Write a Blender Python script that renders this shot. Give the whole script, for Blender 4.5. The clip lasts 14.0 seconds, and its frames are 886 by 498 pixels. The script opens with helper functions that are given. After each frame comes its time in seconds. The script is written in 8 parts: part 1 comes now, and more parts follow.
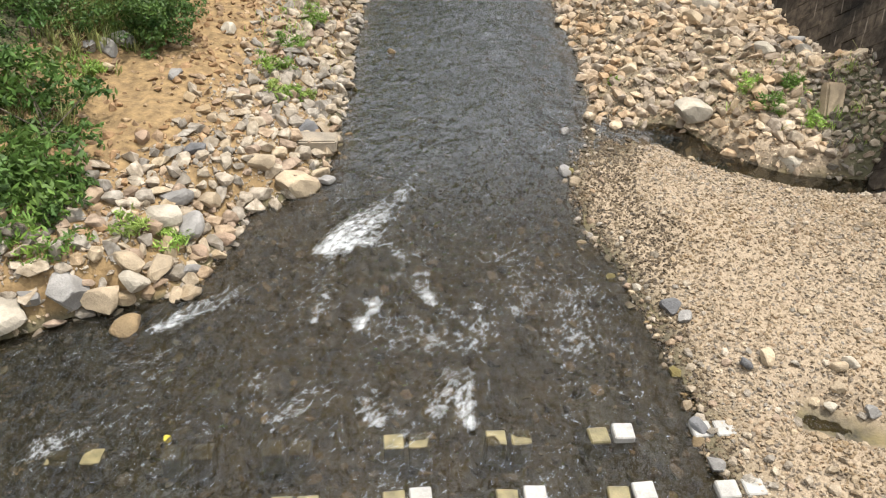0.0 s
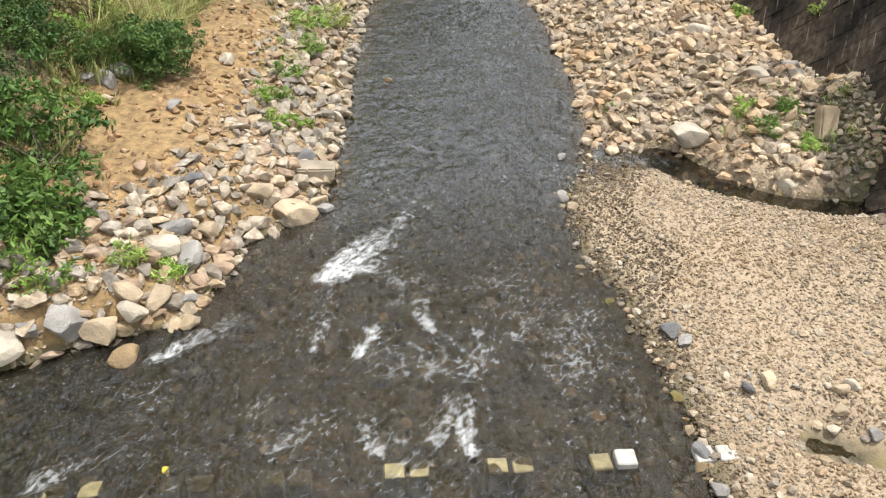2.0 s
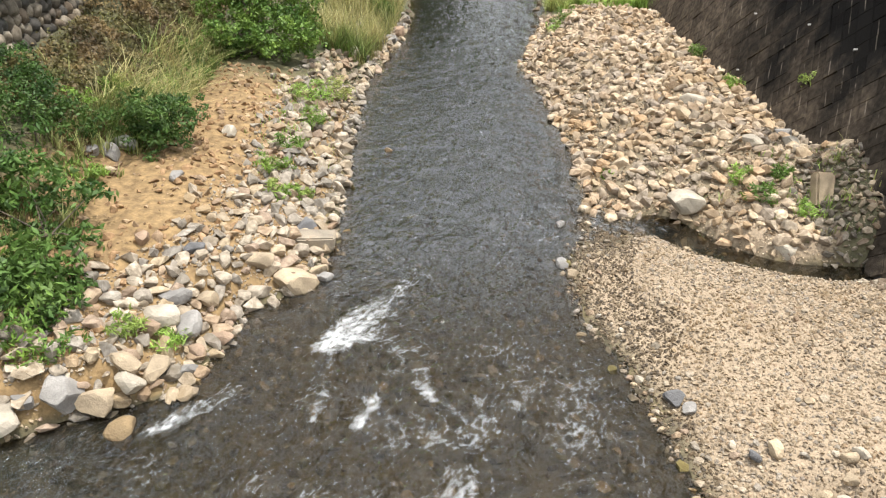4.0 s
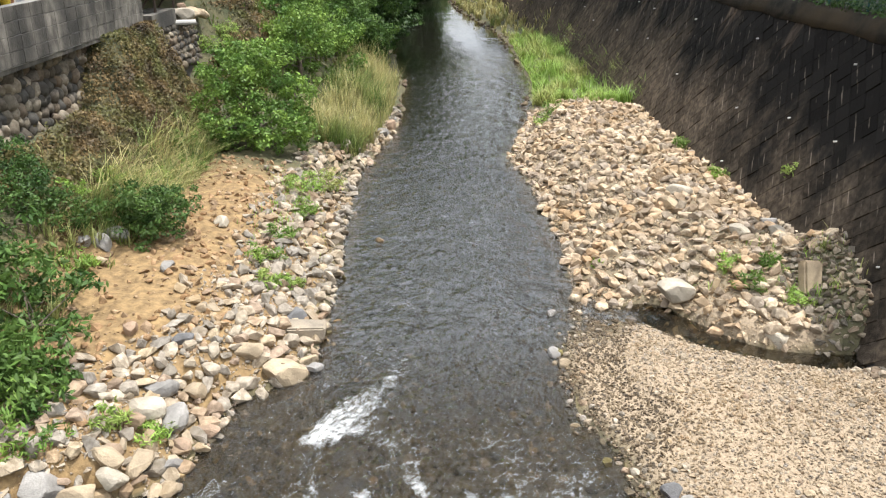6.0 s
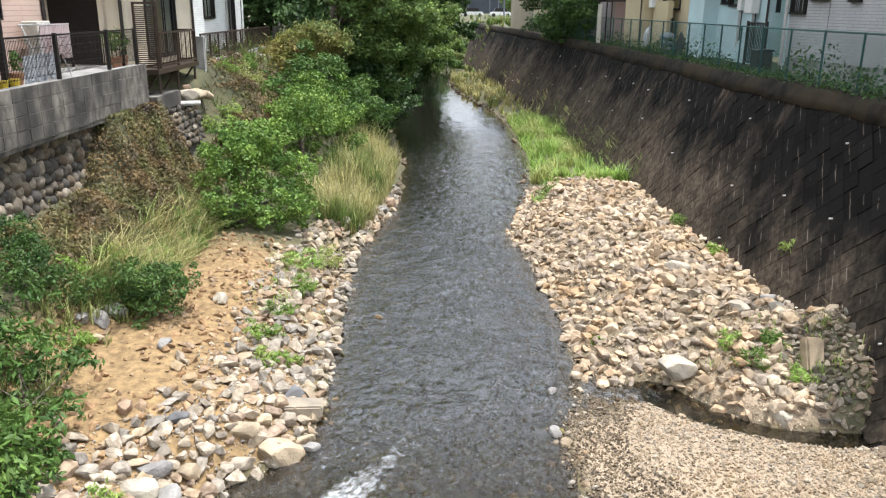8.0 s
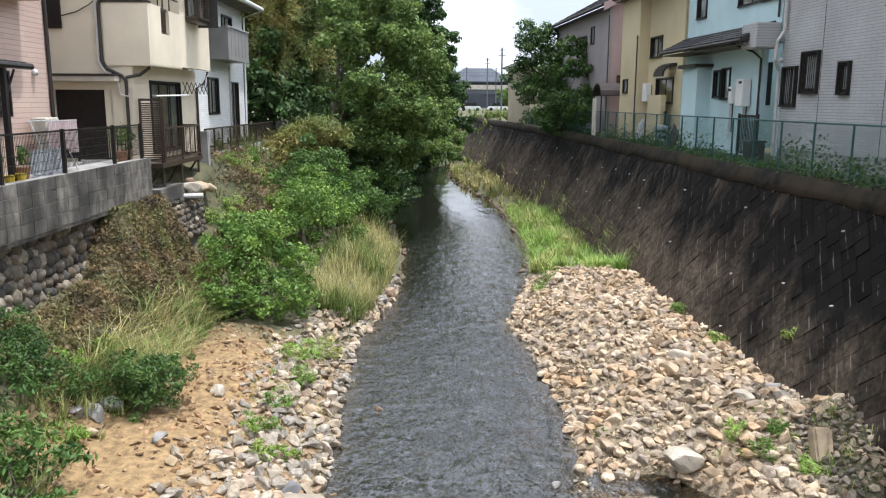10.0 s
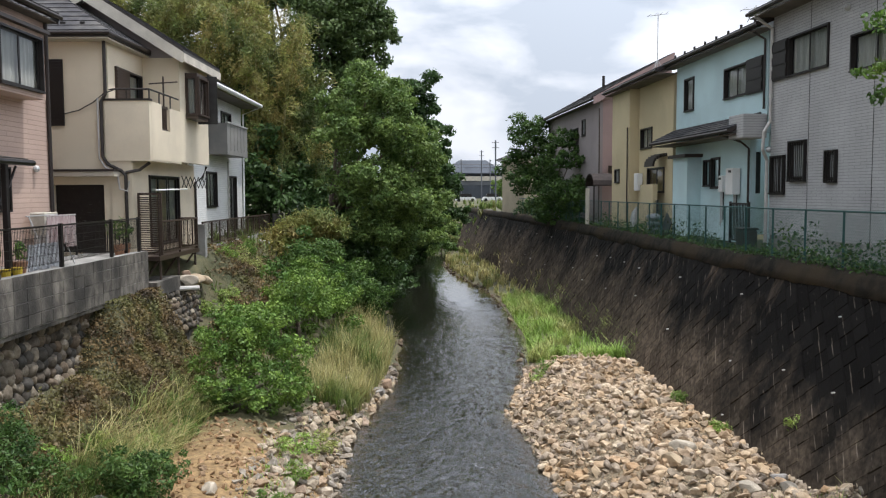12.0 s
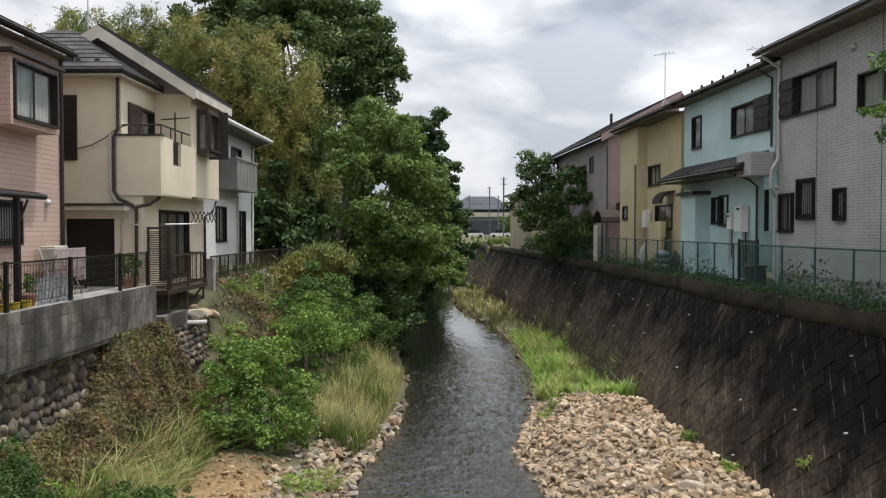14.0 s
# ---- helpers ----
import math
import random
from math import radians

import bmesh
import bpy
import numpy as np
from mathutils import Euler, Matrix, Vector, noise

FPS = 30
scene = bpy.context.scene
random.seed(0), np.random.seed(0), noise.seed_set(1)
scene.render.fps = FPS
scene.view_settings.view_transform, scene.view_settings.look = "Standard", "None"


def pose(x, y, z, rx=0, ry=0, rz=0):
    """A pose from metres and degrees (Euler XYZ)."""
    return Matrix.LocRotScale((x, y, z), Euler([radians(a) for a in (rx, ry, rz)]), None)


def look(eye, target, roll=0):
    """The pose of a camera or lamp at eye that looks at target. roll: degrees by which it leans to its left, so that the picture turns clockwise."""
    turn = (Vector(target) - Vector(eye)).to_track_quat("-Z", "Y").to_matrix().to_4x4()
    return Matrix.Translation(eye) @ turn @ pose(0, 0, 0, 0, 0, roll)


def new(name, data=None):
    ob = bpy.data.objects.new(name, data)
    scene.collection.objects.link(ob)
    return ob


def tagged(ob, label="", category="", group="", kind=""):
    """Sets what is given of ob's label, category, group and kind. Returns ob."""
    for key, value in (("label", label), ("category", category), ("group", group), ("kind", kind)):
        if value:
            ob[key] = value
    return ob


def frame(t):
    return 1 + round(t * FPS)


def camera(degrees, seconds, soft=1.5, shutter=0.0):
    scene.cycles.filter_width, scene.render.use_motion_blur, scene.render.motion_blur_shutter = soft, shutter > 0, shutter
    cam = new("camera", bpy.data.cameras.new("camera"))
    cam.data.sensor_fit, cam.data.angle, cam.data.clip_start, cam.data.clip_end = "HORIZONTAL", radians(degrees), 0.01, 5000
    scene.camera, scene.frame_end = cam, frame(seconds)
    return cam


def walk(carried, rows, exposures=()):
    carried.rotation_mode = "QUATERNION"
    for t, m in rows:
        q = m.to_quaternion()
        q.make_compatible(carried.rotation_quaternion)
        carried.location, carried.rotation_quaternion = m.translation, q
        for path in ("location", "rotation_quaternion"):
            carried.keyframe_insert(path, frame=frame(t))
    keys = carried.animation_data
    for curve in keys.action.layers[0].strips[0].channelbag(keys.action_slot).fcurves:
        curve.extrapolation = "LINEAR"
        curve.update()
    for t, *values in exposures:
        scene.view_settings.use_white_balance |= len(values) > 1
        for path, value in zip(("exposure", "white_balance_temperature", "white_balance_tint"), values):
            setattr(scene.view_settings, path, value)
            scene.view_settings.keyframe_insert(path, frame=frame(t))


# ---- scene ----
cam = camera(58.34, 14.0, soft=1.2)
walk(cam, [
    (0.0, pose(0, 0, 6.0, 54.23, 0.0, 0.31) @ pose(0, 0, 0, 0, 0, 1.61)),
    (0.5, pose(0, 0, 6.0, 54.37, 0.0, 0.30) @ pose(0, 0, 0, 0, 0, 1.50)),
    (1.0, pose(0, 0, 6.0, 54.87, 0.0, 0.33) @ pose(0, 0, 0, 0, 0, 1.31)),
    (1.5, pose(0, 0, 6.0, 55.73, 0.0, 0.08) @ pose(0, 0, 0, 0, 0, 1.27)),
    (2.0, pose(0, 0, 6.0, 56.15, 0.0, 0.24) @ pose(0, 0, 0, 0, 0, 0.99)),
    (2.5, pose(0, 0, 6.0, 56.85, 0.0, 0.47) @ pose(0, 0, 0, 0, 0, 0.63)),
    (3.0, pose(0, 0, 6.0, 57.94, 0.0, 0.62) @ pose(0, 0, 0, 0, 0, 0.40)),
    (3.2, pose(0, 0, 6.0, 58.48, 0.0, 0.61) @ pose(0, 0, 0, 0, 0, 0.44)),
    (5.3, pose(0, 0, 6.0, 65.30, 0.0, -0.24) @ pose(0, 0, 0, 0, 0, 0.76)),
    (5.5, pose(0, 0, 6.0, 65.85, 0.0, -0.27) @ pose(0, 0, 0, 0, 0, 0.80)),
    (6.0, pose(0, 0, 6.0, 67.50, 0.0, -0.32) @ pose(0, 0, 0, 0, 0, 0.63)),
    (6.5, pose(0, 0, 6.0, 68.82, 0.0, -0.34) @ pose(0, 0, 0, 0, 0, 0.77)),
    (7.0, pose(0, 0, 6.0, 70.03, 0.0, -0.28) @ pose(0, 0, 0, 0, 0, 0.77)),
    (7.5, pose(0, 0, 6.0, 71.62, 0.0, -0.37) @ pose(0, 0, 0, 0, 0, 0.75)),
    (8.0, pose(0, 0, 6.0, 73.03, 0.0, -0.32) @ pose(0, 0, 0, 0, 0, 0.59)),
    (8.2, pose(0, 0, 6.0, 73.75, 0.0, -0.20) @ pose(0, 0, 0, 0, 0, 0.55)),
    (10.3, pose(0, 0, 6.0, 80.46, 0.0, -0.35) @ pose(0, 0, 0, 0, 0, 0.10)),
    (10.5, pose(0, 0, 6.0, 81.11, 0.0, -0.33) @ pose(0, 0, 0, 0, 0, -0.04)),
    (11.0, pose(0, 0, 6.0, 82.55, 0.0, -0.42) @ pose(0, 0, 0, 0, 0, 0.04)),
    (11.5, pose(0, 0, 6.0, 84.46, 0.0, -0.43) @ pose(0, 0, 0, 0, 0, -0.09)),
    (12.0, pose(0, 0, 6.0, 85.97, 0.0, -0.56) @ pose(0, 0, 0, 0, 0, -0.32)),
    (12.5, pose(0, 0, 6.0, 87.02, 0.0, -0.54) @ pose(0, 0, 0, 0, 0, -0.29)),
    (13.0, pose(0, 0, 6.0, 87.88, 0.0, -0.35) @ pose(0, 0, 0, 0, 0, -0.21)),
    (13.5, pose(0, 0, 6.0, 88.42, 0.0, -0.15) @ pose(0, 0, 0, 0, 0, -0.10)),
    (14.0, pose(0, 0, 6.0, 88.55, 0.0, 0.00) @ pose(0, 0, 0, 0, 0, 0.00))], exposures=[
    (0.0, 0.03, 6500, 10), (3.0, 0.15, 6500, 10), (5.3, 0.24, 6400, 10), (8.2, 0.38, 6100, 11), (10.3, 0.16, 5950, 12), (11.0, 0.06, 5900, 12), (11.5, 0.04, 5900, 11), (12.0, -0.24, 6150, 12), (12.5, -0.46, 6250, 12), (13.0, -0.56, 6350, 12), (13.5, -0.49, 6350, 12), (14.0, -0.42, 6400, 11)])

# ---- daylight: high sun from the right bank, broken cloud ----
SUN_EL, SUN_AZ = radians(75), radians(76)  # azimuth from +y towards +x
world = bpy.data.worlds.new("sky")
scene.world = world
world.use_nodes = True
wn, wl = world.node_tree.nodes, world.node_tree.links
wn.clear()
w_out, w_bg = wn.new("ShaderNodeOutputWorld"), wn.new("ShaderNodeBackground")
w_sky = wn.new("ShaderNodeTexSky")
w_sky.sky_type, w_sky.sun_disc = "NISHITA", False
w_sky.sun_elevation, w_sky.sun_rotation = SUN_EL, SUN_AZ
w_sky.air_density, w_sky.dust_density = 1.0, 2.0
w_co, w_map = wn.new("ShaderNodeTexCoord"), wn.new("ShaderNodeMapping")
w_map.inputs["Scale"].default_value = (1.0, 1.0, 2.3)
w_map.inputs["Location"].default_value = (0.35, 0.1, 0.2)
w_n1, w_r1 = wn.new("ShaderNodeTexNoise"), wn.new("ShaderNodeValToRGB")
w_n1.inputs["Scale"].default_value, w_n1.inputs["Detail"].default_value, w_n1.inputs["Roughness"].default_value = 1.7, 8.0, 0.5
w_r1.color_ramp.elements[0].position, w_r1.color_ramp.elements[1].position = 0.30, 0.46
w_n2, w_r2 = wn.new("ShaderNodeTexNoise"), wn.new("ShaderNodeValToRGB")
w_n2.inputs["Scale"].default_value, w_n2.inputs["Detail"].default_value, w_n2.inputs["Distortion"].default_value = 5.0, 9.0, 0.3
w_r2.color_ramp.elements[0].position, w_r2.color_ramp.elements[1].position = 0.40, 0.57
w_r2.color_ramp.elements[0].color, w_r2.color_ramp.elements[1].color = (12.2, 13.3, 14.6, 1), (20.0, 20.3, 20.7, 1)
w_mix = wn.new("ShaderNodeMixRGB")
wl.new(w_co.outputs["Generated"], w_map.inputs["Vector"])
wl.new(w_map.outputs[0], w_n1.inputs["Vector"]); wl.new(w_map.outputs[0], w_n2.inputs["Vector"])
wl.new(w_n1.outputs["Fac"], w_r1.inputs["Fac"]); wl.new(w_n2.outputs["Fac"], w_r2.inputs["Fac"])
wl.new(w_r1.outputs["Color"], w_mix.inputs["Fac"])
wl.new(w_sky.outputs["Color"], w_mix.inputs["Color1"]); wl.new(w_r2.outputs["Color"], w_mix.inputs["Color2"])
# clouds shine brighter towards the sun
sun_at = (math.cos(SUN_EL) * math.sin(SUN_AZ), math.cos(SUN_EL) * math.cos(SUN_AZ), math.sin(SUN_EL))
w_dot, w_pow, w_add, w_glow = wn.new("ShaderNodeVectorMath"), wn.new("ShaderNodeMath"), wn.new("ShaderNodeMath"), wn.new("ShaderNodeVectorMath")
w_dot.operation, w_pow.operation, w_add.operation, w_glow.operation = "DOT_PRODUCT", "POWER", "MULTIPLY_ADD", "SCALE"
w_dot.inputs[1].default_value = sun_at
wl.new(w_co.outputs["Generated"], w_dot.inputs[0])
w_max = wn.new("ShaderNodeMath")
w_max.operation, w_max.inputs[1].default_value = "MAXIMUM", 0.0
wl.new(w_dot.outputs["Value"], w_max.inputs[0]); wl.new(w_max.outputs[0], w_pow.inputs[0])
w_pow.inputs[1].default_value, w_add.inputs[1].default_value, w_add.inputs[2].default_value = 1.5, 1.8, 0.80
wl.new(w_pow.outputs[0], w_add.inputs[0]); wl.new(w_add.outputs[0], w_glow.inputs["Scale"])
wl.new(w_mix.outputs["Color"], w_glow.inputs[0])
wl.new(w_glow.outputs[0], w_bg.inputs["Color"])
w_bg.inputs["Strength"].default_value = 0.064
wl.new(w_bg.outputs[0], w_out.inputs[0])

sun_data = bpy.data.lights.new("sun", "SUN")
sun_data.energy, sun_data.angle, sun_data.color = 5.0, radians(0.6), (1.0, 0.955, 0.88)
sun = new("sun", sun_data)
sun_way = Vector((math.cos(SUN_EL) * math.sin(SUN_AZ), math.cos(SUN_EL) * math.cos(SUN_AZ), math.sin(SUN_EL)))
sun.matrix_world = look(sun_way * 60, (0, 0, 0))

# ---- materials ----
def mat(name, a, b=None, rough=0.8, scale=6.0, bump=0.2, fine=60.0, metal=0.0, per_piece=0.0, c=None, coarse=0.6, island=False, spec=0.4, stretch=(1, 1, 1), thin=0.0, stain=(0.45, 0.62)):
    """Two tones mixed by noise at two scales, with grain bump; c: a third tone in large stains. per_piece: random shift of brightness."""
    m = bpy.data.materials.new(name)
    m.use_nodes = True
    nt = m.node_tree
    n, l = nt.nodes, nt.links
    p = n["Principled BSDF"]
    b = b or tuple(v * 0.75 for v in a)
    co, mp = n.new("ShaderNodeNewGeometry"), n.new("ShaderNodeMapping")
    mp.inputs["Scale"].default_value = stretch
    l.new(co.outputs["Position"], mp.inputs["Vector"])
    n1 = n.new("ShaderNodeTexNoise")
    n1.inputs["Scale"].default_value, n1.inputs["Detail"].default_value = scale, 5
    n2 = n.new("ShaderNodeTexNoise")
    n2.inputs["Scale"].default_value, n2.inputs["Detail"].default_value = fine, 4
    l.new(mp.outputs[0], n1.inputs["Vector"]); l.new(mp.outputs[0], n2.inputs["Vector"])
    r = n.new("ShaderNodeValToRGB")
    r.color_ramp.elements[0].position, r.color_ramp.elements[1].position = 0.35, 0.65
    r.color_ramp.elements[0].color, r.color_ramp.elements[1].color = (*b, 1), (*a, 1)
    l.new(n1.outputs["Fac"], r.inputs["Fac"])
    col = r.outputs["Color"]
    if c:
        n3, r3, mx = n.new("ShaderNodeTexNoise"), n.new("ShaderNodeValToRGB"), n.new("ShaderNodeMixRGB")
        n3.inputs["Scale"].default_value, n3.inputs["Detail"].default_value = coarse, 6
        l.new(mp.outputs[0], n3.inputs["Vector"])
        r3.color_ramp.elements[0].position, r3.color_ramp.elements[1].position = stain
        l.new(n3.outputs["Fac"], r3.inputs["Fac"]); l.new(r3.outputs["Color"], mx.inputs["Fac"])
        l.new(col, mx.inputs["Color1"])
        mx.inputs["Color2"].default_value = (*c, 1)
        col = mx.outputs["Color"]
    g = n.new("ShaderNodeMath")
    g.operation = "MULTIPLY_ADD"
    g.inputs[1].default_value, g.inputs[2].default_value = 0.5, 0.75
    l.new(n2.outputs["Fac"], g.inputs[0])
    val = g.outputs[0]
    if per_piece:
        if island:
            src = n.new("ShaderNodeNewGeometry").outputs["Random Per Island"]
        else:
            src = n.new("ShaderNodeObjectInfo").outputs["Random"]
        k = n.new("ShaderNodeMath")
        k.operation = "MULTIPLY_ADD"
        k.inputs[1].default_value, k.inputs[2].default_value = per_piece, 1 - per_piece / 2
        l.new(src, k.inputs[0])
        kk = n.new("ShaderNodeMath")
        kk.operation = "MULTIPLY"
        l.new(k.outputs[0], kk.inputs[0]); l.new(val, kk.inputs[1])
        val = kk.outputs[0]
    mul = n.new("ShaderNodeVectorMath")
    mul.operation = "SCALE"
    l.new(col, mul.inputs[0]); l.new(val, mul.inputs["Scale"])
    l.new(mul.outputs[0], p.inputs["Base Color"])
    p.inputs["Roughness"].default_value, p.inputs["Metallic"].default_value = rough, metal
    p.inputs["Specular IOR Level"].default_value = spec
    if bump:
        bp = n.new("ShaderNodeBump")
        bp.inputs["Strength"].default_value, bp.inputs["Distance"].default_value = bump, 0.02
        l.new(n2.outputs["Fac"], bp.inputs["Height"]); l.new(bp.outputs[0], p.inputs["Normal"])
    if thin:
        tr, ms = n.new("ShaderNodeBsdfTranslucent"), n.new("ShaderNodeMixShader")
        l.new(mul.outputs[0], tr.inputs["Color"])
        ms.inputs["Fac"].default_value = thin
        l.new(p.outputs[0], ms.inputs[1]); l.new(tr.outputs[0], ms.inputs[2])
        l.new(ms.outputs[0], n["Material Output"].inputs["Surface"])
    return m


def stone_mat(name, tones, island=True, rough=0.85):
    """Stone whose pieces take their tone from a list, with speckle and grain."""
    m = mat(name, (0.512, 0.50, 0.478), (0.256, 0.236, 0.206), rough=rough, scale=10, fine=70, bump=0.6, c=(0.30, 0.255, 0.19), coarse=0.9, stain=(0.48, 0.72))
    nt = m.node_tree
    n, l = nt.nodes, nt.links
    src = n.new("ShaderNodeNewGeometry").outputs["Random Per Island"] if island else n.new("ShaderNodeObjectInfo").outputs["Random"]
    r = n.new("ShaderNodeValToRGB")
    r.color_ramp.interpolation = "CONSTANT"
    while len(r.color_ramp.elements) < len(tones):
        r.color_ramp.elements.new(0.5)
    for i, tone in enumerate(tones):
        r.color_ramp.elements[i].position, r.color_ramp.elements[i].color = i / len(tones), (*tone, 1)
    l.new(src, r.inputs["Fac"])
    mx = n.new("ShaderNodeMixRGB")
    mx.blend_type, mx.inputs["Fac"].default_value = "MULTIPLY", 1.0
    sc = [x for x in n if x.type == "VECT_MATH"][0]
    old = sc.inputs[0].links[0].from_socket
    gain = n.new("ShaderNodeVectorMath")
    gain.operation = "SCALE"
    gain.inputs["Scale"].default_value = 2.25
    l.new(old, gain.inputs[0])
    l.new(gain.outputs[0], mx.inputs["Color1"]); l.new(r.outputs["Color"], mx.inputs["Color2"])
    l.new(mx.outputs["Color"], sc.inputs[0])
    return m


STONE_TONES = [(0.372, 0.317, 0.246), (0.341, 0.297, 0.242), (0.293, 0.261, 0.222), (0.404, 0.333, 0.238), (0.341, 0.261, 0.186), (0.214, 0.194, 0.166), (0.444, 0.388, 0.317), (0.309, 0.238, 0.182), (0.309, 0.282, 0.246), (0.388, 0.341, 0.277), (0.246, 0.226, 0.202)]
M_STONE = stone_mat("river_stone", STONE_TONES)
M_STONE_ONE = stone_mat("river_stone_single", STONE_TONES, island=False)
M_PEBBLE = stone_mat("pebble", [(0.328, 0.262, 0.184), (0.297, 0.235, 0.164), (0.266, 0.219, 0.164), (0.391, 0.328, 0.250), (0.226, 0.195, 0.164), (0.336, 0.254, 0.176), (0.313, 0.270, 0.219), (0.360, 0.293, 0.212)])
M_COBBLE = stone_mat("cobble", [(0.125, 0.110, 0.092), (0.085, 0.078, 0.068), (0.17, 0.15, 0.12), (0.065, 0.062, 0.056), (0.145, 0.115, 0.085), (0.25, 0.22, 0.175)], island=False)
M_RUBBLE = stone_mat("rubble_stone", [(0.50, 0.40, 0.285), (0.45, 0.345, 0.235), (0.40, 0.315, 0.235), (0.54, 0.45, 0.34), (0.28, 0.235, 0.19), (0.43, 0.325, 0.22), (0.33, 0.275, 0.225), (0.38, 0.30, 0.21), (0.30, 0.25, 0.195), (0.44, 0.36, 0.27), (0.41, 0.32, 0.23)])
M_RUBBLE_ONE = stone_mat("rubble_stone_single", [(0.50, 0.40, 0.29), (0.43, 0.35, 0.265), (0.36, 0.30, 0.235), (0.53, 0.45, 0.345), (0.29, 0.245, 0.20), (0.47, 0.345, 0.23), (0.40, 0.315, 0.23), (0.33, 0.285, 0.23)], island=False)
M_WET = stone_mat("wet_gravel_stone", [(0.14, 0.105, 0.065), (0.105, 0.08, 0.055), (0.085, 0.068, 0.05), (0.17, 0.13, 0.085), (0.24, 0.19, 0.13), (0.12, 0.09, 0.055)], rough=0.7)
M_CONCRETE = mat("concrete", (0.33, 0.32, 0.30), (0.23, 0.225, 0.21), scale=3, bump=0.3, c=(0.16, 0.155, 0.145), coarse=1.3)
M_OLD_CONCRETE = mat("stained_concrete_block", (0.215, 0.195, 0.165), (0.080, 0.071, 0.060), scale=5, bump=0.7, fine=30, per_piece=0.3, c=(0.036, 0.033, 0.029), coarse=0.9, stretch=(1, 1, 0.55), stain=(0.40, 0.60))


def wall_mat(name):
    """Old wall blocks: brown concrete, darkened on the upper and near stretch by lichen and painted-in shade, with pale
    lime leached along the rising joints and down the slope.
    """
    m = mat(name, (0.104, 0.082, 0.060), (0.046, 0.036, 0.027), scale=9.0, bump=0.5, per_piece=0.55, fine=40, spec=0.05)
    n, l = m.node_tree.nodes, m.node_tree.links
    out = [x for x in n if x.type == "VECT_MATH"][0]
    old = out.inputs[0].links[0].from_socket
    geo, sep = n.new("ShaderNodeNewGeometry"), n.new("ShaderNodeSeparateXYZ")
    l.new(geo.outputs["Position"], sep.inputs[0])

    def op(kind, a, b, c=None):
        k = n.new("ShaderNodeMath")
        k.operation = kind
        for i, v in enumerate((a, b, c)):
            if v is None:
                continue
            if isinstance(v, float):
                k.inputs[i].default_value = v
            else:
                l.new(v, k.inputs[i])
        return k.outputs[0]

    def noise(scale, detail, stretch, rough=0.62):
        q, t = n.new("ShaderNodeMapping"), n.new("ShaderNodeTexNoise")
        q.inputs["Scale"].default_value = stretch
        t.inputs["Scale"].default_value, t.inputs["Detail"].default_value, t.inputs["Roughness"].default_value = scale, detail, rough
        l.new(geo.outputs["Position"], q.inputs["Vector"]); l.new(q.outputs[0], t.inputs["Vector"])
        return t.outputs["Fac"]

    def band(value, lo, hi, top=1.0):
        r = n.new("ShaderNodeMapRange")
        r.inputs["From Min"].default_value, r.inputs["From Max"].default_value, r.inputs["To Max"].default_value = lo, hi, top
        l.new(value, r.inputs["Value"])
        return r.outputs[0]

    def over(under, tone, fac):
        x = n.new("ShaderNodeMixRGB")
        l.new(under, x.inputs["Color1"]); l.new(fac, x.inputs["Fac"])
        x.inputs["Color2"].default_value = (*tone, 1)
        return x.outputs["Color"]

    # black lichen with shade painted in: dark on top and near the bridge, paler towards the sunlit toe; hanging tongues
    # where water runs
    stain_shade_y = op("MAXIMUM", op("MULTIPLY_ADD", sep.outputs["Y"], -0.020, 0.46), -0.05)
    stain_shade_z = op("MULTIPLY_ADD", sep.outputs["Z"], 0.155, -0.365)
    patches = op("MULTIPLY_ADD", noise(0.42, 6, (1, 1, 1)), 1.0, op("MULTIPLY", noise(1.0, 4, (0.5, 1.6, 0.5)), 0.45))
    cover = op("ADD", op("ADD", patches, stain_shade_y), stain_shade_z)
    col = over(old, (0.0115, 0.0105, 0.0095), band(cover, 0.59, 0.89))
    # washed, paler runs straight down the slope
    col = over(col, (0.145, 0.108, 0.078), band(noise(1.0, 4, (0.22, 1.15, 0.22)), 0.62, 0.72, 0.5))
    # lime along one family of joints, broken into dashes
    rise = op("MULTIPLY_ADD", sep.outputs["Z"], -1.0966, sep.outputs["Y"])
    cell = op("ABSOLUTE", op("SUBTRACT", op("FRACT", op("MULTIPLY_ADD", rise, 2.0797, -7.5695), 0.0), 0.5), 0.0)
    line = op("LESS_THAN", cell, 0.04)
    dash = op("MULTIPLY", line, band(noise(1.9, 3, (1.0, 1.0, 1.0), 0.7), 0.50, 0.64, 0.5))
    col = over(col, (0.25, 0.21, 0.17), dash)
    l.new(col, out.inputs[0])
    return m


M_WALL = wall_mat("blackened_wall_block")
M_MORTAR = mat("dark_cobble_mortar", (0.070, 0.062, 0.052), (0.038, 0.034, 0.029), scale=7)
M_JOINT = mat("dark_mortar", (0.030, 0.027, 0.024), scale=5)

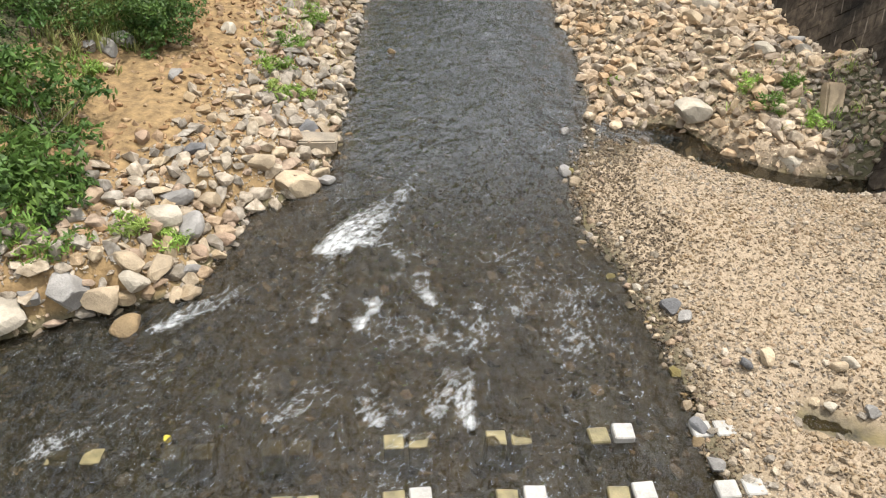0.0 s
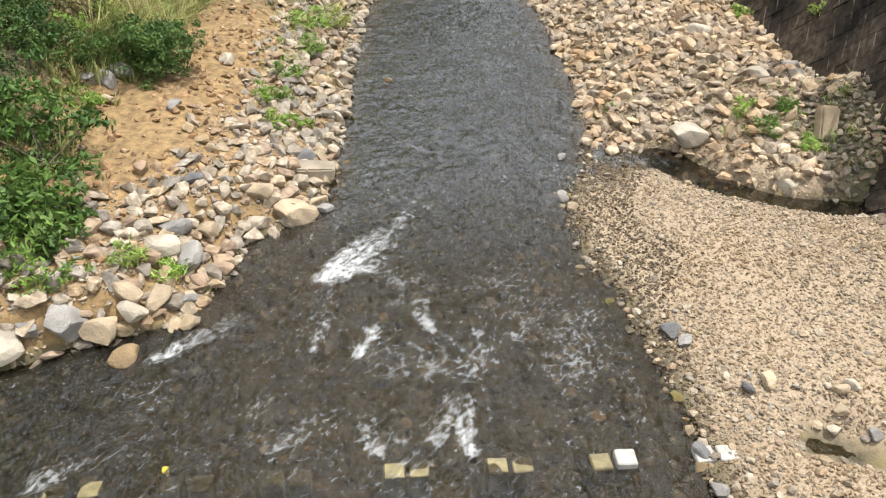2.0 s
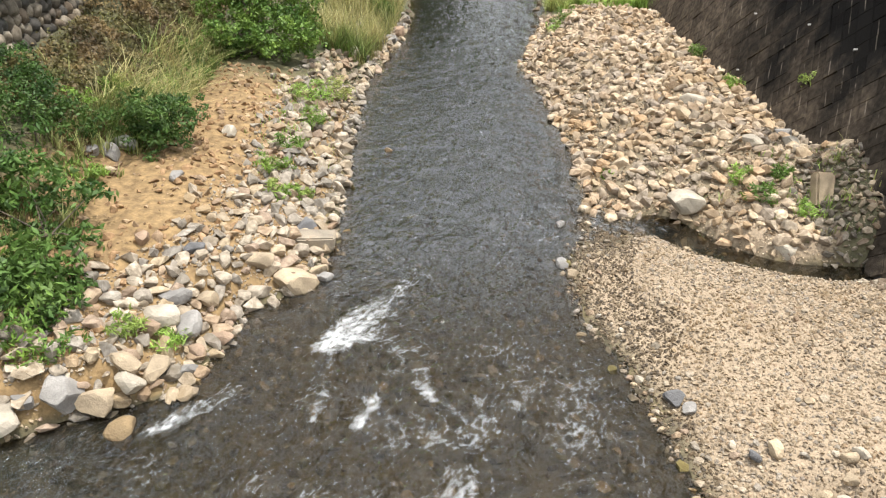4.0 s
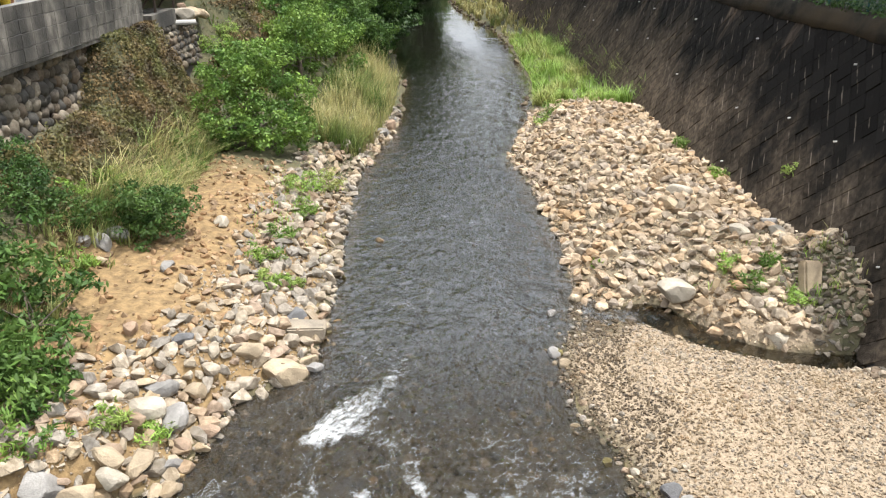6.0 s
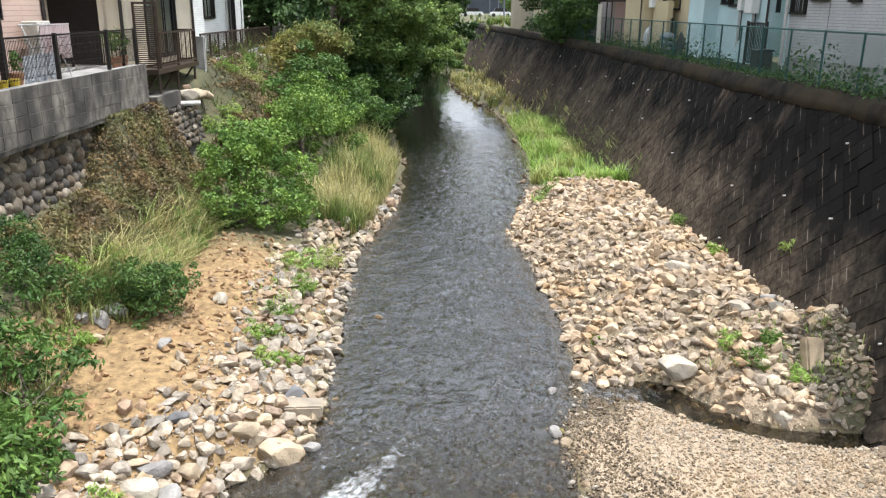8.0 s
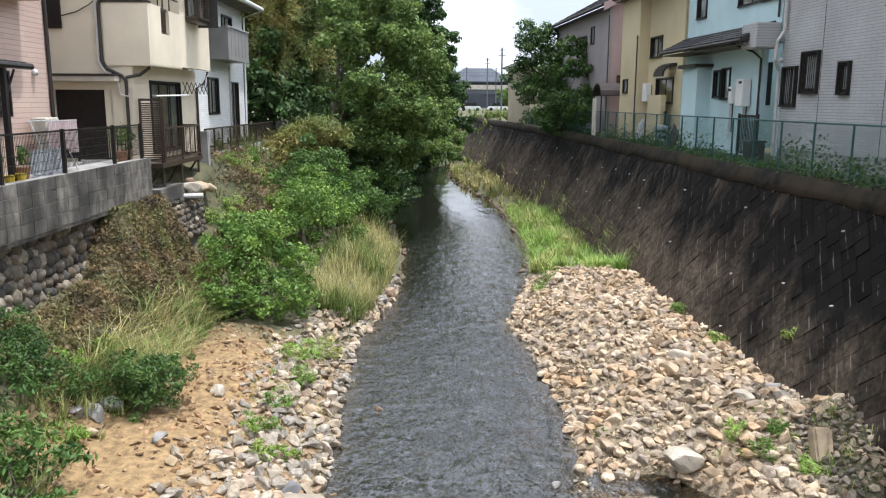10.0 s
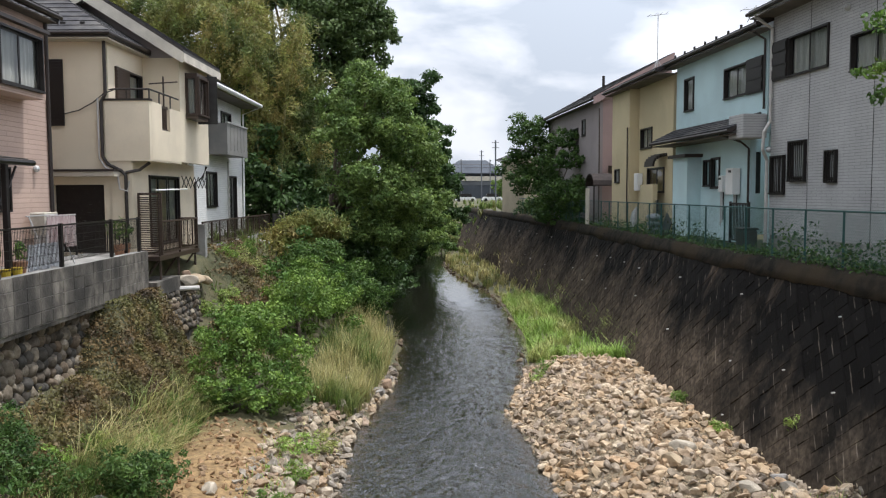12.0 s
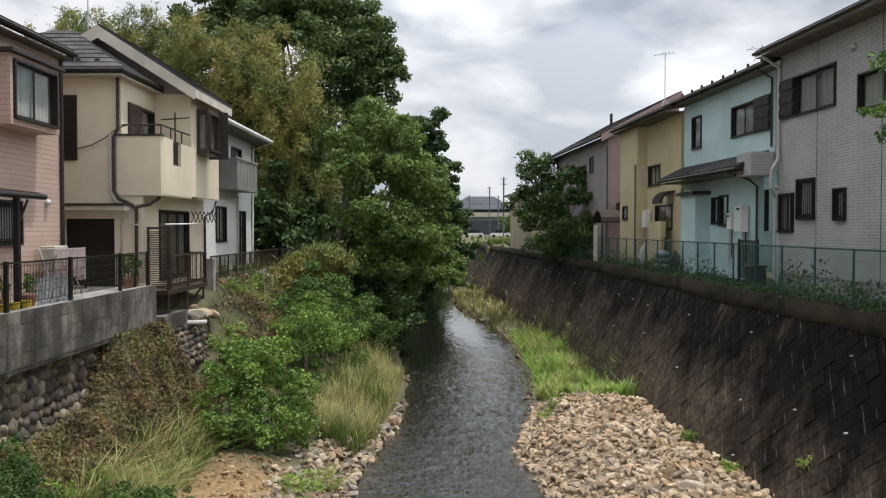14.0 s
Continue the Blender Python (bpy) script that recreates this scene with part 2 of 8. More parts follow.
# ---- the lie of the land: river axis along +y, water at z = 0, bank tops at about 4.4 ----
BANK_L = [(-80, -6.5), (3.0, -6.4), (5.2, -6.0), (6.4, -5.0), (6.9, -3.9), (7.2, -3.1), (8.0, -2.95), (8.9, -2.8), (9.6, -2.1), (10.4, -1.85), (13, -1.93), (15.8, -2.03), (19, -2.2), (22, -1.75), (25, -1.4), (31, -1.45), (40, -2.4), (48, -3.1), (58, -3.6), (70, -3.7), (80, -2.6), (90, -1.0), (100, 1.5), (115, 6)]
BANK_R = [(-80, 2.8), (4.5, 2.72), (5.4, 2.65), (6.7, 2.52), (7.9, 2.3), (9.0, 1.9), (10.1, 1.85), (11.2, 2.2), (12.6, 2.45), (14.6, 2.55), (18.6, 2.3), (21.1, 1.96), (23.5, 2.5), (26, 3.0), (32, 3.6), (41.7, 3.6), (47, 3.35), (51.5, 2.6), (60, 1.2), (66, 0.7), (74, 1.2), (83, 2.1), (90, 3.6), (100, 6.0), (115, 11)]
WALL_TOP = [(-80, 8.6), (14, 8.3), (20, 7.9), (30, 7.75), (40, 7.4), (55, 6.4), (75, 4.6), (86, 3.9), (95, 5.4), (115, 12.5)]
TOP_Z, BATTER = 4.4, 0.45


def along(table, y):
    return np.interp(y, [r[0] for r in table], [r[1] for r in table])


def toe_x(y):
    return along(WALL_TOP, y) - BATTER * TOP_Z


def fbm(x, y, s, seed=0, octaves=3):
    """Smooth cheap value noise, about -1 to 1."""
    out, amp = np.zeros(np.broadcast(x, y).shape), 1.0
    for o in range(octaves):
        k = s * 1.93**o
        u, v = np.asarray(x) * k + 17.3 * seed + 3.1 * o, np.asarray(y) * k + 9.7 * seed + 5.9 * o
        iu, iv = np.floor(u), np.floor(v)
        fu, fv = u - iu, v - iv
        fu, fv = fu * fu * (3 - 2 * fu), fv * fv * (3 - 2 * fv)

        def h(a, b):
            q = np.sin(a * 127.1 + b * 311.7) * 43758.5453
            return 2 * (q - np.floor(q)) - 1

        out += amp * ((h(iu, iv) * (1 - fu) + h(iu + 1, iv) * fu) * (1 - fv) + (h(iu, iv + 1) * (1 - fu) + h(iu + 1, iv + 1) * fu) * fv)
        amp *= 0.5
    return out / 1.6


def near_line(x, y, line):
    """Distance from points to a polyline."""
    best = np.full(np.broadcast(x, y).shape, 1e9)
    for (ax, ay), (bx, by) in zip(line, line[1:]):
        dx, dy = bx - ax, by - ay
        t = np.clip(((x - ax) * dx + (y - ay) * dy) / (dx * dx + dy * dy), 0, 1)
        best = np.minimum(best, np.hypot(x - ax - t * dx, y - ay - t * dy))
    return best


POOL = [(3.5, 11.65), (4.0, 11.05), (4.45, 10.55), (4.95, 10.25), (5.5, 10.12), (6.5, 10.1)]
POOL_SIDE = [(3.75, 5.55), (4.4, 5.3), (5.2, 5.35)]
step = lambda v, a, b: np.clip((v - a) / (b - a), 0, 1) ** 2 * (3 - 2 * np.clip((v - a) / (b - a), 0, 1))


def land(x, y):
    """Height of the ground."""
    x, y = np.asarray(x, float), np.asarray(y, float)
    xl, xr = along(BANK_L, y) + 0.12 * fbm(x, y, 1.1, 1), along(BANK_R, y) + 0.10 * fbm(x, y, 1.1, 2)
    top = along(WALL_TOP, y)
    into = np.minimum(x - xl, xr - x)
    bed = -0.16 * step(into, -0.05, 0.7) - 0.22 * step(into, 0.6, 2.2) + 0.035 * fbm(x, y, 1.8, 3)
    # left bank: rocks, a shelf of soil, then the overgrown slope up to the walls
    dl = xl - x
    left = 0.05 + 0.5 * step(dl, 0, 1.0) + 0.30 * step(dl, 0.9, 2.4) + 1.3 * step(-x, 5.3, 7.4) + 0.06 * fbm(x, y, 1.3, 4) + 0.03 * fbm(x, y, 5.0, 8, 2) * step(dl, 0.6, 1.4)
    far_left = 0.1 + 0.9 * step(dl, 0, 2.0) + 3.2 * step(-x, 3.6, 7.8) + 0.12 * fbm(x, y, 0.7, 5)
    left = left + 1.35 * step(-x, 6.5, 7.5) * step(y, 16.4, 18.2) * (1 - step(y, 20.6, 22.0))
    mix = step(y, 19.5, 26)
    left = left * (1 - mix) + far_left * mix
    left = left - 0.9 * step(-x, 5.6, 6.7) * (1 - step(-x, 7.05, 7.3)) * step(y, 20.6, 21.6) * (1 - step(y, 24.8, 26.2))
    left = np.where(-x > 7.8, 4.35 * step(-x, 7.8, 8.3) + left * (1 - step(-x, 7.8, 8.3)), left)
    # right bank: gravel bar, rubble heap, grass strip, wall
    dr = x - xr
    wade = step(y, 7.0, 8.2) * (1 - step(y, 11.2, 12.2))
    bar = 0.02 + 0.22 * step(dr, 0.45 * wade, 1.2) + 0.12 * step(dr, 1.0, 3.0) + 0.03 * fbm(x, y, 0.9, 6)
    bar = bar + 0.06 * step(dr, 0.02, 0.2) * wade
    pool = near_line(x, y, POOL)
    heap = step(y, 10.9, 12.5) * step(pool, 0.5, 2.8) * (1 - step(y, 23.5, 28.0)) * step(dr, 0.0, 1.5)
    bar = bar + heap * (0.42 + 0.12 * fbm(x, y, 0.8, 7)) * (1 - 0.3 * step(x, 5, 7))
    bar = bar - 0.13 * (1 - step(pool, 0.4, 2.0)) - 0.45 * (1 - step(pool, 0.2, 0.62)) - 0.235 * (1 - step(near_line(x, y, POOL_SIDE), 0.05, 0.5))
    bar = bar + 0.55 * step(x, 5.7, 6.9) * step(y, 10.2, 11.2) * (1 - step(y, 12.4, 13.6))
    slope = (x - (top - BATTER * TOP_Z)) / BATTER - 0.35
    right = np.maximum(bar, np.minimum(slope, TOP_Z - 0.05))
    z = np.where(x < xl, left, np.where(x > xr, right, bed))
    blend = 4.4 * step(y, 104, 125)
    z = np.where(y > 104, np.maximum(z, blend), z)
    return np.where(np.abs(x) > 60, 4.35, z)


def grid_mesh(name, xs, ys, zfun):
    gx, gy = np.meshgrid(xs, ys)
    gz = zfun(gx, gy)
    verts = np.stack([gx.ravel(), gy.ravel(), gz.ravel()], 1)
    nx, ny = len(xs), len(ys)
    i = (np.arange(ny - 1)[:, None] * nx + np.arange(nx - 1)[None]).ravel()
    faces = np.stack([i, i + 1, i + nx + 1, i + nx], 1)
    me = bpy.data.meshes.new(name)
    fill(me, verts, faces)
    me.polygons.foreach_set("use_smooth", np.ones(len(faces), bool))
    return me


def fill(me, verts, faces):
    """Load vertex and face arrays (faces all of one size) into a mesh."""
    faces = np.asarray(faces, np.int32)
    k = faces.shape[1]
    me.vertices.add(len(verts))
    me.vertices.foreach_set("co", np.asarray(verts, np.float32).ravel())
    me.loops.add(faces.size)
    me.loops.foreach_set("vertex_index", faces.ravel())
    me.polygons.add(len(faces))
    me.polygons.foreach_set("loop_start", np.arange(0, faces.size, k, dtype=np.int32))
    me.update(calc_edges=True)
    me.validate()
    me.polygons.foreach_set("use_smooth", np.zeros(len(me.polygons), bool))


def spread(*spans):
    out = []
    for a, b, n in spans:
        out += list(np.linspace(a, b, n, endpoint=False))
    return np.array(out + [spans[-1][1]])


gx = spread((-2500, -60, 8), (-60, -12, 14), (-12, -6, 40), (-6, 8, 150), (8, 13, 25), (13, 60, 12), (60, 2500, 8))
gy = spread((-2500, -80, 6), (-80, 2, 14), (2, 16, 150), (16, 32, 90), (32, 60, 60), (60, 130, 50), (130, 2500, 10))
ground_me = grid_mesh("ground", gx, gy, land)
pos = np.empty(len(ground_me.vertices) * 3, np.float32)
ground_me.vertices.foreach_get("co", pos)
px_, py_, pz_ = pos.reshape(-1, 3).T.astype(float)
xl_, xr_ = along(BANK_L, py_), along(BANK_R, py_)
# ground under the heap is darkened, painting shade into the gaps between stones
heap_gap_shade_ = step(py_, 10.9, 12.4) * step(px_ - xr_, 0.1, 0.6)
soil_ = step(xl_ - px_, -0.1, 0.3) * (1 - step(-px_, 5.6, 6.6)) * (1 - step(py_, 16, 18.5))
# grit also fades to dark earth at the wall foot, painting its shade
grit_ = step(px_ - xr_, -0.1, 0.15) * (1 - step(px_, 8, 8.6)) * (1 - step(py_, 25, 28)) * (1 - 0.45 * heap_gap_shade_) * (1 - 0.9 * step(px_, 5.7, 6.1) * step(py_, 9.2, 10.0) * (1 - step(py_, 12.2, 13.0)))
bed_ = 1 - step(pz_ + 0.03 * fbm(px_, py_, 1.5, 41), -0.01, 0.10)
zone = ground_me.attributes.new("zone", "FLOAT_COLOR", "POINT")
zone.data.foreach_set("color", np.stack([soil_, grit_, bed_, np.ones_like(bed_)], 1).astype(np.float32).ravel())


def ground_material():
    m = bpy.data.materials.new("bank_earth")
    m.use_nodes = True
    n, l = m.node_tree.nodes, m.node_tree.links
    p = n["Principled BSDF"]
    at, sep = n.new("ShaderNodeAttribute"), n.new("ShaderNodeSeparateColor")
    at.attribute_name = "zone"
    l.new(at.outputs["Color"], sep.inputs[0])
    co = n.new("ShaderNodeTexCoord").outputs["Object"]

    def two(a, b, scale, detail=6):
        t, r = n.new("ShaderNodeTexNoise"), n.new("ShaderNodeValToRGB")
        t.inputs["Scale"].default_value, t.inputs["Detail"].default_value, t.inputs["Roughness"].default_value = scale, detail, 0.65
        l.new(co, t.inputs["Vector"]); l.new(t.outputs["Fac"], r.inputs["Fac"])
        r.color_ramp.elements[0].position, r.color_ramp.elements[1].position = 0.36, 0.64
        r.color_ramp.elements[0].color, r.color_ramp.elements[1].color = (*a, 1), (*b, 1)
        return r.outputs["Color"]

    def over(under, upper, fac):
        x = n.new("ShaderNodeMixRGB")
        l.new(under, x.inputs["Color1"]); l.new(upper, x.inputs["Color2"]); l.new(fac, x.inputs["Fac"])
        return x.outputs["Color"]

    col = two((0.045, 0.052, 0.022), (0.10, 0.088, 0.042), 2.5)
    col = over(col, two((0.13, 0.082, 0.036), (0.295, 0.195, 0.088), 7, 9), sep.outputs[0])
    col = over(col, two((0.22, 0.165, 0.11), (0.36, 0.28, 0.19), 34), sep.outputs[1])
    bed = over(two((0.022, 0.019, 0.012), (0.165, 0.135, 0.085), 9), two((0.02, 0.018, 0.01), (0.14, 0.11, 0.045), 2.6), two((0, 0, 0), (1, 1, 1), 1.3))
    col = over(col, bed, sep.outputs[2])
    l.new(col, p.inputs["Base Color"])
    p.inputs["Roughness"].default_value = 0.9
    t, bp = n.new("ShaderNodeTexNoise"), n.new("ShaderNodeBump")
    t.inputs["Scale"].default_value, t.inputs["Detail"].default_value = 18, 8
    l.new(co, t.inputs["Vector"]); l.new(t.outputs["Fac"], bp.inputs["Height"])
    bp.inputs["Strength"].default_value, bp.inputs["Distance"].default_value = 0.7, 0.03
    l.new(bp.outputs[0], p.inputs["Normal"])
    return m


ground_me.materials.append(ground_material())
ground = tagged(new("ground", ground_me), "earth and gravel river banks with orange soil shelf", "ground", kind="structure")


def water_material():
    """Clear shallow water: mirror by Fresnel over a tinted see-through body, rippled at three scales."""
    m = bpy.data.materials.new("shallow_water")
    m.use_nodes = True
    n, l = m.node_tree.nodes, m.node_tree.links
    n.remove(n["Principled BSDF"])
    gl, tr, ms, fr = n.new("ShaderNodeBsdfGlossy"), n.new("ShaderNodeBsdfTransparent"), n.new("ShaderNodeMixShader"), n.new("ShaderNodeFresnel")
    gl.inputs["Roughness"].default_value = 0.035
    gl.inputs["Color"].default_value = (1, 1, 1, 1)
    dp, dr = n.new("ShaderNodeAttribute"), n.new("ShaderNodeMixRGB")
    dp.attribute_name = "deep"
    dr.inputs["Color1"].default_value, dr.inputs["Color2"].default_value = (0.46, 0.42, 0.31, 1), (0.28, 0.31, 0.31, 1)
    l.new(dp.outputs["Fac"], dr.inputs["Fac"]); l.new(dr.outputs["Color"], tr.inputs["Color"])
    # IOR raised by place, so the midstream mirrors a brighter sky
    calm, ior = n.new("ShaderNodeAttribute"), n.new("ShaderNodeMath")
    calm.attribute_name, ior.operation = "mirror_boost", "MULTIPLY_ADD"
    ior.inputs[1].default_value, ior.inputs[2].default_value = 0.36, 1.46
    l.new(calm.outputs["Fac"], ior.inputs[0]); l.new(ior.outputs[0], fr.inputs["IOR"])
    co, mp = n.new("ShaderNodeTexCoord"), n.new("ShaderNodeMapping")
    mp.inputs["Scale"].default_value = (1.0, 0.75, 1.0)
    l.new(co.outputs["Object"], mp.inputs["Vector"])
    last, rough = None, n.new("ShaderNodeAttribute")
    rough.attribute_name = "chop"
    for scale, detail, strength, dist in ((3.0, 2, 1.0, 0.11), (8.0, 2, 1.0, 0.068), (21.0, 2, 1.0, 0.020)):
        t, b = n.new("ShaderNodeTexNoise"), n.new("ShaderNodeBump")
        t.inputs["Scale"].default_value, t.inputs["Detail"].default_value, t.inputs["Distortion"].default_value = scale, detail, 1.0
        b.inputs["Distance"].default_value = dist
        q = n.new("ShaderNodeMath")
        q.operation = "MULTIPLY"
        q.inputs[1].default_value = strength
        l.new(rough.outputs["Fac"], q.inputs[0]); l.new(q.outputs[0], b.inputs["Strength"])
        l.new(mp.outputs[0], t.inputs["Vector"]); l.new(t.outputs["Fac"], b.inputs["Height"])
        if last:
            l.new(last.outputs[0], b.inputs["Normal"])
        last = b
    l.new(last.outputs[0], gl.inputs["Normal"]); l.new(last.outputs[0], fr.inputs["Normal"])
    silt, haze = n.new("ShaderNodeBsdfDiffuse"), n.new("ShaderNodeMixShader")
    silt.inputs["Color"].default_value, haze.inputs["Fac"].default_value = (0.19, 0.185, 0.155, 1), 0.03
    l.new(tr.outputs[0], haze.inputs[1]); l.new(silt.outputs[0], haze.inputs[2]); l.new(last.outputs[0], silt.inputs["Normal"])
    l.new(fr.outputs[0], ms.inputs["Fac"]); l.new(haze.outputs[0], ms.inputs[1]); l.new(gl.outputs[0], ms.inputs[2])
    l.new(ms.outputs[0], n["Material Output"].inputs["Surface"])
    return m


RAPIDS = [(-0.95, 8.35, 0.75), (-0.7, 7.0, 0.6), (-1.25, 7.2, 0.4), (0.25, 7.1, 0.5), (-3.0, 6.75, 0.6), (0.3, 5.55, 0.6), (-1.6, 5.5, 0.6), (-2.6, 5.2, 0.6), (0.7, 7.4, 0.4), (1.0, 6.8, 0.4)]


def ripple(x, y):
    swift = 1 - 0.35 * step(y, 7, 14) - 0.4 * step(y, 22, 45)
    pool = step(x, 2.9, 3.3) * (1 - step(y, 12.0, 13.0))
    rush = sum(np.exp(-((x - a) ** 2 + (0.8 * (y - b)) ** 2) / (r * r)) for a, b, r in RAPIDS)
    w = 0.030 * fbm(x * 1.3, y * 0.8, 1.3, 11, 2) + 0.013 * fbm(x, y * 0.8, 3.6, 12, 2)
    bend = x + 0.5 * fbm(x, y, 0.7, 14, 2)
    calm = (0.35 + 0.65 * step(y, 8, 12)) * (1 - 0.8 * step(y, 26, 44))
    w = w + calm * (0.020 * fbm(bend * 1.0, y * 1.4, 1.7, 15, 2) + 0.032 * fbm(bend * 1.5, y * 1.5, 3.6, 16, 2) * (1 - step(y, 32, 40)))
    return (w * swift + rush * (0.03 + 0.05 * fbm(x, y, 4.0, 13, 2))) * (1 - pool)


wx = spread((-14, -7, 8), (-7, 6, 215), (6, 14, 10))
wy = spread((-80, 3, 10), (3, 13, 200), (13, 34, 330), (34, 60, 130), (60, 120, 60))
water_me = grid_mesh("water", wx, wy, ripple)
wp = np.empty(len(water_me.vertices) * 3, np.float32)
water_me.vertices.foreach_get("co", wp)
qx, qy, _ = wp.reshape(-1, 3).T.astype(float)
chop = water_me.attributes.new("chop", "FLOAT", "POINT")
chop.data.foreach_set("value", ((1.0 - 0.22 * step(qy, 8, 13) - 0.42 * step(qy, 16, 30) - 0.32 * step(qy, 28, 44)) * (1 - 0.9 * step(qx, 2.9, 3.3) * (1 - step(qy, 12, 13)))).astype(np.float32))
# added reflection along the river, strongest just beyond the rapids
flow = water_me.attributes.new("mirror_boost", "FLOAT", "POINT")
flow.data.foreach_set("value", (step(qy, 8.0, 11.5) * (1.35 - 0.35 * step(qy, 15, 24))).astype(np.float32))
deep = water_me.attributes.new("deep", "FLOAT", "POINT")
inner = np.minimum(qx - along(BANK_L, qy), along(BANK_R, qy) - qx)
deep.data.foreach_set("value", (np.maximum(step(qy, 7.5, 12.5), 0.8 * step(-qx, 1.0, 5.0)) * step(inner, 0.1, 0.6)).astype(np.float32))
water_me.materials.append(water_material())
water = tagged(new("water", water_me), "shallow clear rippling river over a stony bed", "river", kind="structure")


# white water: torn patches of foam on the rapids, and sun glints painted as white flecks
def foam_material():
    m = bpy.data.materials.new("foam")
    m.use_nodes = True
    n, l = m.node_tree.nodes, m.node_tree.links
    p = n["Principled BSDF"]
    p.inputs["Base Color"].default_value, p.inputs["Roughness"].default_value = (0.82, 0.84, 0.84, 1), 0.5
    at, t, r, k = n.new("ShaderNodeAttribute"), n.new("ShaderNodeTexNoise"), n.new("ShaderNodeMapRange"), n.new("ShaderNodeMath")
    at.attribute_name = "thick"
    co, mp = n.new("ShaderNodeTexCoord"), n.new("ShaderNodeMapping")
    turn_it = n.new("ShaderNodeMapping")
    turn_it.inputs["Rotation"].default_value = (0, 0, radians(38))
    mp.inputs["Scale"].default_value = (1.0, 0.5, 1.0)
    l.new(co.outputs["Object"], turn_it.inputs["Vector"]); l.new(turn_it.outputs[0], mp.inputs["Vector"]); l.new(mp.outputs[0], t.inputs["Vector"])
    t.inputs["Scale"].default_value, t.inputs["Detail"].default_value, t.inputs["Distortion"].default_value, t.inputs["Roughness"].default_value = 19.0, 8, 0.3, 0.75
    k.operation, k.inputs[1].default_value = "MULTIPLY_ADD", 2.5
    l.new(t.outputs["Fac"], k.inputs[0]); l.new(at.outputs["Fac"], k.inputs[2])
    r.inputs["From Min"].default_value, r.inputs["From Max"].default_value, r.inputs["To Max"].default_value = 1.42, 2.30, 0.9
    bend = n.new("ShaderNodeMath")
    bend.operation, bend.inputs[1].default_value = "POWER", 1.45
    l.new(k.outputs[0], r.inputs["Value"]); l.new(r.outputs[0], bend.inputs[0]); l.new(bend.outputs[0], p.inputs["Alpha"])
    return m


fx, fy = spread((-6.5, 2.6, 150)), spread((3.6, 20, 260))
foam_me = grid_mesh("foam", fx, fy, lambda x, y: ripple(x, y) + 0.012)
fp = np.empty(len(foam_me.vertices) * 3, np.float32)
foam_me.vertices.foreach_get("co", fp)
qx, qy, _ = fp.reshape(-1, 3).T.astype(float)
# each plume: head and tail along the flow, width, thickness
core = [(-1.5, 8.22, -0.8, 9.25, 0.27, 0.72), (-1.3, 8.25, -1.0, 8.65, 0.24, 0.78), (-0.93, 6.7, -0.66, 7.6, 0.15, 0.62), (-1.47, 6.85, -1.43, 7.35, 0.13, 0.55), (-0.12, 7.16, -0.33, 7.6, 0.11, 0.6), (0.14, 6.95, -0.08, 7.1, 0.10, 0.55),
        (0.41, 7.09, 0.35, 7.28, 0.10, 0.55), (0.92, 7.0, 0.9, 7.25, 0.11, 0.5), (-3.2, 6.6, -2.55, 7.15, 0.17, 0.55), (0.27, 5.41, 0.16, 5.96, 0.13, 0.6), (-0.65, 5.38, -0.71, 5.67, 0.13, 0.45),
        (-0.04, 5.45, -0.12, 5.74, 0.13, 0.45), (-0.14, 6.45, -0.07, 7.0, 0.14, 0.42), (-0.65, 9.5, -0.5, 10.2, 0.16, 0.4), (-3.75, 4.85, -3.3, 5.2, 0.2, 0.38), (-1.6, 5.3, -1.2, 5.9, 0.15, 0.3)]
wander = 0.2 * fbm(qx, qy, 4.0, 27, 3)
# thin flecks all over: sun glints painted in white among the foam
thick = 0.10 + 0.30 * fbm(qx * 1.2, qy * 0.8, 1.7, 17) + 0.10 * fbm(qx, qy, 5.0, 18)
thick = np.clip(thick - 0.06, -0.25, 0.28) - 0.07 * step(qy, 8.0, 12.0) - 0.14 * step(qy, 12.0, 20.0) - 0.12 * step(-qx, 0.8, 2.6) - 0.05 * (1 - step(qy, 4.6, 5.6))
for ax, ay, bx, by, wide, much in core:
    dx, dy = bx - ax, by - ay
    f = np.clip(((qx - ax) * dx + (qy - ay) * dy) / (dx * dx + dy * dy), 0, 1)
    off = np.hypot(qx - ax - f * dx, qy - ay - f * dy) + wander * (0.4 + f)
    thick = np.maximum(thick, much * (1 - 0.55 * f) * (1 - step(off, 0.25 * wide, wide * (1 + 0.3 * f))))
thick -= 0.5 * (1 - step(np.minimum(qx - along(BANK_L, qy), along(BANK_R, qy) - qx), 0.05, 0.5))
ta = foam_me.attributes.new("thick", "FLOAT", "POINT")
ta.data.foreach_set("value", thick.astype(np.float32))
foam_me.materials.append(foam_material())
foam = tagged(new("foam", foam_me), "white foam streaks and painted sun glints across the rapids", "foam", kind="stuff")


def box_bm(bm, x0, x1, y0, y1, z0, z1):
    v = [bm.verts.new(c) for c in ((x0, y0, z0), (x1, y0, z0), (x1, y1, z0), (x0, y1, z0), (x0, y0, z1), (x1, y0, z1), (x1, y1, z1), (x0, y1, z1))]
    for f in ((0, 3, 2, 1), (4, 5, 6, 7), (0, 1, 5, 4), (1, 2, 6, 5), (2, 3, 7, 6), (3, 0, 4, 7)):
        bm.faces.new([v[i] for i in f])
    return v


def place_of(ob):
    m = ob.matrix_basis.copy()
    while ob.parent:
        ob = ob.parent
        m = ob.matrix_basis @ m
    return m


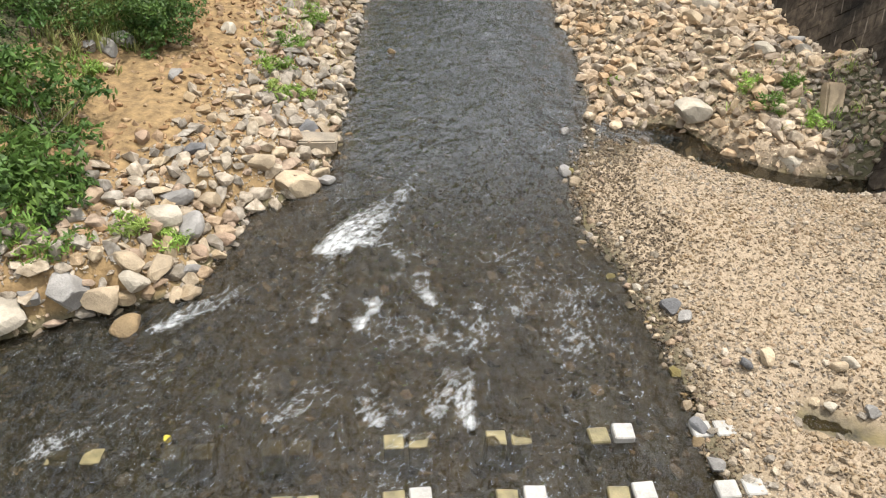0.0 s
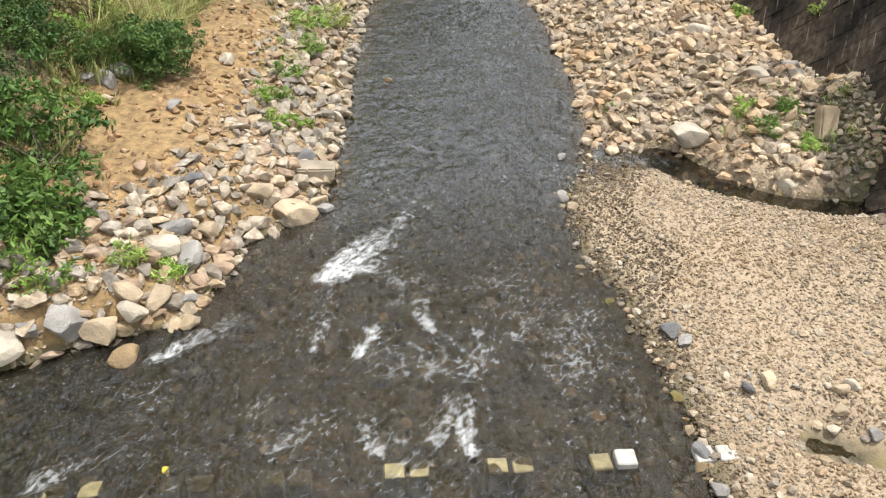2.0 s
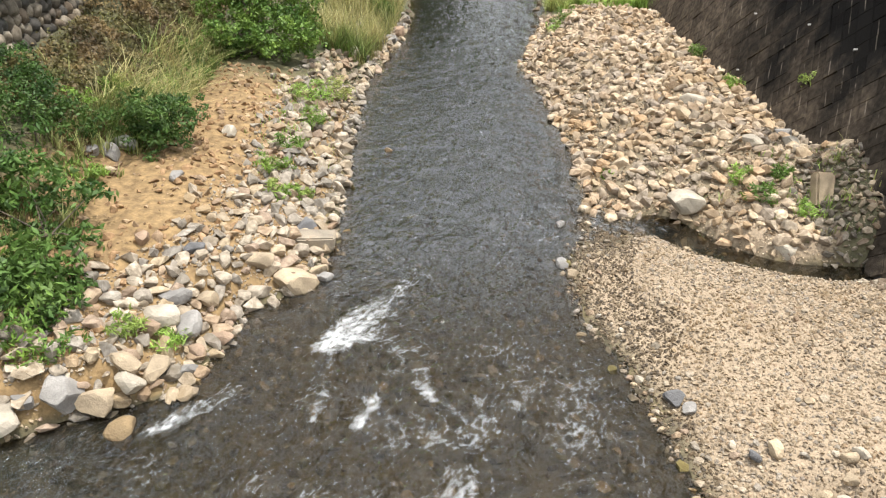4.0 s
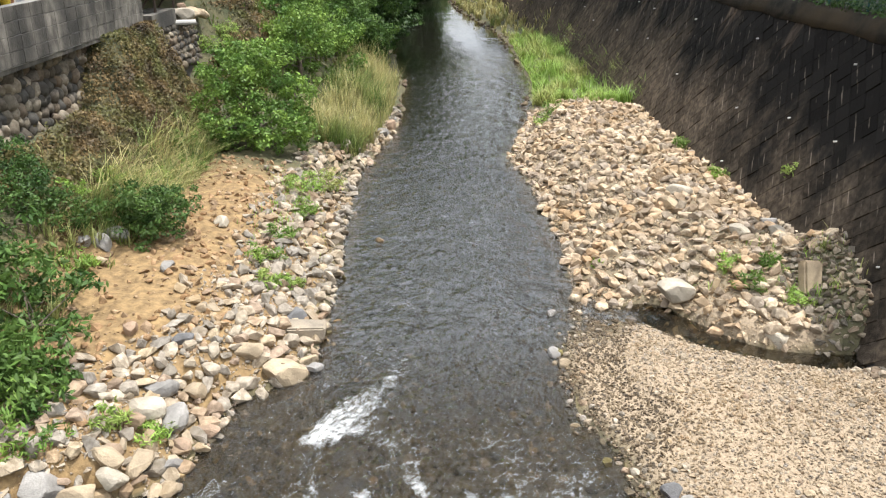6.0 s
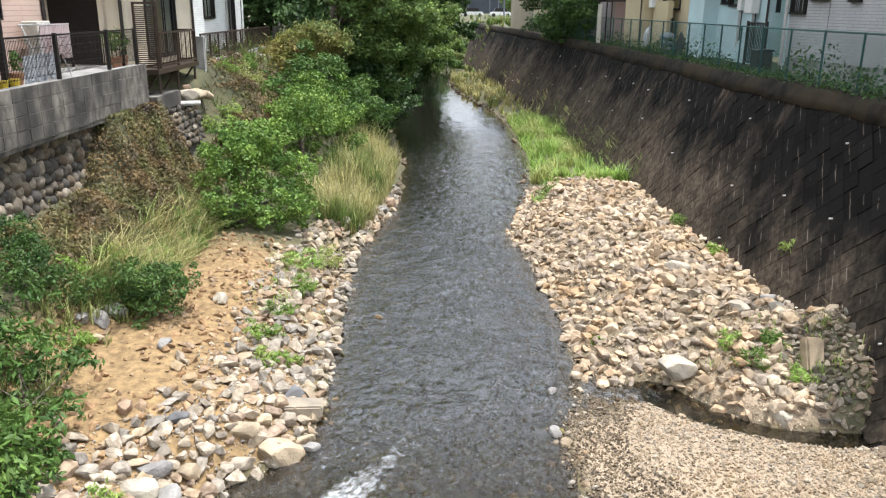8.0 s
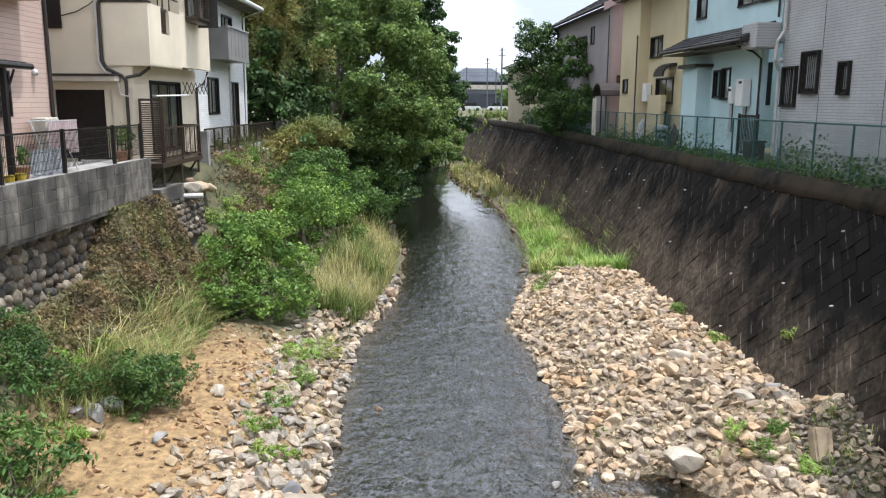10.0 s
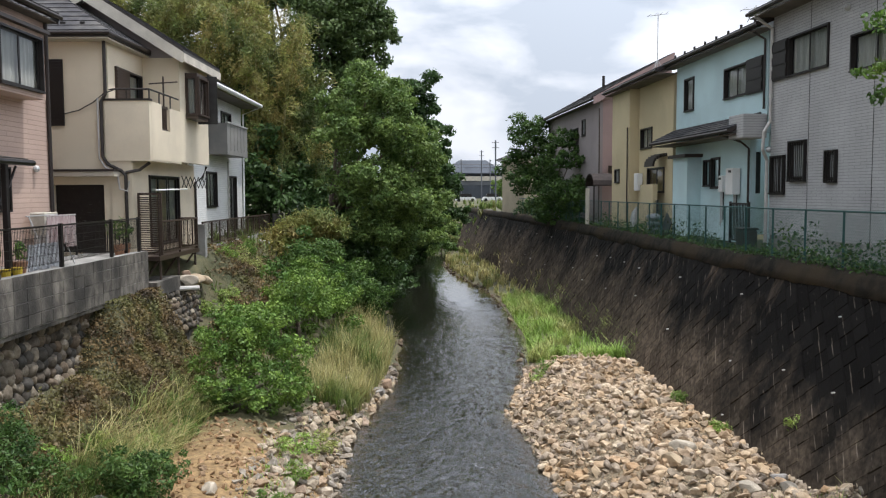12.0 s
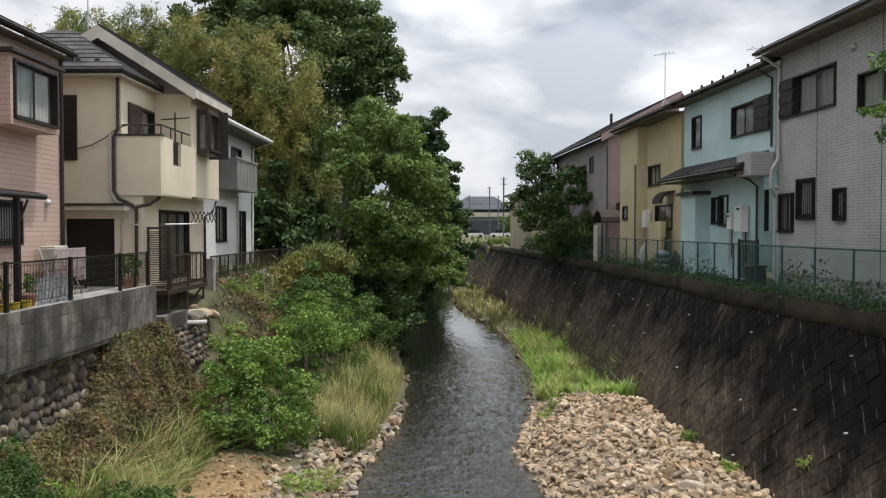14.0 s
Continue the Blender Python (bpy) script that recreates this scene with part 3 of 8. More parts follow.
def part(name, bm, material, parent=None, label=""):
    """Link a bmesh as one mesh object under a thing or a part."""
    me = bpy.data.meshes.new(name)
    if parent:
        bm.transform(place_of(parent).inverted())
    bm.to_mesh(me)
    bm.free()
    me.materials.append(material)
    ob = new(name, me)
    if parent:
        ob.parent = parent
    if label:
        ob["label"] = label
    return ob


def thing(name, label, category, at=(0, 0, 0), rz=0, group="", kind=""):
    ob = new(name)
    ob.empty_display_size = 0.2
    ob.matrix_basis = pose(*at, 0, 0, rz)
    return tagged(ob, label, category, group, kind)


def slab(name, pts, back, material, parent=None, label=""):
    """A strip of wall: pts rows of (bottom, top) corners along it, thickened by the vector back."""
    bm = bmesh.new()
    rows = [[bm.verts.new(p) for p in (lo, hi, Vector(hi) + Vector(back), Vector(lo) + Vector(back))] for lo, hi in pts]
    for a, b in zip(rows, rows[1:]):
        for i in range(4):
            bm.faces.new((a[i], b[i], b[(i + 1) % 4], a[(i + 1) % 4]))
    bm.faces.new(rows[0][::-1]); bm.faces.new(rows[-1])
    bmesh.ops.recalc_face_normals(bm, faces=bm.faces)
    return part(name, bm, material, parent, label)


wall_ys = list(np.arange(-6, 97, 2.0))
wall_right = slab("wall_right", [((float(toe_x(y)) - 0.3, y, -0.6), (float(along(WALL_TOP, y)) + 0.04, y, TOP_Z)) for y in wall_ys], (0.5, 0, 0), M_JOINT)
tagged(wall_right, "steep blackened concrete block retaining wall", "retaining wall", kind="structure")


# ---- stones ----
def rock_shape(seed, sub=1, angular=5, flat=0.6):
    """Vertices and triangles of one weathered stone, about one metre across."""
    rng = np.random.default_rng(seed)
    bm = bmesh.new()
    bmesh.ops.create_icosphere(bm, subdivisions=sub, radius=0.5)
    v = np.array([x.co[:] for x in bm.verts])
    bm.verts.index_update()
    f = np.array([[w.index for w in x.verts] for x in bm.faces])
    bm.free()
    for _ in range(angular):
        n = rng.normal(size=3)
        n /= np.linalg.norm(n)
        d = rng.uniform(0.24, 0.40)
        over = np.maximum(v @ n - d, 0)
        v -= over[:, None] * n * 0.9
    v *= 1 + 0.10 * rng.normal(size=(len(v), 1)) * (0.5 if sub > 1 else 0.8)
    v *= [1.0, rng.uniform(0.65, 0.95), flat * rng.uniform(0.75, 1.15)]
    return v, f


def hull_shape(seed, points=13, flat=0.62, bevel=0.05):
    """A broken, angular stone: the hull of a few scattered points with worn edges."""
    rng = np.random.default_rng(seed)
    bm = bmesh.new()
    d = rng.normal(size=(points, 3))
    d /= np.linalg.norm(d, axis=1, keepdims=True)
    d *= 0.5 * rng.uniform(0.75, 1.1, (points, 1)) * [1.15, rng.uniform(0.55, 0.95), flat * rng.uniform(0.7, 1.2)]
    for q in d:
        bm.verts.new(q)
    bmesh.ops.convex_hull(bm, input=bm.verts[:])
    bmesh.ops.delete(bm, geom=[v for v in bm.verts if not v.link_faces], context="VERTS")
    if bevel:
        bmesh.ops.bevel(bm, geom=bm.edges[:], offset=bevel, segments=1, affect="EDGES")
    bmesh.ops.triangulate(bm, faces=bm.faces[:])
    bm.verts.index_update()
    v, f = np.array([x.co[:] for x in bm.verts]), np.array([[w.index for w in x.verts] for x in bm.faces])
    bm.free()
    return v + rng.normal(size=v.shape) * 0.008, f


def boulder_shape(seed, flat=0.72):
    """A larger stone: broken planes, worn edges and a pitted, lumpy skin."""
    rng = np.random.default_rng(seed)
    bm = bmesh.new()
    bmesh.ops.create_icosphere(bm, subdivisions=3, radius=0.5)
    bm.verts.index_update()
    v, f = np.array([x.co[:] for x in bm.verts]), np.array([[w.index for w in x.verts] for x in bm.faces])
    bm.free()
    for _ in range(11):
        n = rng.normal(size=3)
        n /= np.linalg.norm(n)
        v -= np.maximum(v @ n - rng.uniform(0.25, 0.40), 0)[:, None] * n * 0.92
    skin = fbm(v[:, 0] + v[:, 2] * 0.7, v[:, 1] - v[:, 2] * 0.6, 3.2, seed % 7 + 50, 4)
    return v * (1 + 0.09 * skin)[:, None] * [1.12, rng.uniform(0.7, 0.95), flat * rng.uniform(0.85, 1.15)], f


ROCKS = [rock_shape(i, 2, 9, 0.7) for i in range(4)] + [hull_shape(i, 13, 0.68, 0.02) for i in range(9)]
BOULDERS = [boulder_shape(i + 400) for i in range(9)]
RUBBLE = [hull_shape(40 + i, 13, 0.66, 0.0) for i in range(17)] + [rock_shape(60 + i, 1, 5) for i in range(4)]
BROKEN = [hull_shape(70 + i, 12, 0.62, 0.016) for i in range(12)] + [rock_shape(90 + i, 2, 9, 0.66) for i in range(2)]
PEBBLES = [rock_shape(80 + i, 1, 2, 0.55) for i in range(6)]


def low_pebble(seed):
    rng = np.random.default_rng(seed)
    v = np.array([(1, 0, 0), (0.3, 0.8, 0), (-0.8, 0.6, 0), (-0.9, -0.4, 0), (0.2, -0.85, 0), (0.1, 0, 0.6), (-0.3, 0.1, -0.4)]) * 0.5
    v += rng.normal(size=v.shape) * 0.07
    f = [(i, (i + 1) % 5, 5) for i in range(5)] + [((i + 1) % 5, i, 6) for i in range(5)]
    return v, np.array(f)


GRIT = [low_pebble(i) for i in range(8)]


def turn3(rng, tilt=0.5):
    return np.array(Euler((rng.normal() * tilt, rng.normal() * tilt, rng.uniform(0, 6.28))).to_matrix())


def joined_stones(name, rows, shapes, material, parent=None, label="", kind="stuff", seed=1, smooth=False):
    """Many stones in one mesh. rows of x, y, z, size."""
    rng = np.random.default_rng(seed)
    vs, fs, base = [], [], 0
    for x, y, z, s in rows:
        v, f = shapes[rng.integers(len(shapes))]
        vs.append(v @ (turn3(rng).T * s) + (x, y, z))
        fs.append(f + base)
        base += len(v)
    me = bpy.data.meshes.new(name)
    fill(me, np.concatenate(vs), np.concatenate(fs))
    if smooth:
        me.polygons.foreach_set("use_smooth", np.ones(len(me.polygons), bool))
    me.materials.append(material)
    ob = new(name, me)
    ob.parent = parent
    return tagged(ob, label, kind=kind)


def shape_meshes(shapes, name, material, smooth=False):
    out = []
    for v, f in shapes:
        me = bpy.data.meshes.new(name)
        fill(me, v, f)
        if smooth:
            me.polygons.foreach_set("use_smooth", np.ones(len(f), bool))
        me.materials.append(material)
        out.append(me)
    return out


ROCK_ME = shape_meshes(ROCKS, "stone", M_STONE_ONE)
RUBBLE_ME = shape_meshes(BROKEN, "stone", M_STONE_ONE)


def single_stones(rows, meshes, parent, seed=2, name="stone"):
    """Stones that can be told apart, each an object of its own on a shared mesh."""
    rng = np.random.default_rng(seed)
    for x, y, z, s in rows:
        ob = new(name, meshes[rng.integers(len(meshes))])
        ob.parent = parent
        ob.matrix_basis = Matrix.Translation((x, y, z)) @ Matrix(turn3(rng, 0.35).tolist()).to_4x4() @ Matrix.Scale(s, 4)


def scatter(rng, n, area, sizes, keep, gap=0.42, skew=2.2):
    """Points x, y, size in the box area, largest first, that do not crowd one another; keep(x, y) gives their chance."""
    cell, cells, out = max(sizes) * 1.0, {}, []
    s = np.sort(rng.uniform(0, 1, n) ** skew * (sizes[1] - sizes[0]) + sizes[0])[::-1]
    x, y = rng.uniform(area[0], area[1], n), rng.uniform(area[2], area[3], n)
    ok = rng.uniform(0, 1, n) < keep(x, y)
    for a, b, c in zip(x[ok], y[ok], s[ok]):
        i, j = int(a // cell), int(b // cell)
        near = [p for di in (-1, 0, 1) for dj in (-1, 0, 1) for p in cells.get((i + di, j + dj), ())]
        if all((a - p[0]) ** 2 + (b - p[1]) ** 2 > (gap * (c + p[2])) ** 2 for p in near):
            cells.setdefault((i, j), []).append((a, b, c))
            out.append((a, b, c))
    return np.array(out)


def on_land(p, sink=0.12):
    z = land(p[:, 0], p[:, 1])
    return np.stack([p[:, 0], p[:, 1], z + p[:, 2] * (0.27 - sink), p[:, 2]], 1)


# ---- leaves and blades ----
def leaves_mesh(name, centers, normals, sizes, rng, slim=0.5, material=None):
    """One folded leaf a point: four corners, lying across the normal."""
    n = len(centers)
    t = rng.normal(size=(n, 3))
    t -= (t * normals).sum(1, keepdims=True) * normals
    t /= np.linalg.norm(t, axis=1, keepdims=True) + 1e-9
    b = np.cross(normals, t)
    s = np.asarray(sizes)[:, None]
    v = np.stack([centers - t * s * 0.5, centers + b * s * slim * 0.5 - normals * s * 0.08, centers + t * s * 0.5 - normals * s * 0.12, centers - b * s * slim * 0.5 - normals * s * 0.08], 1).reshape(-1, 3)
    me = bpy.data.meshes.new(name)
    fill(me, v, np.arange(4 * n).reshape(-1, 4))
    if material:
        me.materials.append(material)
    return me


def clump_points(rng, clumps, count, droop=0.0):
    """Points and normals on the uneven shells of clumps (x, y, z, radius, flatness)."""
    c = []
    for x, y, z, r, flat in clumps:
        c.append((x, y, z, r * 0.6, flat))
        for _ in range(16):
            d = rng.normal(size=3)
            d /= np.linalg.norm(d)
            k = r * rng.uniform(0.5, 1.18)
            c.append((x + d[0] * k, y + d[1] * k, z + d[2] * k * flat, r * rng.uniform(0.17, 0.36), 0.7))
    c = np.array(c)
    w = c[:, 3] ** 2
    k = rng.choice(len(c), count, p=w / w.sum())
    d = rng.normal(size=(count, 3))
    d /= np.linalg.norm(d, axis=1, keepdims=True)
    r = rng.uniform(0.35, 1, count) ** 0.5
    lump = 1 + 0.28 * np.sin(d[:, 0] * 7 + k) * np.sin(d[:, 1] * 6 + 2 * k) + 0.15 * np.sin(d[:, 2] * 13 + k)
    p = c[k, :3] + d * (r * lump * c[k, 3])[:, None] * np.stack([np.ones(count), np.ones(count), c[k, 4]], 1)
    p[:, 2] -= droop * rng.uniform(0, 1, count) * c[k, 3]
    nrm = d * 0.65 + rng.normal(size=(count, 3)) * 0.7 + (0, 0, 0.4)
    return p, nrm / np.linalg.norm(nrm, axis=1, keepdims=True)


def tube_bm(bm, pts, radii, sides=6):
    """A tapered tube along points."""
    rings, up = [], Vector((0, 0, 1))
    for i, p in enumerate(pts):
        d = (Vector(pts[min(i + 1, len(pts) - 1)]) - Vector(pts[max(i - 1, 0)])).normalized()
        a = d.cross(up if abs(d.z) < 0.9 else Vector((1, 0, 0))).normalized()
        b = d.cross(a)
        rings.append([bm.verts.new(Vector(p) + radii[i] * (math.cos(6.2832 * k / sides) * a + math.sin(6.2832 * k / sides) * b)) for k in range(sides)])
    for r, q in zip(rings, rings[1:]):
        for k in range(sides):
            bm.faces.new((r[k], r[(k + 1) % sides], q[(k + 1) % sides], q[k]))
    bm.faces.new(rings[0][::-1]); bm.faces.new(rings[-1])


def mesh_part(name, me, parent, label=""):
    me.transform(place_of(parent).inverted())
    ob = new(name, me)
    ob.parent = parent
    return tagged(ob, label)


def plant(name, label, category, base, clumps, leaf, count, material, bark, seed, slim=0.5, trunk=0.05, droop=0.0, group=""):
    """A bush or tree: tapered trunk, limbs to the clumps, and a crown of single leaves."""
    rng = np.random.default_rng(seed)
    ob = thing(name, label, category, base, group=group)
    bm = bmesh.new()
    mid = Vector(np.mean([c[:3] for c in clumps], 0))
    b = Vector(base)
    fork = b.lerp(mid, 0.45)
    fork.x, fork.y = b.x * 0.8 + fork.x * 0.2, b.y * 0.8 + fork.y * 0.2
    tube_bm(bm, [b - Vector((0, 0, 0.1)), b.lerp(fork, 0.5) + Vector((trunk * 0.6, -trunk * 0.4, 0)), fork], [trunk * 1.25, trunk, trunk * 0.8], 8)
    part("trunk", bm, bark, ob)
    for c in clumps:
        bm = bmesh.new()
        e = Vector(c[:3])
        s = b.lerp(fork, rng.uniform(0.55, 1.0))
        w = s.lerp(e, 0.5) + Vector(rng.normal(size=3) * 0.12 * c[3])
        tube_bm(bm, [s, w, e], [trunk * 0.5, trunk * 0.3, trunk * 0.1], 5)
        part("limb", bm, bark, ob)
    p, nrm = clump_points(rng, clumps, count, droop)
    me = leaves_mesh("crown", p, nrm, leaf * rng.uniform(0.6, 1.3, count), rng, slim, material)
    mesh_part("crown", me, ob)
    return ob


def blades_mesh(name, roots, heights, rng, lean=0.35, width=0.012, material=None, wind=(0, 0)):
    """Bent tapering grass blades, two quads each."""
    n = len(roots)
    a = rng.uniform(0, 6.283, n)
    out = np.stack([np.cos(a), np.sin(a), np.zeros(n)], 1)
    bend = out * (heights * rng.uniform(0.2, 1.2, n) * lean)[:, None] + np.array([wind[0], wind[1], 0]) * heights[:, None]
    side = np.stack([-np.sin(a), np.cos(a), np.zeros(n)], 1) * (width * rng.uniform(0.6, 1.4, n))[:, None]
    up = np.zeros((n, 3))
    up[:, 2] = heights
    m, t = roots + up * 0.55 + bend * 0.35, roots + up * rng.uniform(0.75, 1, n)[:, None] + bend
    v = np.stack([roots - side, roots + side, m + side * 0.8, m - side * 0.8, t + side * 0.15, t - side * 0.15], 1).reshape(-1, 3)
    i = np.arange(n)[:, None] * 6
    f = np.concatenate([i + [0, 1, 2, 3], i + [3, 2, 4, 5]])
    me = bpy.data.meshes.new(name)
    fill(me, v, f)
    if material:
        me.materials.append(material)
    return me


def green(name, a, b, **k):
    return mat(name, a, b, rough=0.55, scale=1.5, bump=0, per_piece=0.9, island=True, thin=0.28, spec=0.3, **k)


M_BARK = mat("bark", (0.16, 0.125, 0.09), (0.08, 0.065, 0.05), scale=12, bump=0.6, stretch=(1, 1, 0.3))
M_LEAF = green("leaf_mid", (0.105, 0.175, 0.036), (0.045, 0.10, 0.022))
M_LEAF_BUSH = green("leaf_dense_bush", (0.085, 0.145, 0.032), (0.035, 0.08, 0.018))
M_LEAF_DARK = green("leaf_dark", (0.066, 0.12, 0.032), (0.036, 0.075, 0.021))
M_LEAF_TALL = green("leaf_tall_tree", (0.115, 0.165, 0.05), (0.065, 0.11, 0.033))
M_LEAF_BRIGHT = green("leaf_bright", (0.185, 0.28, 0.05), (0.075, 0.15, 0.03))
M_LEAF_TREE = green("leaf_tree", (0.175, 0.245, 0.058), (0.085, 0.148, 0.038))
M_BAMBOO = green("leaf_bamboo", (0.215, 0.245, 0.055), (0.26, 0.20, 0.062), c=(0.10, 0.145, 0.036), coarse=0.4)
M_HAY = green("grass_hay", (0.42, 0.40, 0.17), (0.27, 0.31, 0.105), c=(0.22, 0.27, 0.085), coarse=1.2, stain=(0.48, 0.62))
M_FRESH = green("grass_fresh", (0.27, 0.40, 0.08), (0.18, 0.29, 0.055), c=(0.32, 0.33, 0.11), coarse=0.7)
M_DRY = green("dead_leaf", (0.215, 0.150, 0.066), (0.062, 0.043, 0.021), c=(0.115, 0.115, 0.038), coarse=1.3)
M_GRASS = green("grass_green", (0.155, 0.22, 0.05), (0.095, 0.145, 0.035), c=(0.22, 0.22, 0.08), coarse=0.8)
M_VERGE = green("verge_weed_dry", (0.10, 0.125, 0.04), (0.105, 0.075, 0.04), c=(0.05, 0.075, 0.022), coarse=0.9)
M_STRAW = green("grass_straw", (0.48, 0.42, 0.20), (0.33, 0.31, 0.12), c=(0.20, 0.24, 0.07), coarse=0.9, stain=(0.50, 0.66))


# ---- left bank: tumbled rocks along the water ----
rng = np.random.default_rng(5)


def left_band(x, y):
    d = along(BANK_L, y) - x
    wide = np.interp(y, [6, 8, 12, 16, 20, 26], [2.2, 1.7, 1.35, 1.3, 0.9, 0.5])
    return np.where((d > -0.12) & (y > 6.2), 1 - step(d + 0.25 * fbm(x, y, 1.1, 29), wide * 0.7, wide * 1.45), 0)


rock_bank = thing("rock_bank", "tumbled grey and tan river rocks along the bank edge", "rocks", (-2.6, 10, 0.2))
p = scatter(rng, 42000, (-6.2, -1.0, 6.2, 26), (0.04, 0.36), left_band, 0.25, 5.2)
rows = on_land(p)
rows[:, :3] -= (-2.6, 10, 0.2)
order = np.argsort(-rows[:, 3] * np.interp(rows[:, 1], [-4, 15], [1, 0.4]))
single_stones(rows[order[:300]], ROCK_ME, rock_bank, 3)
joined_stones("scree", rows[order[300:]], RUBBLE, M_STONE, rock_bank, "many small grey and tan stones", seed=4)

# soil shelf: scattered stones and clods half sunk in it
p = scatter(rng, 16000, (-6.3, -2.9, 6.8, 18), (0.012, 0.22), lambda x, y: np.where(along(BANK_L, y) - x > 0.9, 0.9 * np.clip(0.6 + fbm(x, y, 1.1, 25), 0.1, 1), 0), 0.32, 7.0)
M_CLOD = stone_mat("soil_stone", [(0.31, 0.20, 0.11), (0.36, 0.245, 0.145), (0.24, 0.155, 0.085), (0.40, 0.30, 0.195), (0.28, 0.20, 0.13), (0.33, 0.215, 0.12)])
joined_stones("soil_stones", on_land(p, 0.22), RUBBLE, M_CLOD, label="tan stones half sunk in orange soil", seed=6)["category"] = "stones"

# ---- right bank: heap of rubble ----


def heap_zone(x, y):
    d = x - along(BANK_R, y)
    pool = near_line(x, y, POOL)
    start = np.interp(x, [2, 3, 4, 5.2, 7], [12.3, 11.9, 11.2, 10.55, 10.4])
    return np.where((d > -0.1) & (x < toe_x(y) + 0.75) & (y > start) & (pool > 0.2) & ((x < 5.85) | (y > 12.3)) & (y < 27.5 - 0.5 * np.abs(x - 5)), 1.0, 0)


rubble_heap = thing("rubble_heap", "heap of broken tan and grey stones against the wall", "rubble", (4.5, 17, 0.5))
p = scatter(rng, 60000, (1.7, 7.4, 10.2, 28), (0.035, 0.36), heap_zone, 0.24, 11.0)
rows = on_land(p)
rows[:, :3] -= (4.5, 17, 0.5)
order = np.argsort(-rows[:, 3] * np.interp(rows[:, 1], [-6, 10], [1, 0.5]))
single_stones(rows[order[:300]], shape_meshes(BROKEN, "stone", M_RUBBLE_ONE), rubble_heap, 5)
joined_stones("scree", rows[order[300:]], RUBBLE, M_RUBBLE, rubble_heap, "many broken tan stones", seed=7)

p = scatter(rng, 16000, (1.7, 7.4, 10.2, 27), (0.02, 0.07), heap_zone, 0.3)
joined_stones("heap_grit", on_land(p, -0.2), GRIT, M_PEBBLE, label="coarse tan grit between the rubble", seed=14)["category"] = "grit"
p = scatter(rng, 16000, (-6.2, -1.0, 6.2, 24), (0.015, 0.06), left_band, 0.25)
joined_stones("bank_grit", on_land(p, -0.2), GRIT, M_PEBBLE, label="coarse tan grit between the rocks", seed=15)["category"] = "grit"

# ---- gravel bar ----


def bar_zone(x, y):
    d = x - along(BANK_R, y)
    pool = np.minimum(near_line(x, y, POOL), near_line(x, y, POOL_SIDE) + 0.12)
    end = np.interp(x, [2, 3, 4, 5.2, 7], [12.6, 12.2, 11.2, 10.4, 10.2])
    return np.where((d > -0.15) & (x < 7.2) & (y < end) & (pool > 0.3), 1.0, 0)


def gravel_zone(x, y):
    """Pebbles thin out over a sandy swath along the middle of the bar."""
    sand = np.exp(-((near_line(x, y, [(3.4, 11.0), (3.5, 9.0), (4.2, 7.0), (4.6, 4.0)]) / 0.75) ** 2)) * np.clip(0.75 + 0.9 * fbm(x, y, 0.8, 44), 0, 1)
    return bar_zone(x, y) * (1 - 0.35 * sand)


p = scatter(rng, 120000, (1.6, 7.2, 3.2, 12.6), (0.010, 0.066), gravel_zone, 0.22, 3.2)
damp = near_line(p[:, 0], p[:, 1], [(2.0, 10.6), (2.2, 11.4), (2.6, 11.9), (3.3, 11.6), (3.35, 11.45), (3.9, 10.75), (4.5, 10.1), (5.0, 9.95), (6.5, 9.9)]) + 0.25 * fbm(p[:, 0], p[:, 1], 1.7, 23) < 0.22
edge_wet = p[:, 0] - along(BANK_R, p[:, 1]) < 0.14 + 0.78 * step(p[:, 1], 7.2, 8.6) + 0.24 * fbm(p[:, 0], p[:, 1], 1.3, 24)
wet = damp | edge_wet
joined_stones("wet_gravel", on_land(p[wet], 0.1), GRIT, M_WET, label="dark wet gravel beside the water", seed=18)["category"] = "gravel"
gravel = joined_stones("gravel", on_land(p[~wet], 0.1), GRIT, M_PEBBLE, label="tan river gravel of small rounded pebbles", seed=8)
gravel["category"] = "gravel"
edge_zone = lambda x, y: bar_zone(x, y) * (1 - 0.75 * step(y, 7.3, 8.3) * (x - along(BANK_R, y) < 0.8)) * np.clip(0.07 + 0.9 * (1 - step(x - along(BANK_R, y), 0.1, 0.7)) + 0.5 * (1 - step(y, 4.6, 7.0)), 0, 1) * (0.55 + 0.45 * (fbm(x, y, 0.9, 21) > 0))
p = scatter(rng, 9000, (1.6, 6.8, 3.2, 12.4), (0.045, 0.16), edge_zone, 0.4, 2.6)
joined_stones("gravel_cobbles", on_land(p), PEBBLES, M_STONE, label="scattered grey and tan cobbles on gravel", seed=9)["category"] = "cobbles"

# dark stones banked against the wall foot, the shade there put into their tones
M_TOE_SHADED = stone_mat("shaded_toe_stone", [(0.22, 0.19, 0.15), (0.14, 0.125, 0.105), (0.28, 0.245, 0.20), (0.20, 0.155, 0.115), (0.34, 0.295, 0.235)])
p = scatter(rng, 14000, (5.5, 7.3, 9.3, 12.6), (0.03, 0.19), lambda x, y: np.where((near_line(x, y, POOL) > 0.15) & (x > 5.75 + 0.25 * fbm(x, y, 1.6, 46)) & (x < toe_x(y) + 0.62), 1.0, 0), 0.3, 4.0)
joined_stones("toe_rubble", on_land(p, 0.05), RUBBLE, M_TOE_SHADED, label="dark grey stones with painted shade banked against the wall foot", seed=19)["category"] = "stones"

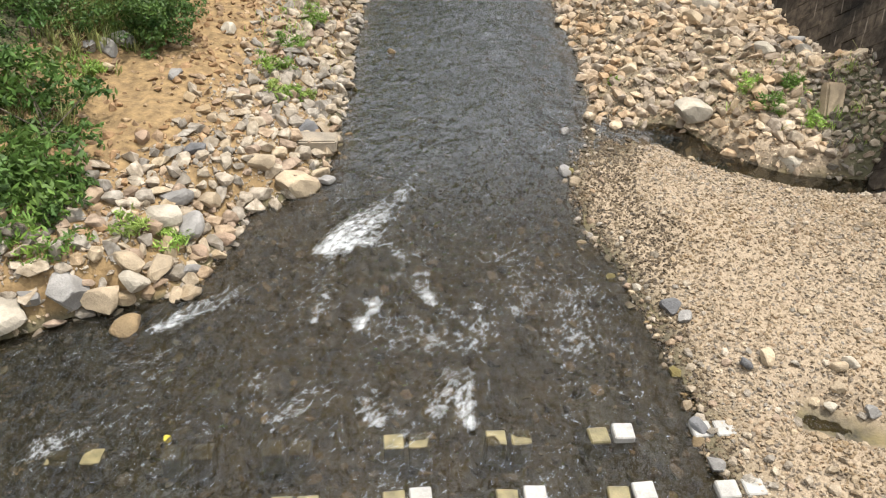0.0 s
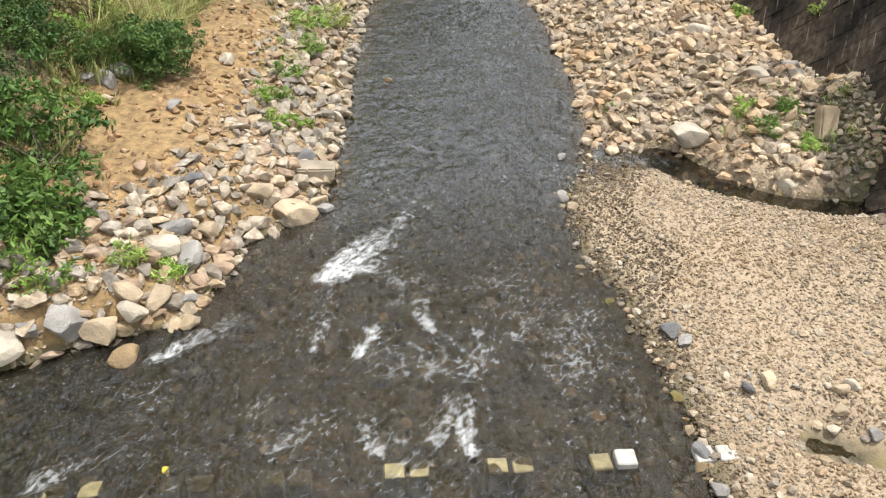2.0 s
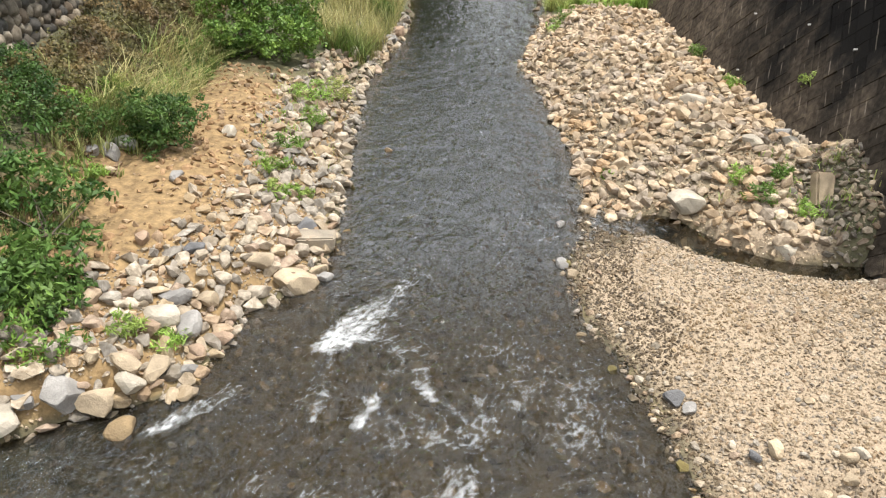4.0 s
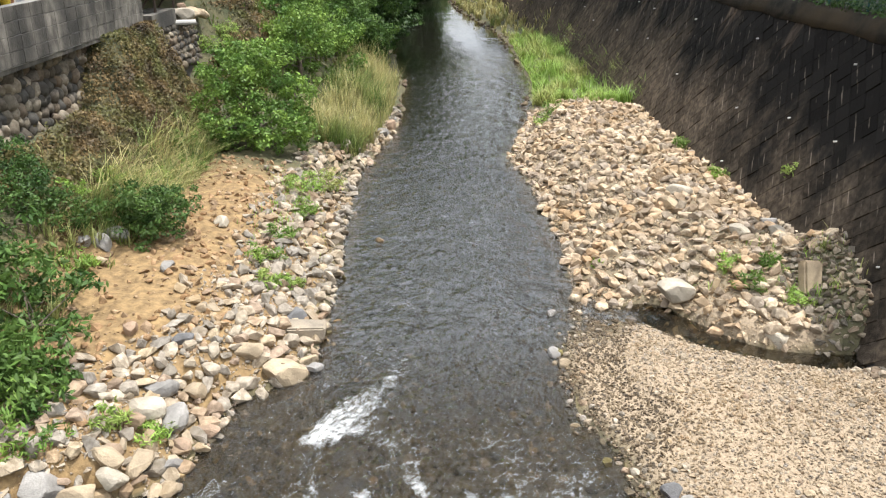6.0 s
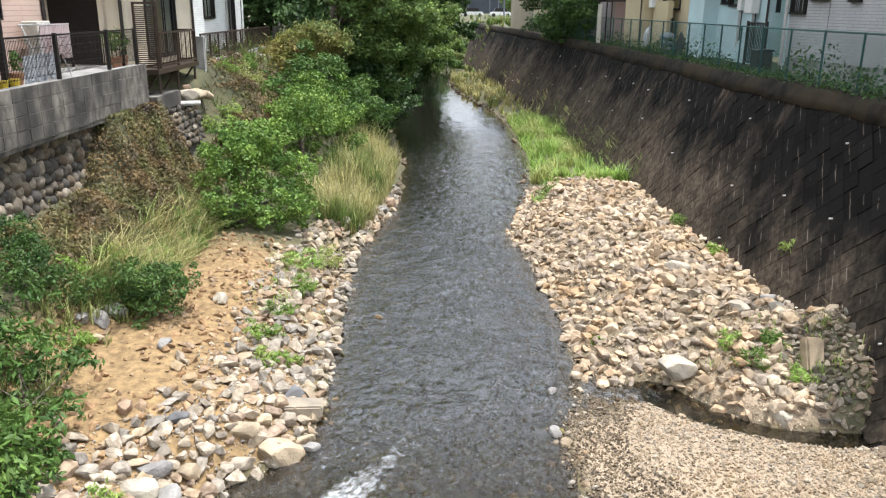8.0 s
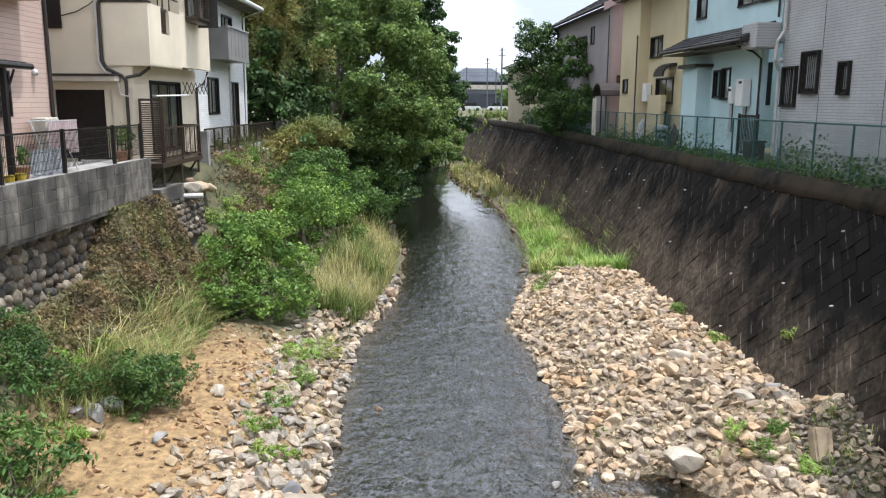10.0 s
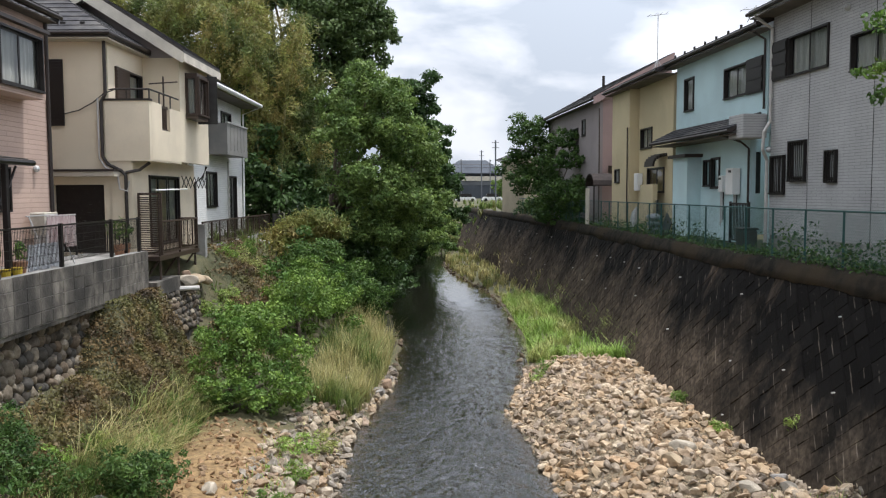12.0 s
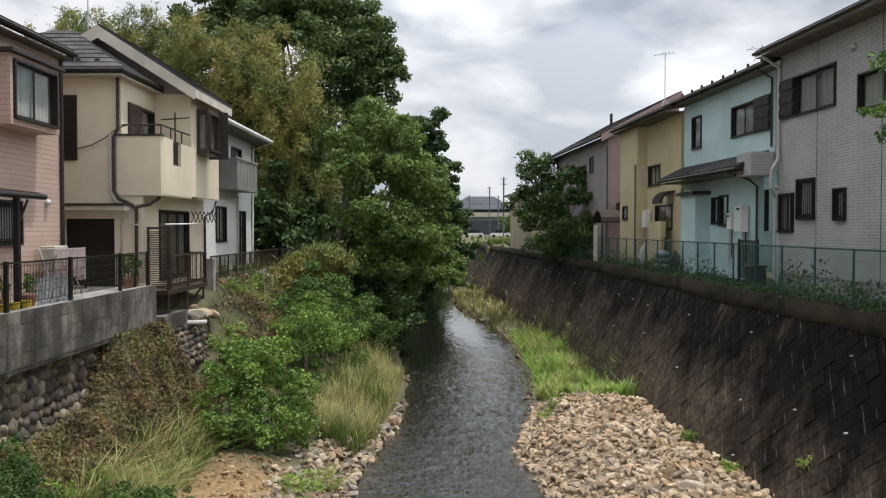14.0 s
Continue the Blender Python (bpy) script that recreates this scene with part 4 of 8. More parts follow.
# far edges of the water
p = scatter(rng, 2500, (-5, 5, 21, 70), (0.12, 0.42), lambda x, y: np.where((np.abs(along(BANK_L, y) - x - 0.1) < 0.25) * (y < 33) | (np.abs(x - along(BANK_R, y) - 0.02) < 0.28) * (y > 23), 0.9, 0), 0.45)
joined_stones("shore_stones", on_land(p), RUBBLE, M_WET, label="dark wet stones along the far shore", seed=10)["category"] = "stones"

# river bed
M_BED = stone_mat("wet_bed_stone", [(0.20, 0.155, 0.095), (0.11, 0.09, 0.06), (0.27, 0.21, 0.13), (0.06, 0.052, 0.038), (0.36, 0.27, 0.15), (0.17, 0.145, 0.055), (0.09, 0.075, 0.05), (0.30, 0.25, 0.19)])
p = scatter(rng, 20000, (-6.8, 3.0, 3.0, 30), (0.03, 0.2), lambda x, y: np.where((x > along(BANK_L, y) + 0.05) & (x < along(BANK_R, y) - 0.02), np.interp(y, [3, 10, 12, 30], [1, 0.8, 0.1, 0.0]), 0), 0.4)
joined_stones("bed_stones", on_land(p, 0.15), RUBBLE, M_BED, label="brown wet stones of the river bed", seed=11)["category"] = "stones"

# boulders that stand out: x, y, z, width, tone
BOULDER_TONES = {"tan": (0.46, 0.36, 0.24), "grey": (0.32, 0.30, 0.275), "dark": (0.17, 0.165, 0.165), "pale": (0.48, 0.42, 0.33), "brown": (0.36, 0.25, 0.17), "rust": (0.30, 0.21, 0.11)}
BOULDER_MATS = {k: mat("boulder_" + k, v, tuple(c * 0.68 for c in v), scale=5, bump=0.5, fine=45, c=tuple(c * 0.55 for c in v), coarse=2.2) for k, v in BOULDER_TONES.items()}
SHELF_BOULDERS = [
    (-2.64, 9.75, 0.37, 0.45, "tan"), (-2.16, 9.62, 0.1, 0.64, "tan"), (-2.23, 11.0, 0.26, 0.42, "dark"), (-1.78, 9.92, 0.02, 0.26, "grey"), (-4.18, 9.52, 0.83, 0.3, "brown"),
    (-3.48, 9.58, 0.67, 0.3, "dark"), (-5.85, 12.0, 1.1, 0.34, "grey"), (-5.6, 12.2, 1.0, 0.38, "grey"), (-5.5, 12.6, 1.0, 0.42, "grey"), (-5.4, 11.7, 0.9, 0.2, "tan"),
    (-4.3, 11.5, 0.9, 0.32, "grey"), (-3.97, 13.6, 0.86, 0.3, "pale"), (-3.55, 8.64, 0.46, 0.46, "grey"), (-3.17, 8.86, 0.3, 0.33, "tan"), (-3.57, 8.24, 0.42, 0.5, "pale"),
]
SHORE_BOULDERS = [
    (-4.3, 6.95, 0.32, 0.62, "grey"), (-4.86, 6.62, 0.22, 0.62, "pale"), (-3.7, 7.32, 0.43, 0.44, "tan"), (-3.57, 7.12, 0.27, 0.36, "pale"), (-3.39, 7.43, 0.26, 0.4, "tan"),
    (-3.9, 6.95, 0.14, 0.48, "tan"), (-3.27, 8.2, 0.27, 0.5, "grey"), (-3.07, 7.88, 0.15, 0.28, "brown"), (-2.87, 8.27, 0.09, 0.28, "brown"), (-4.63, 6.75, 0.3, 0.28, "grey"),
    (-3.17, 7.17, 0.05, 0.22, "tan"), (-3.09, 7.57, 0.12, 0.26, "grey"), (-3.54, 6.6, -0.02, 0.4, "rust"), (3.92, 11.9, 0.36, 0.62, "pale"), (5.21, 10.72, 0.12, 0.38, "pale"),
]
HEAP_BOULDERS = [
    (1.74, 10.4, 0.03, 0.24, "grey"), (1.85, 10.05, 0.05, 0.23, "tan"), (5.41, 13.4, 0.87, 0.37, "pale"), (6.3, 14.2, 0.74, 0.32, "grey"), (4.96, 15.6, 0.9, 0.48, "pale"),
    (4.56, 14.9, 0.86, 0.42, "tan"), (1.87, 11.7, 0.02, 0.15, "grey"), (6.25, 13.7, 0.74, 0.38, "pale"), (2.62, 7.19, 0.1, 0.26, "dark"), (2.76, 7.0, 0.1, 0.2, "grey"),
    (2.32, 7.6, 0.04, 0.13, "pale"), (2.55, 5.38, 0.06, 0.2, "dark"), (2.6, 4.93, 0.05, 0.2, "grey"), (4.09, 6.05, 0.31, 0.18, "tan"), (4.24, 6.1, 0.32, 0.17, "pale"),
]
GRAVEL_BOULDERS = [
    (4.03, 5.82, 0.22, 0.16, "tan"), (3.41, 6.2, 0.27, 0.22, "tan"), (4.31, 5.6, 0.12, 0.18, "grey"), (3.18, 6.14, 0.23, 0.17, "dark"), (3.94, 5.68, 0.1, 0.16, "pale"),
    (-1.55, 24.0, 0.15, 0.6, "brown"), (-1.75, 23.3, 0.12, 0.5, "grey"), (-1.5, 24.9, 0.12, 0.4, "grey"), (-2.5, 20.6, 0.42, 0.5, "pale"), (-1.2, 14.9, 0.0, 0.18, "rust"),
    (-7.1, 22.6, 3.55, 0.6, "pale"), (-7.05, 23.3, 3.5, 0.5, "tan"), (-7.0, 24.1, 3.42, 0.45, "tan"), (-7.2, 23.0, 3.7, 0.35, "brown"),
]
for i, (x, y, z, w, tone) in enumerate(SHELF_BOULDERS + SHORE_BOULDERS + HEAP_BOULDERS + GRAVEL_BOULDERS):
    v, f = BOULDERS[i % len(BOULDERS)]
    me = bpy.data.meshes.new("boulder")
    fill(me, v @ (turn3(rng, 0.2).T * w * 1.08), f)
    me.materials.append(BOULDER_MATS[tone])
    b = tagged(new("boulder", me), {"tan": "tan", "grey": "grey", "dark": "dark slate grey", "pale": "pale cream", "brown": "reddish brown", "rust": "rusty brown wet"}[tone] + " rounded boulder lying on the river bank", "boulder", "boulders on the banks")
    b.location = (x, y, z)

# flat slab jutting over the water
bm = bmesh.new()
v = box_bm(bm, -0.3, 0.3, -0.16, 0.16, -0.09, 0.09)
for q in v:
    q.co += Vector((random.uniform(-0.05, 0.05), random.uniform(-0.04, 0.04), random.uniform(-0.02, 0.02)))
bmesh.ops.bevel(bm, geom=bm.edges[:], offset=0.025, segments=2, affect="EDGES")
slab_rock = tagged(part("slab_rock", bm, mat("slab_stone", (0.36, 0.30, 0.22), (0.26, 0.215, 0.16), scale=6, bump=0.6, c=(0.2, 0.17, 0.13), coarse=3)), "flat grey tan slab of rock jutting over the water", "rock")
slab_rock.matrix_basis = pose(-2.02, 10.72, 0.2, 4, 6, 12)
# squared concrete lump by the wall
bm = bmesh.new()
v = box_bm(bm, -0.17, 0.17, -0.11, 0.11, -0.27, 0.27)
for q in v:
    q.co += Vector((random.uniform(-0.03, 0.03), random.uniform(-0.02, 0.02), random.uniform(-0.04, 0.04)))
bmesh.ops.bevel(bm, geom=bm.edges[:], offset=0.035, segments=2, affect="EDGES")
lump = tagged(part("concrete_block", bm, BOULDER_MATS["tan"]), "weathered tan squared concrete block among rubble", "concrete block")
lump.matrix_basis = pose(6.02, 11.72, float(land(6.02, 11.72)) + 0.13, -26, 5, 12)

# paired sill blocks across the river
M_SILL_DRY = mat("dry_concrete", (0.40, 0.38, 0.345), (0.29, 0.275, 0.25), scale=8, bump=0.3)
M_SILL_WET = mat("algae_concrete", (0.22, 0.18, 0.085), (0.12, 0.10, 0.05), scale=8, bump=0.3, rough=0.4)
SILLS = [(-3.58, 4.80, 0), (-3.26, 4.83, 0), (-2.52, 4.91, 0), (-2.25, 4.93, 0), (-1.6, 5.0, 0), (-1.34, 5.02, 0), (-0.45, 5.11, 0), (-0.21, 5.13, 0), (0.54, 5.2, 0), (0.78, 5.22, 0), (1.55, 5.28, 0), (1.79, 5.31, 1), (2.57, 5.37, 1), (2.8, 5.39, 1),
         (-1.4, 4.36, 0), (-1.16, 4.38, 0), (-0.4, 4.45, 0), (-0.16, 4.47, 1), (0.62, 4.51, 0), (0.87, 4.53, 1), (1.64, 4.58, 0), (1.87, 4.61, 1), (2.64, 4.66, 1), (2.89, 4.69, 1)]
for x, y, dry in SILLS:
    bm = bmesh.new()
    box_bm(bm, -0.1, 0.1, -0.095, 0.095, -0.28, 0.06 if dry else (0.02 if x > -0.6 else 0.004))
    bmesh.ops.bevel(bm, geom=bm.edges[:], offset=0.012, segments=1, affect="EDGES")
    b = part("sill_block", bm, M_SILL_DRY if dry else M_SILL_WET)
    tagged(b, "dry pale concrete sill block standing in the river" if dry else "wet brown concrete sill block washed by the river", "concrete block", "paired blocks across the river")
    b.matrix_basis = pose(x, y, 0, random.uniform(-3, 3), random.uniform(-3, 3), 5 + random.uniform(-5, 5))

# a scrap of yellow plastic caught in the rapids
bm = bmesh.new()
bmesh.ops.create_cone(bm, cap_ends=True, segments=10, radius1=0.026, radius2=0.038, depth=0.06)
scrap = tagged(part("plastic_cup", bm, mat("faded_yellow_plastic", (0.62, 0.5, 0.06), rough=0.5)), "small faded yellow plastic cup caught in the rapids", "cup")
scrap.matrix_basis = pose(-2.62, 5.05, 0.03, 60, 20, 30)


# ---- left bank: bushes, weeds, grasses ----
rng = np.random.default_rng(9)
plant("shrub", "leafy green shrub leaning over the soil", "shrub", (-5.3, 9.2, 0.85), [(-5.5, 9.5, 1.45, 0.5, 0.7), (-5.9, 10.1, 1.7, 0.55, 0.8), (-5.25, 8.8, 1.15, 0.4, 0.7), (-5.05, 8.2, 1.0, 0.38, 0.7), (-4.9, 9.9, 1.35, 0.3, 0.6), (-4.75, 9.0, 1.1, 0.28, 0.6), (-6.3, 9.6, 1.6, 0.6, 0.8)], 0.13, 2300, M_LEAF, M_BARK, 1, 0.36, 0.03)
plant("shrub", "dark dense shrub at the foot of the slope", "shrub", (-6.3, 11.4, 1.45), [(-6.3, 11.5, 2.0, 0.6, 0.9), (-6.6, 12.2, 2.1, 0.65, 0.9), (-6.0, 12.0, 1.7, 0.45, 0.8), (-6.7, 10.8, 1.9, 0.6, 0.9)], 0.07, 6000, M_LEAF_BUSH, M_BARK, 2, 0.45, 0.03)
# dark leaf layer added to shade the ground seen through the shrub above
plant("shrub", "low dark leaves added as shade beneath the leaning shrub", "shrub", (-5.7, 9.4, 0.8), [(-5.6, 9.3, 1.0, 0.42, 0.6), (-5.9, 8.6, 0.95, 0.45, 0.6), (-5.3, 8.3, 0.8, 0.35, 0.6), (-6.2, 9.8, 1.2, 0.5, 0.7), (-5.5, 10.2, 1.05, 0.4, 0.6), (-5.1, 9.4, 0.9, 0.3, 0.6), (-5.9, 7.7, 0.95, 0.45, 0.6), (-6.5, 9.0, 1.2, 0.5, 0.7)], 0.08, 6500, M_LEAF_BUSH, M_BARK, 6, 0.45, 0.02)
plant("shrub", "broad leafed shrub hanging over the bank rocks", "shrub", (-5.4, 8.1, 0.75), [(-5.1, 8.35, 1.15, 0.42, 0.7), (-4.75, 8.5, 1.0, 0.28, 0.6), (-4.9, 7.85, 1.0, 0.38, 0.7), (-5.4, 7.9, 1.2, 0.45, 0.7), (-4.55, 8.0, 0.85, 0.25, 0.6), (-5.2, 7.3, 0.95, 0.4, 0.7)], 0.14, 1500, M_LEAF, M_BARK, 7, 0.36, 0.025)
# another added dark layer, for the shade inside the bank shrub
plant("shrub", "dark low leaves added as shade beneath the bank shrub", "shrub", (-5.3, 8.0, 0.7), [(-5.0, 8.2, 0.85, 0.4, 0.6), (-4.7, 7.7, 0.75, 0.32, 0.6), (-5.4, 7.5, 0.85, 0.42, 0.6), (-4.6, 8.4, 0.8, 0.25, 0.6)], 0.08, 3200, M_LEAF_BUSH, M_BARK, 8, 0.45, 0.02)
plant("bush", "round green bush on orange soil", "bush", (-4.9, 12.6, 0.85), [(-4.95, 12.7, 1.5, 0.52, 0.8), (-4.55, 12.7, 1.35, 0.42, 0.8), (-5.35, 12.9, 1.45, 0.42, 0.8), (-4.9, 12.4, 1.2, 0.42, 0.8), (-4.6, 13.0, 1.5, 0.4, 0.8)], 0.085, 4200, M_LEAF_BUSH, M_BARK, 3, 0.4, 0.03)
plant("weed", "bright leafy weed among bank rocks", "weed", (-4.55, 7.05, 0.45), [(-4.6, 7.15, 0.75, 0.3, 0.8), (-4.3, 7.3, 0.65, 0.22, 0.8), (-4.85, 7.3, 0.8, 0.28, 0.8)], 0.12, 420, M_LEAF_BRIGHT, M_LEAF, 4, 0.28, 0.012, group="weeds")
plant("weed", "clump of tall bright leafy weeds beside the rocks", "weed", (-4.9, 7.6, 0.6), [(-4.9, 7.7, 0.95, 0.4, 0.8), (-5.2, 8.1, 1.0, 0.4, 0.8), (-4.6, 7.9, 0.85, 0.3, 0.8), (-5.2, 7.4, 0.9, 0.35, 0.8)], 0.12, 420, M_LEAF_BRIGHT, M_LEAF, 5, 0.28, 0.012, group="weeds")
for i, (x, y, r) in enumerate([(-3.0, 12.5, 0.3), (-2.75, 11.6, 0.22), (-3.0, 16.2, 0.4), (-2.9, 13.5, 0.25), (-3.4, 7.9, 0.2), (-3.85, 7.75, 0.22), (-2.8, 15.0, 0.3), (-2.45, 12.0, 0.18), (-2.6, 17.3, 0.35), (5.1, 11.8, 0.25), (5.7, 11.4, 0.2), (4.9, 12.4, 0.22), (5.6, 12.3, 0.2), (6.9, 14.95, 0.2), (2.9, 13.4, 0.12), (6.0, 19.5, 0.25), (6.2, 17.0, 0.22), (3.1, 23.6, 0.3), (3.4, 24.6, 0.4), (-6.9, 23.8, 0.35), (-6.6, 25.0, 0.4), (-6.95, 26.3, 0.35), (-6.2, 24.2, 0.4), (-6.5, 27.3, 0.5), (-6.9, 28.6, 0.45), (-5.7, 15.2, 0.3), (-6.2, 14.0, 0.3), (-5.9, 17.6, 0.35), (-6.4, 12.9, 0.3), (-5.6, 11.2, 0.25), (-5.4, 16.6, 0.3)]):
    z = float(land(x, y)) + (0.0 if i != 13 else 0.35)
    plant("weed", "small light green weed growing between stones", "weed", (x, y, z), [(x, y, z + r * 0.6, r, 0.8), (x + r * 0.7, y + 0.1, z + r * 0.4, r * 0.6, 0.8)], 0.11, int(1500 * r), M_LEAF_BRIGHT if i % 3 == 0 else M_FRESH, M_LEAF, 20 + i, 0.2, 0.008, group="weeds")
plant("bush", "large bright green bush on the bank", "bush", (-4.5, 18.8, 0.9), [(-4.7, 19.2, 2.1, 1.05, 0.9), (-3.9, 19.2, 1.6, 0.8, 0.85), (-5.3, 19.7, 2.3, 0.8, 0.9), (-4.5, 20.1, 2.7, 0.75, 0.9), (-3.6, 20.2, 2.0, 0.75, 0.9), (-4.9, 18.5, 1.4, 0.6, 0.8), (-5.0, 20.8, 2.7, 0.6, 0.9), (-4.2, 18.4, 1.2, 0.55, 0.8), (-3.4, 18.9, 1.1, 0.5, 0.8), (-5.3, 18.5, 1.5, 0.55, 0.8)], 0.095, 19000, M_LEAF_BRIGHT, M_BARK, 60, 0.5, 0.06)
plant("bush", "tall green bush beside dry grass", "bush", (-4.4, 25, 1.4), [(-4.4, 24.6, 2.8, 1.2, 0.9), (-3.7, 26.5, 2.4, 1.1, 0.9), (-4.9, 26.2, 2.8, 0.9, 0.9), (-3.9, 28, 2.7, 1.0, 0.9), (-5.3, 23.4, 2.2, 0.6, 0.9), (-4.4, 28.2, 3.2, 0.9, 0.9)], 0.11, 17000, M_LEAF_BRIGHT, M_BARK, 61, 0.5, 0.07)
plant("bush", "dark green bush overhanging the water", "bush", (-4.0, 31, 1.2), [(-3.6, 30.5, 2.2, 1.2, 0.9), (-3.2, 32.5, 2.0, 1.2, 0.9), (-4.4, 32, 3.3, 1.3, 0.9), (-3.4, 35, 2.2, 1.3, 0.9), (-4.8, 29.5, 3.6, 1.1, 0.9)], 0.13, 15000, M_LEAF, M_BARK, 62, 0.5, 0.07)


for i, (x, y, r) in enumerate([(-5.9, 23.2, 0.5), (-6.0, 29.3, 0.45), (-5.5, 30.2, 0.8)]):
    z = float(land(x, y))
    plant("shrub", "low green shrub spreading over the slope", "shrub", (x, y, z), [(x, y, z + 0.35, r, 0.7), (x + 0.5, y - 0.4, z + 0.15, r * 0.7, 0.7), (x - 0.4, y + 0.5, z + 0.4, r * 0.7, 0.7)], 0.12, 1500, M_LEAF if i % 2 else M_LEAF_BRIGHT, M_BARK, 600 + i, 0.45, 0.03, group="low shrubs on the slope")


def grass_patch(name, label, category, zone, area, n, height, material, seed, lean=0.35, width=0.012, wind=(0, 0), lift=0.0):
    r = np.random.default_rng(seed)
    tufts = max(1, n // 26)
    cx, cy, ch = r.uniform(area[0], area[1], tufts), r.uniform(area[2], area[3], tufts), r.uniform(0.6, 1.25, tufts)
    k = r.integers(tufts, size=n)
    x, y = cx[k] + r.normal(size=n) * 0.05, cy[k] + r.normal(size=n) * 0.05
    tall = ch[k]
    ok = r.uniform(0, 1, n) < zone(x, y) * np.clip(0.55 + 0.8 * fbm(x, y, 1.3, seed), 0.05, 1)
    x, y = x[ok], y[ok]
    h = height * tall[ok] * r.uniform(0.45, 1.15, len(x)) * (0.80 + 0.55 * fbm(x, y, 0.9, seed + 1))
    roots = np.stack([x, y, land(x, y) - 0.03 + lift], 1)
    ob = new(name, blades_mesh(name, roots, h, r, lean, width, material, wind))
    return tagged(ob, label, category, kind="stuff")


left_of = lambda y: along(BANK_L, y)
grass_patch("dry_grass", "tall straw coloured dry grass on the bank", "grass", lambda x, y: np.where(left_of(y) - x > 0.15, 1 - step(left_of(y) - x, 1.0, 2.2), 0), (-5, -1.2, 20.3, 31), 40000, 1.05, M_STRAW, 71, 0.55, 0.008)
grass_patch("mixed_grass", "green grass growing through the dry grass", "grass", lambda x, y: np.where(left_of(y) - x > 0.2, 1 - step(left_of(y) - x, 1.2, 2.4), 0), (-5, -1.2, 20.3, 29), 15000, 0.8, M_GRASS, 174, 0.8, 0.009)
grass_patch("long_grass", "long arching pale green grass on the slope", "grass", lambda x, y: np.where(np.abs(x + 5.75 + 0.02 * (y - 17)) < 0.5, 0.95, 0), (-6.8, -5.0, 13.2, 19.5), 6000, 0.95, M_STRAW, 72, 1.3, 0.007, (0.4, -0.3))
grass_patch("long_grass", "long arching green grass on the slope", "grass", lambda x, y: np.where(np.abs(x + 5.75 + 0.02 * (y - 17)) < 0.55, 0.9, 0), (-6.8, -5.0, 12.4, 20.0), 11000, 0.75, M_GRASS, 172, 1.1, 0.008, (0.25, -0.2))
grass_patch("green_grass", "green grass at the foot of the slope", "grass", lambda x, y: np.where(x < -5.2, 1 - 0.9 * step(-x, 5.9, 6.6), 0.0), (-7.2, -4.6, 8.0, 14), 5000, 0.5, M_HAY, 73, 0.6, 0.011, (0.2, -0.1))
grass_patch("slope_grass", "rough mixed grass on the far bank", "grass", lambda x, y: np.where((left_of(y) - x > 0.3) & ((y > 28) | (x > -7.2)), 0.9, 0), (-9, -1.5, 22, 60), 30000, 0.6, M_GRASS, 74, 0.5, 0.02)
right_of = lambda y: along(BANK_R, y)
grass_patch("shore_grass", "fresh green grass strip below the wall", "grass", lambda x, y: np.where((x - right_of(y) > 0.1) & (x < toe_x(y) + 0.7) & (y > 25.8 - 0.8 * (x - 5)), 1, 0), (1, 7.5, 23.5, 44), 70000, 0.62, M_FRESH, 75, 0.9, 0.013)
grass_patch("shore_grass", "yellowing grass strip on the far shore", "grass", lambda x, y: np.where((x - right_of(y) > 0.1) & (x < toe_x(y) + 0.7), 1, 0), (0, 7, 43, 72), 20000, 0.75, M_STRAW, 76, 0.45, 0.03)
grass_patch("tuft_grass", "light green grass tufts among the bank rocks", "grass", lambda x, y: np.exp(-(((left_of(y) - x) - 0.95) / 0.4) ** 2) * (fbm(x, y, 0.55, 35) > -0.05), (-4.2, -2.2, 11, 19), 5000, 0.3, M_FRESH, 175, 0.7, 0.008)
grass_patch("heap_grass", "sparse yellow green grass on the rubble", "grass", lambda x, y: np.exp(-(((x - 5.7) / 0.8) ** 2 + ((y - 11.9) / 0.8) ** 2)), (3.6, 7.0, 10.4, 14), 3800, 0.2, M_FRESH, 176, 0.8, 0.007, lift=0.06)
grass_patch("toe_grass", "thin grass along the wall foot", "grass", lambda x, y: np.where(np.abs(x - toe_x(y) - 0.33) < 0.22, 0.8, 0), (5.5, 7.6, 11.5, 26), 2600, 0.2, M_STRAW, 77, 0.6, 0.008)
grass_patch("verge_grass", "unkempt weeds along the fence on the wall top", "weeds", lambda x, y: np.where((x > along(WALL_TOP, y) + 0.1) & (x < along(WALL_TOP, y) + 1.0), 1, 0), (4, 9.6, 12, 70), 16000, 0.24, M_VERGE, 78, 0.7, 0.010)
grass_patch("lip_grass", "dry brown grass hanging over the wall top", "grass", lambda x, y: np.where((x > along(WALL_TOP, y) - 0.02) & (x < along(WALL_TOP, y) + 0.25), 1, 0), (3.6, 8.6, 12, 60), 30000, 0.15, M_DRY, 178, 1.0, 0.009, (-0.25, -0.1), lift=0.05)
rr = np.random.default_rng(79)
n = 9500
yy = 13 + 32 * rr.uniform(0, 1, n) ** 1.25
xx = along(WALL_TOP, yy) + rr.uniform(-0.05, 1.0, n)
hh = rr.uniform(0, 1, n) ** 1.8 * np.clip(0.35 + 0.9 * fbm(yy, yy * 0, 0.8, 4) + 0.35 * (yy < 17), 0.06, 1.2)
nn = rr.normal(size=(n, 3)) + (-0.3, -0.3, 0.8)
me = leaves_mesh("verge_weeds", np.stack([xx, yy, TOP_Z + hh], 1), nn / np.linalg.norm(nn, axis=1, keepdims=True), rr.uniform(0.05, 0.12, n), rr, 0.55, M_LEAF_DARK)
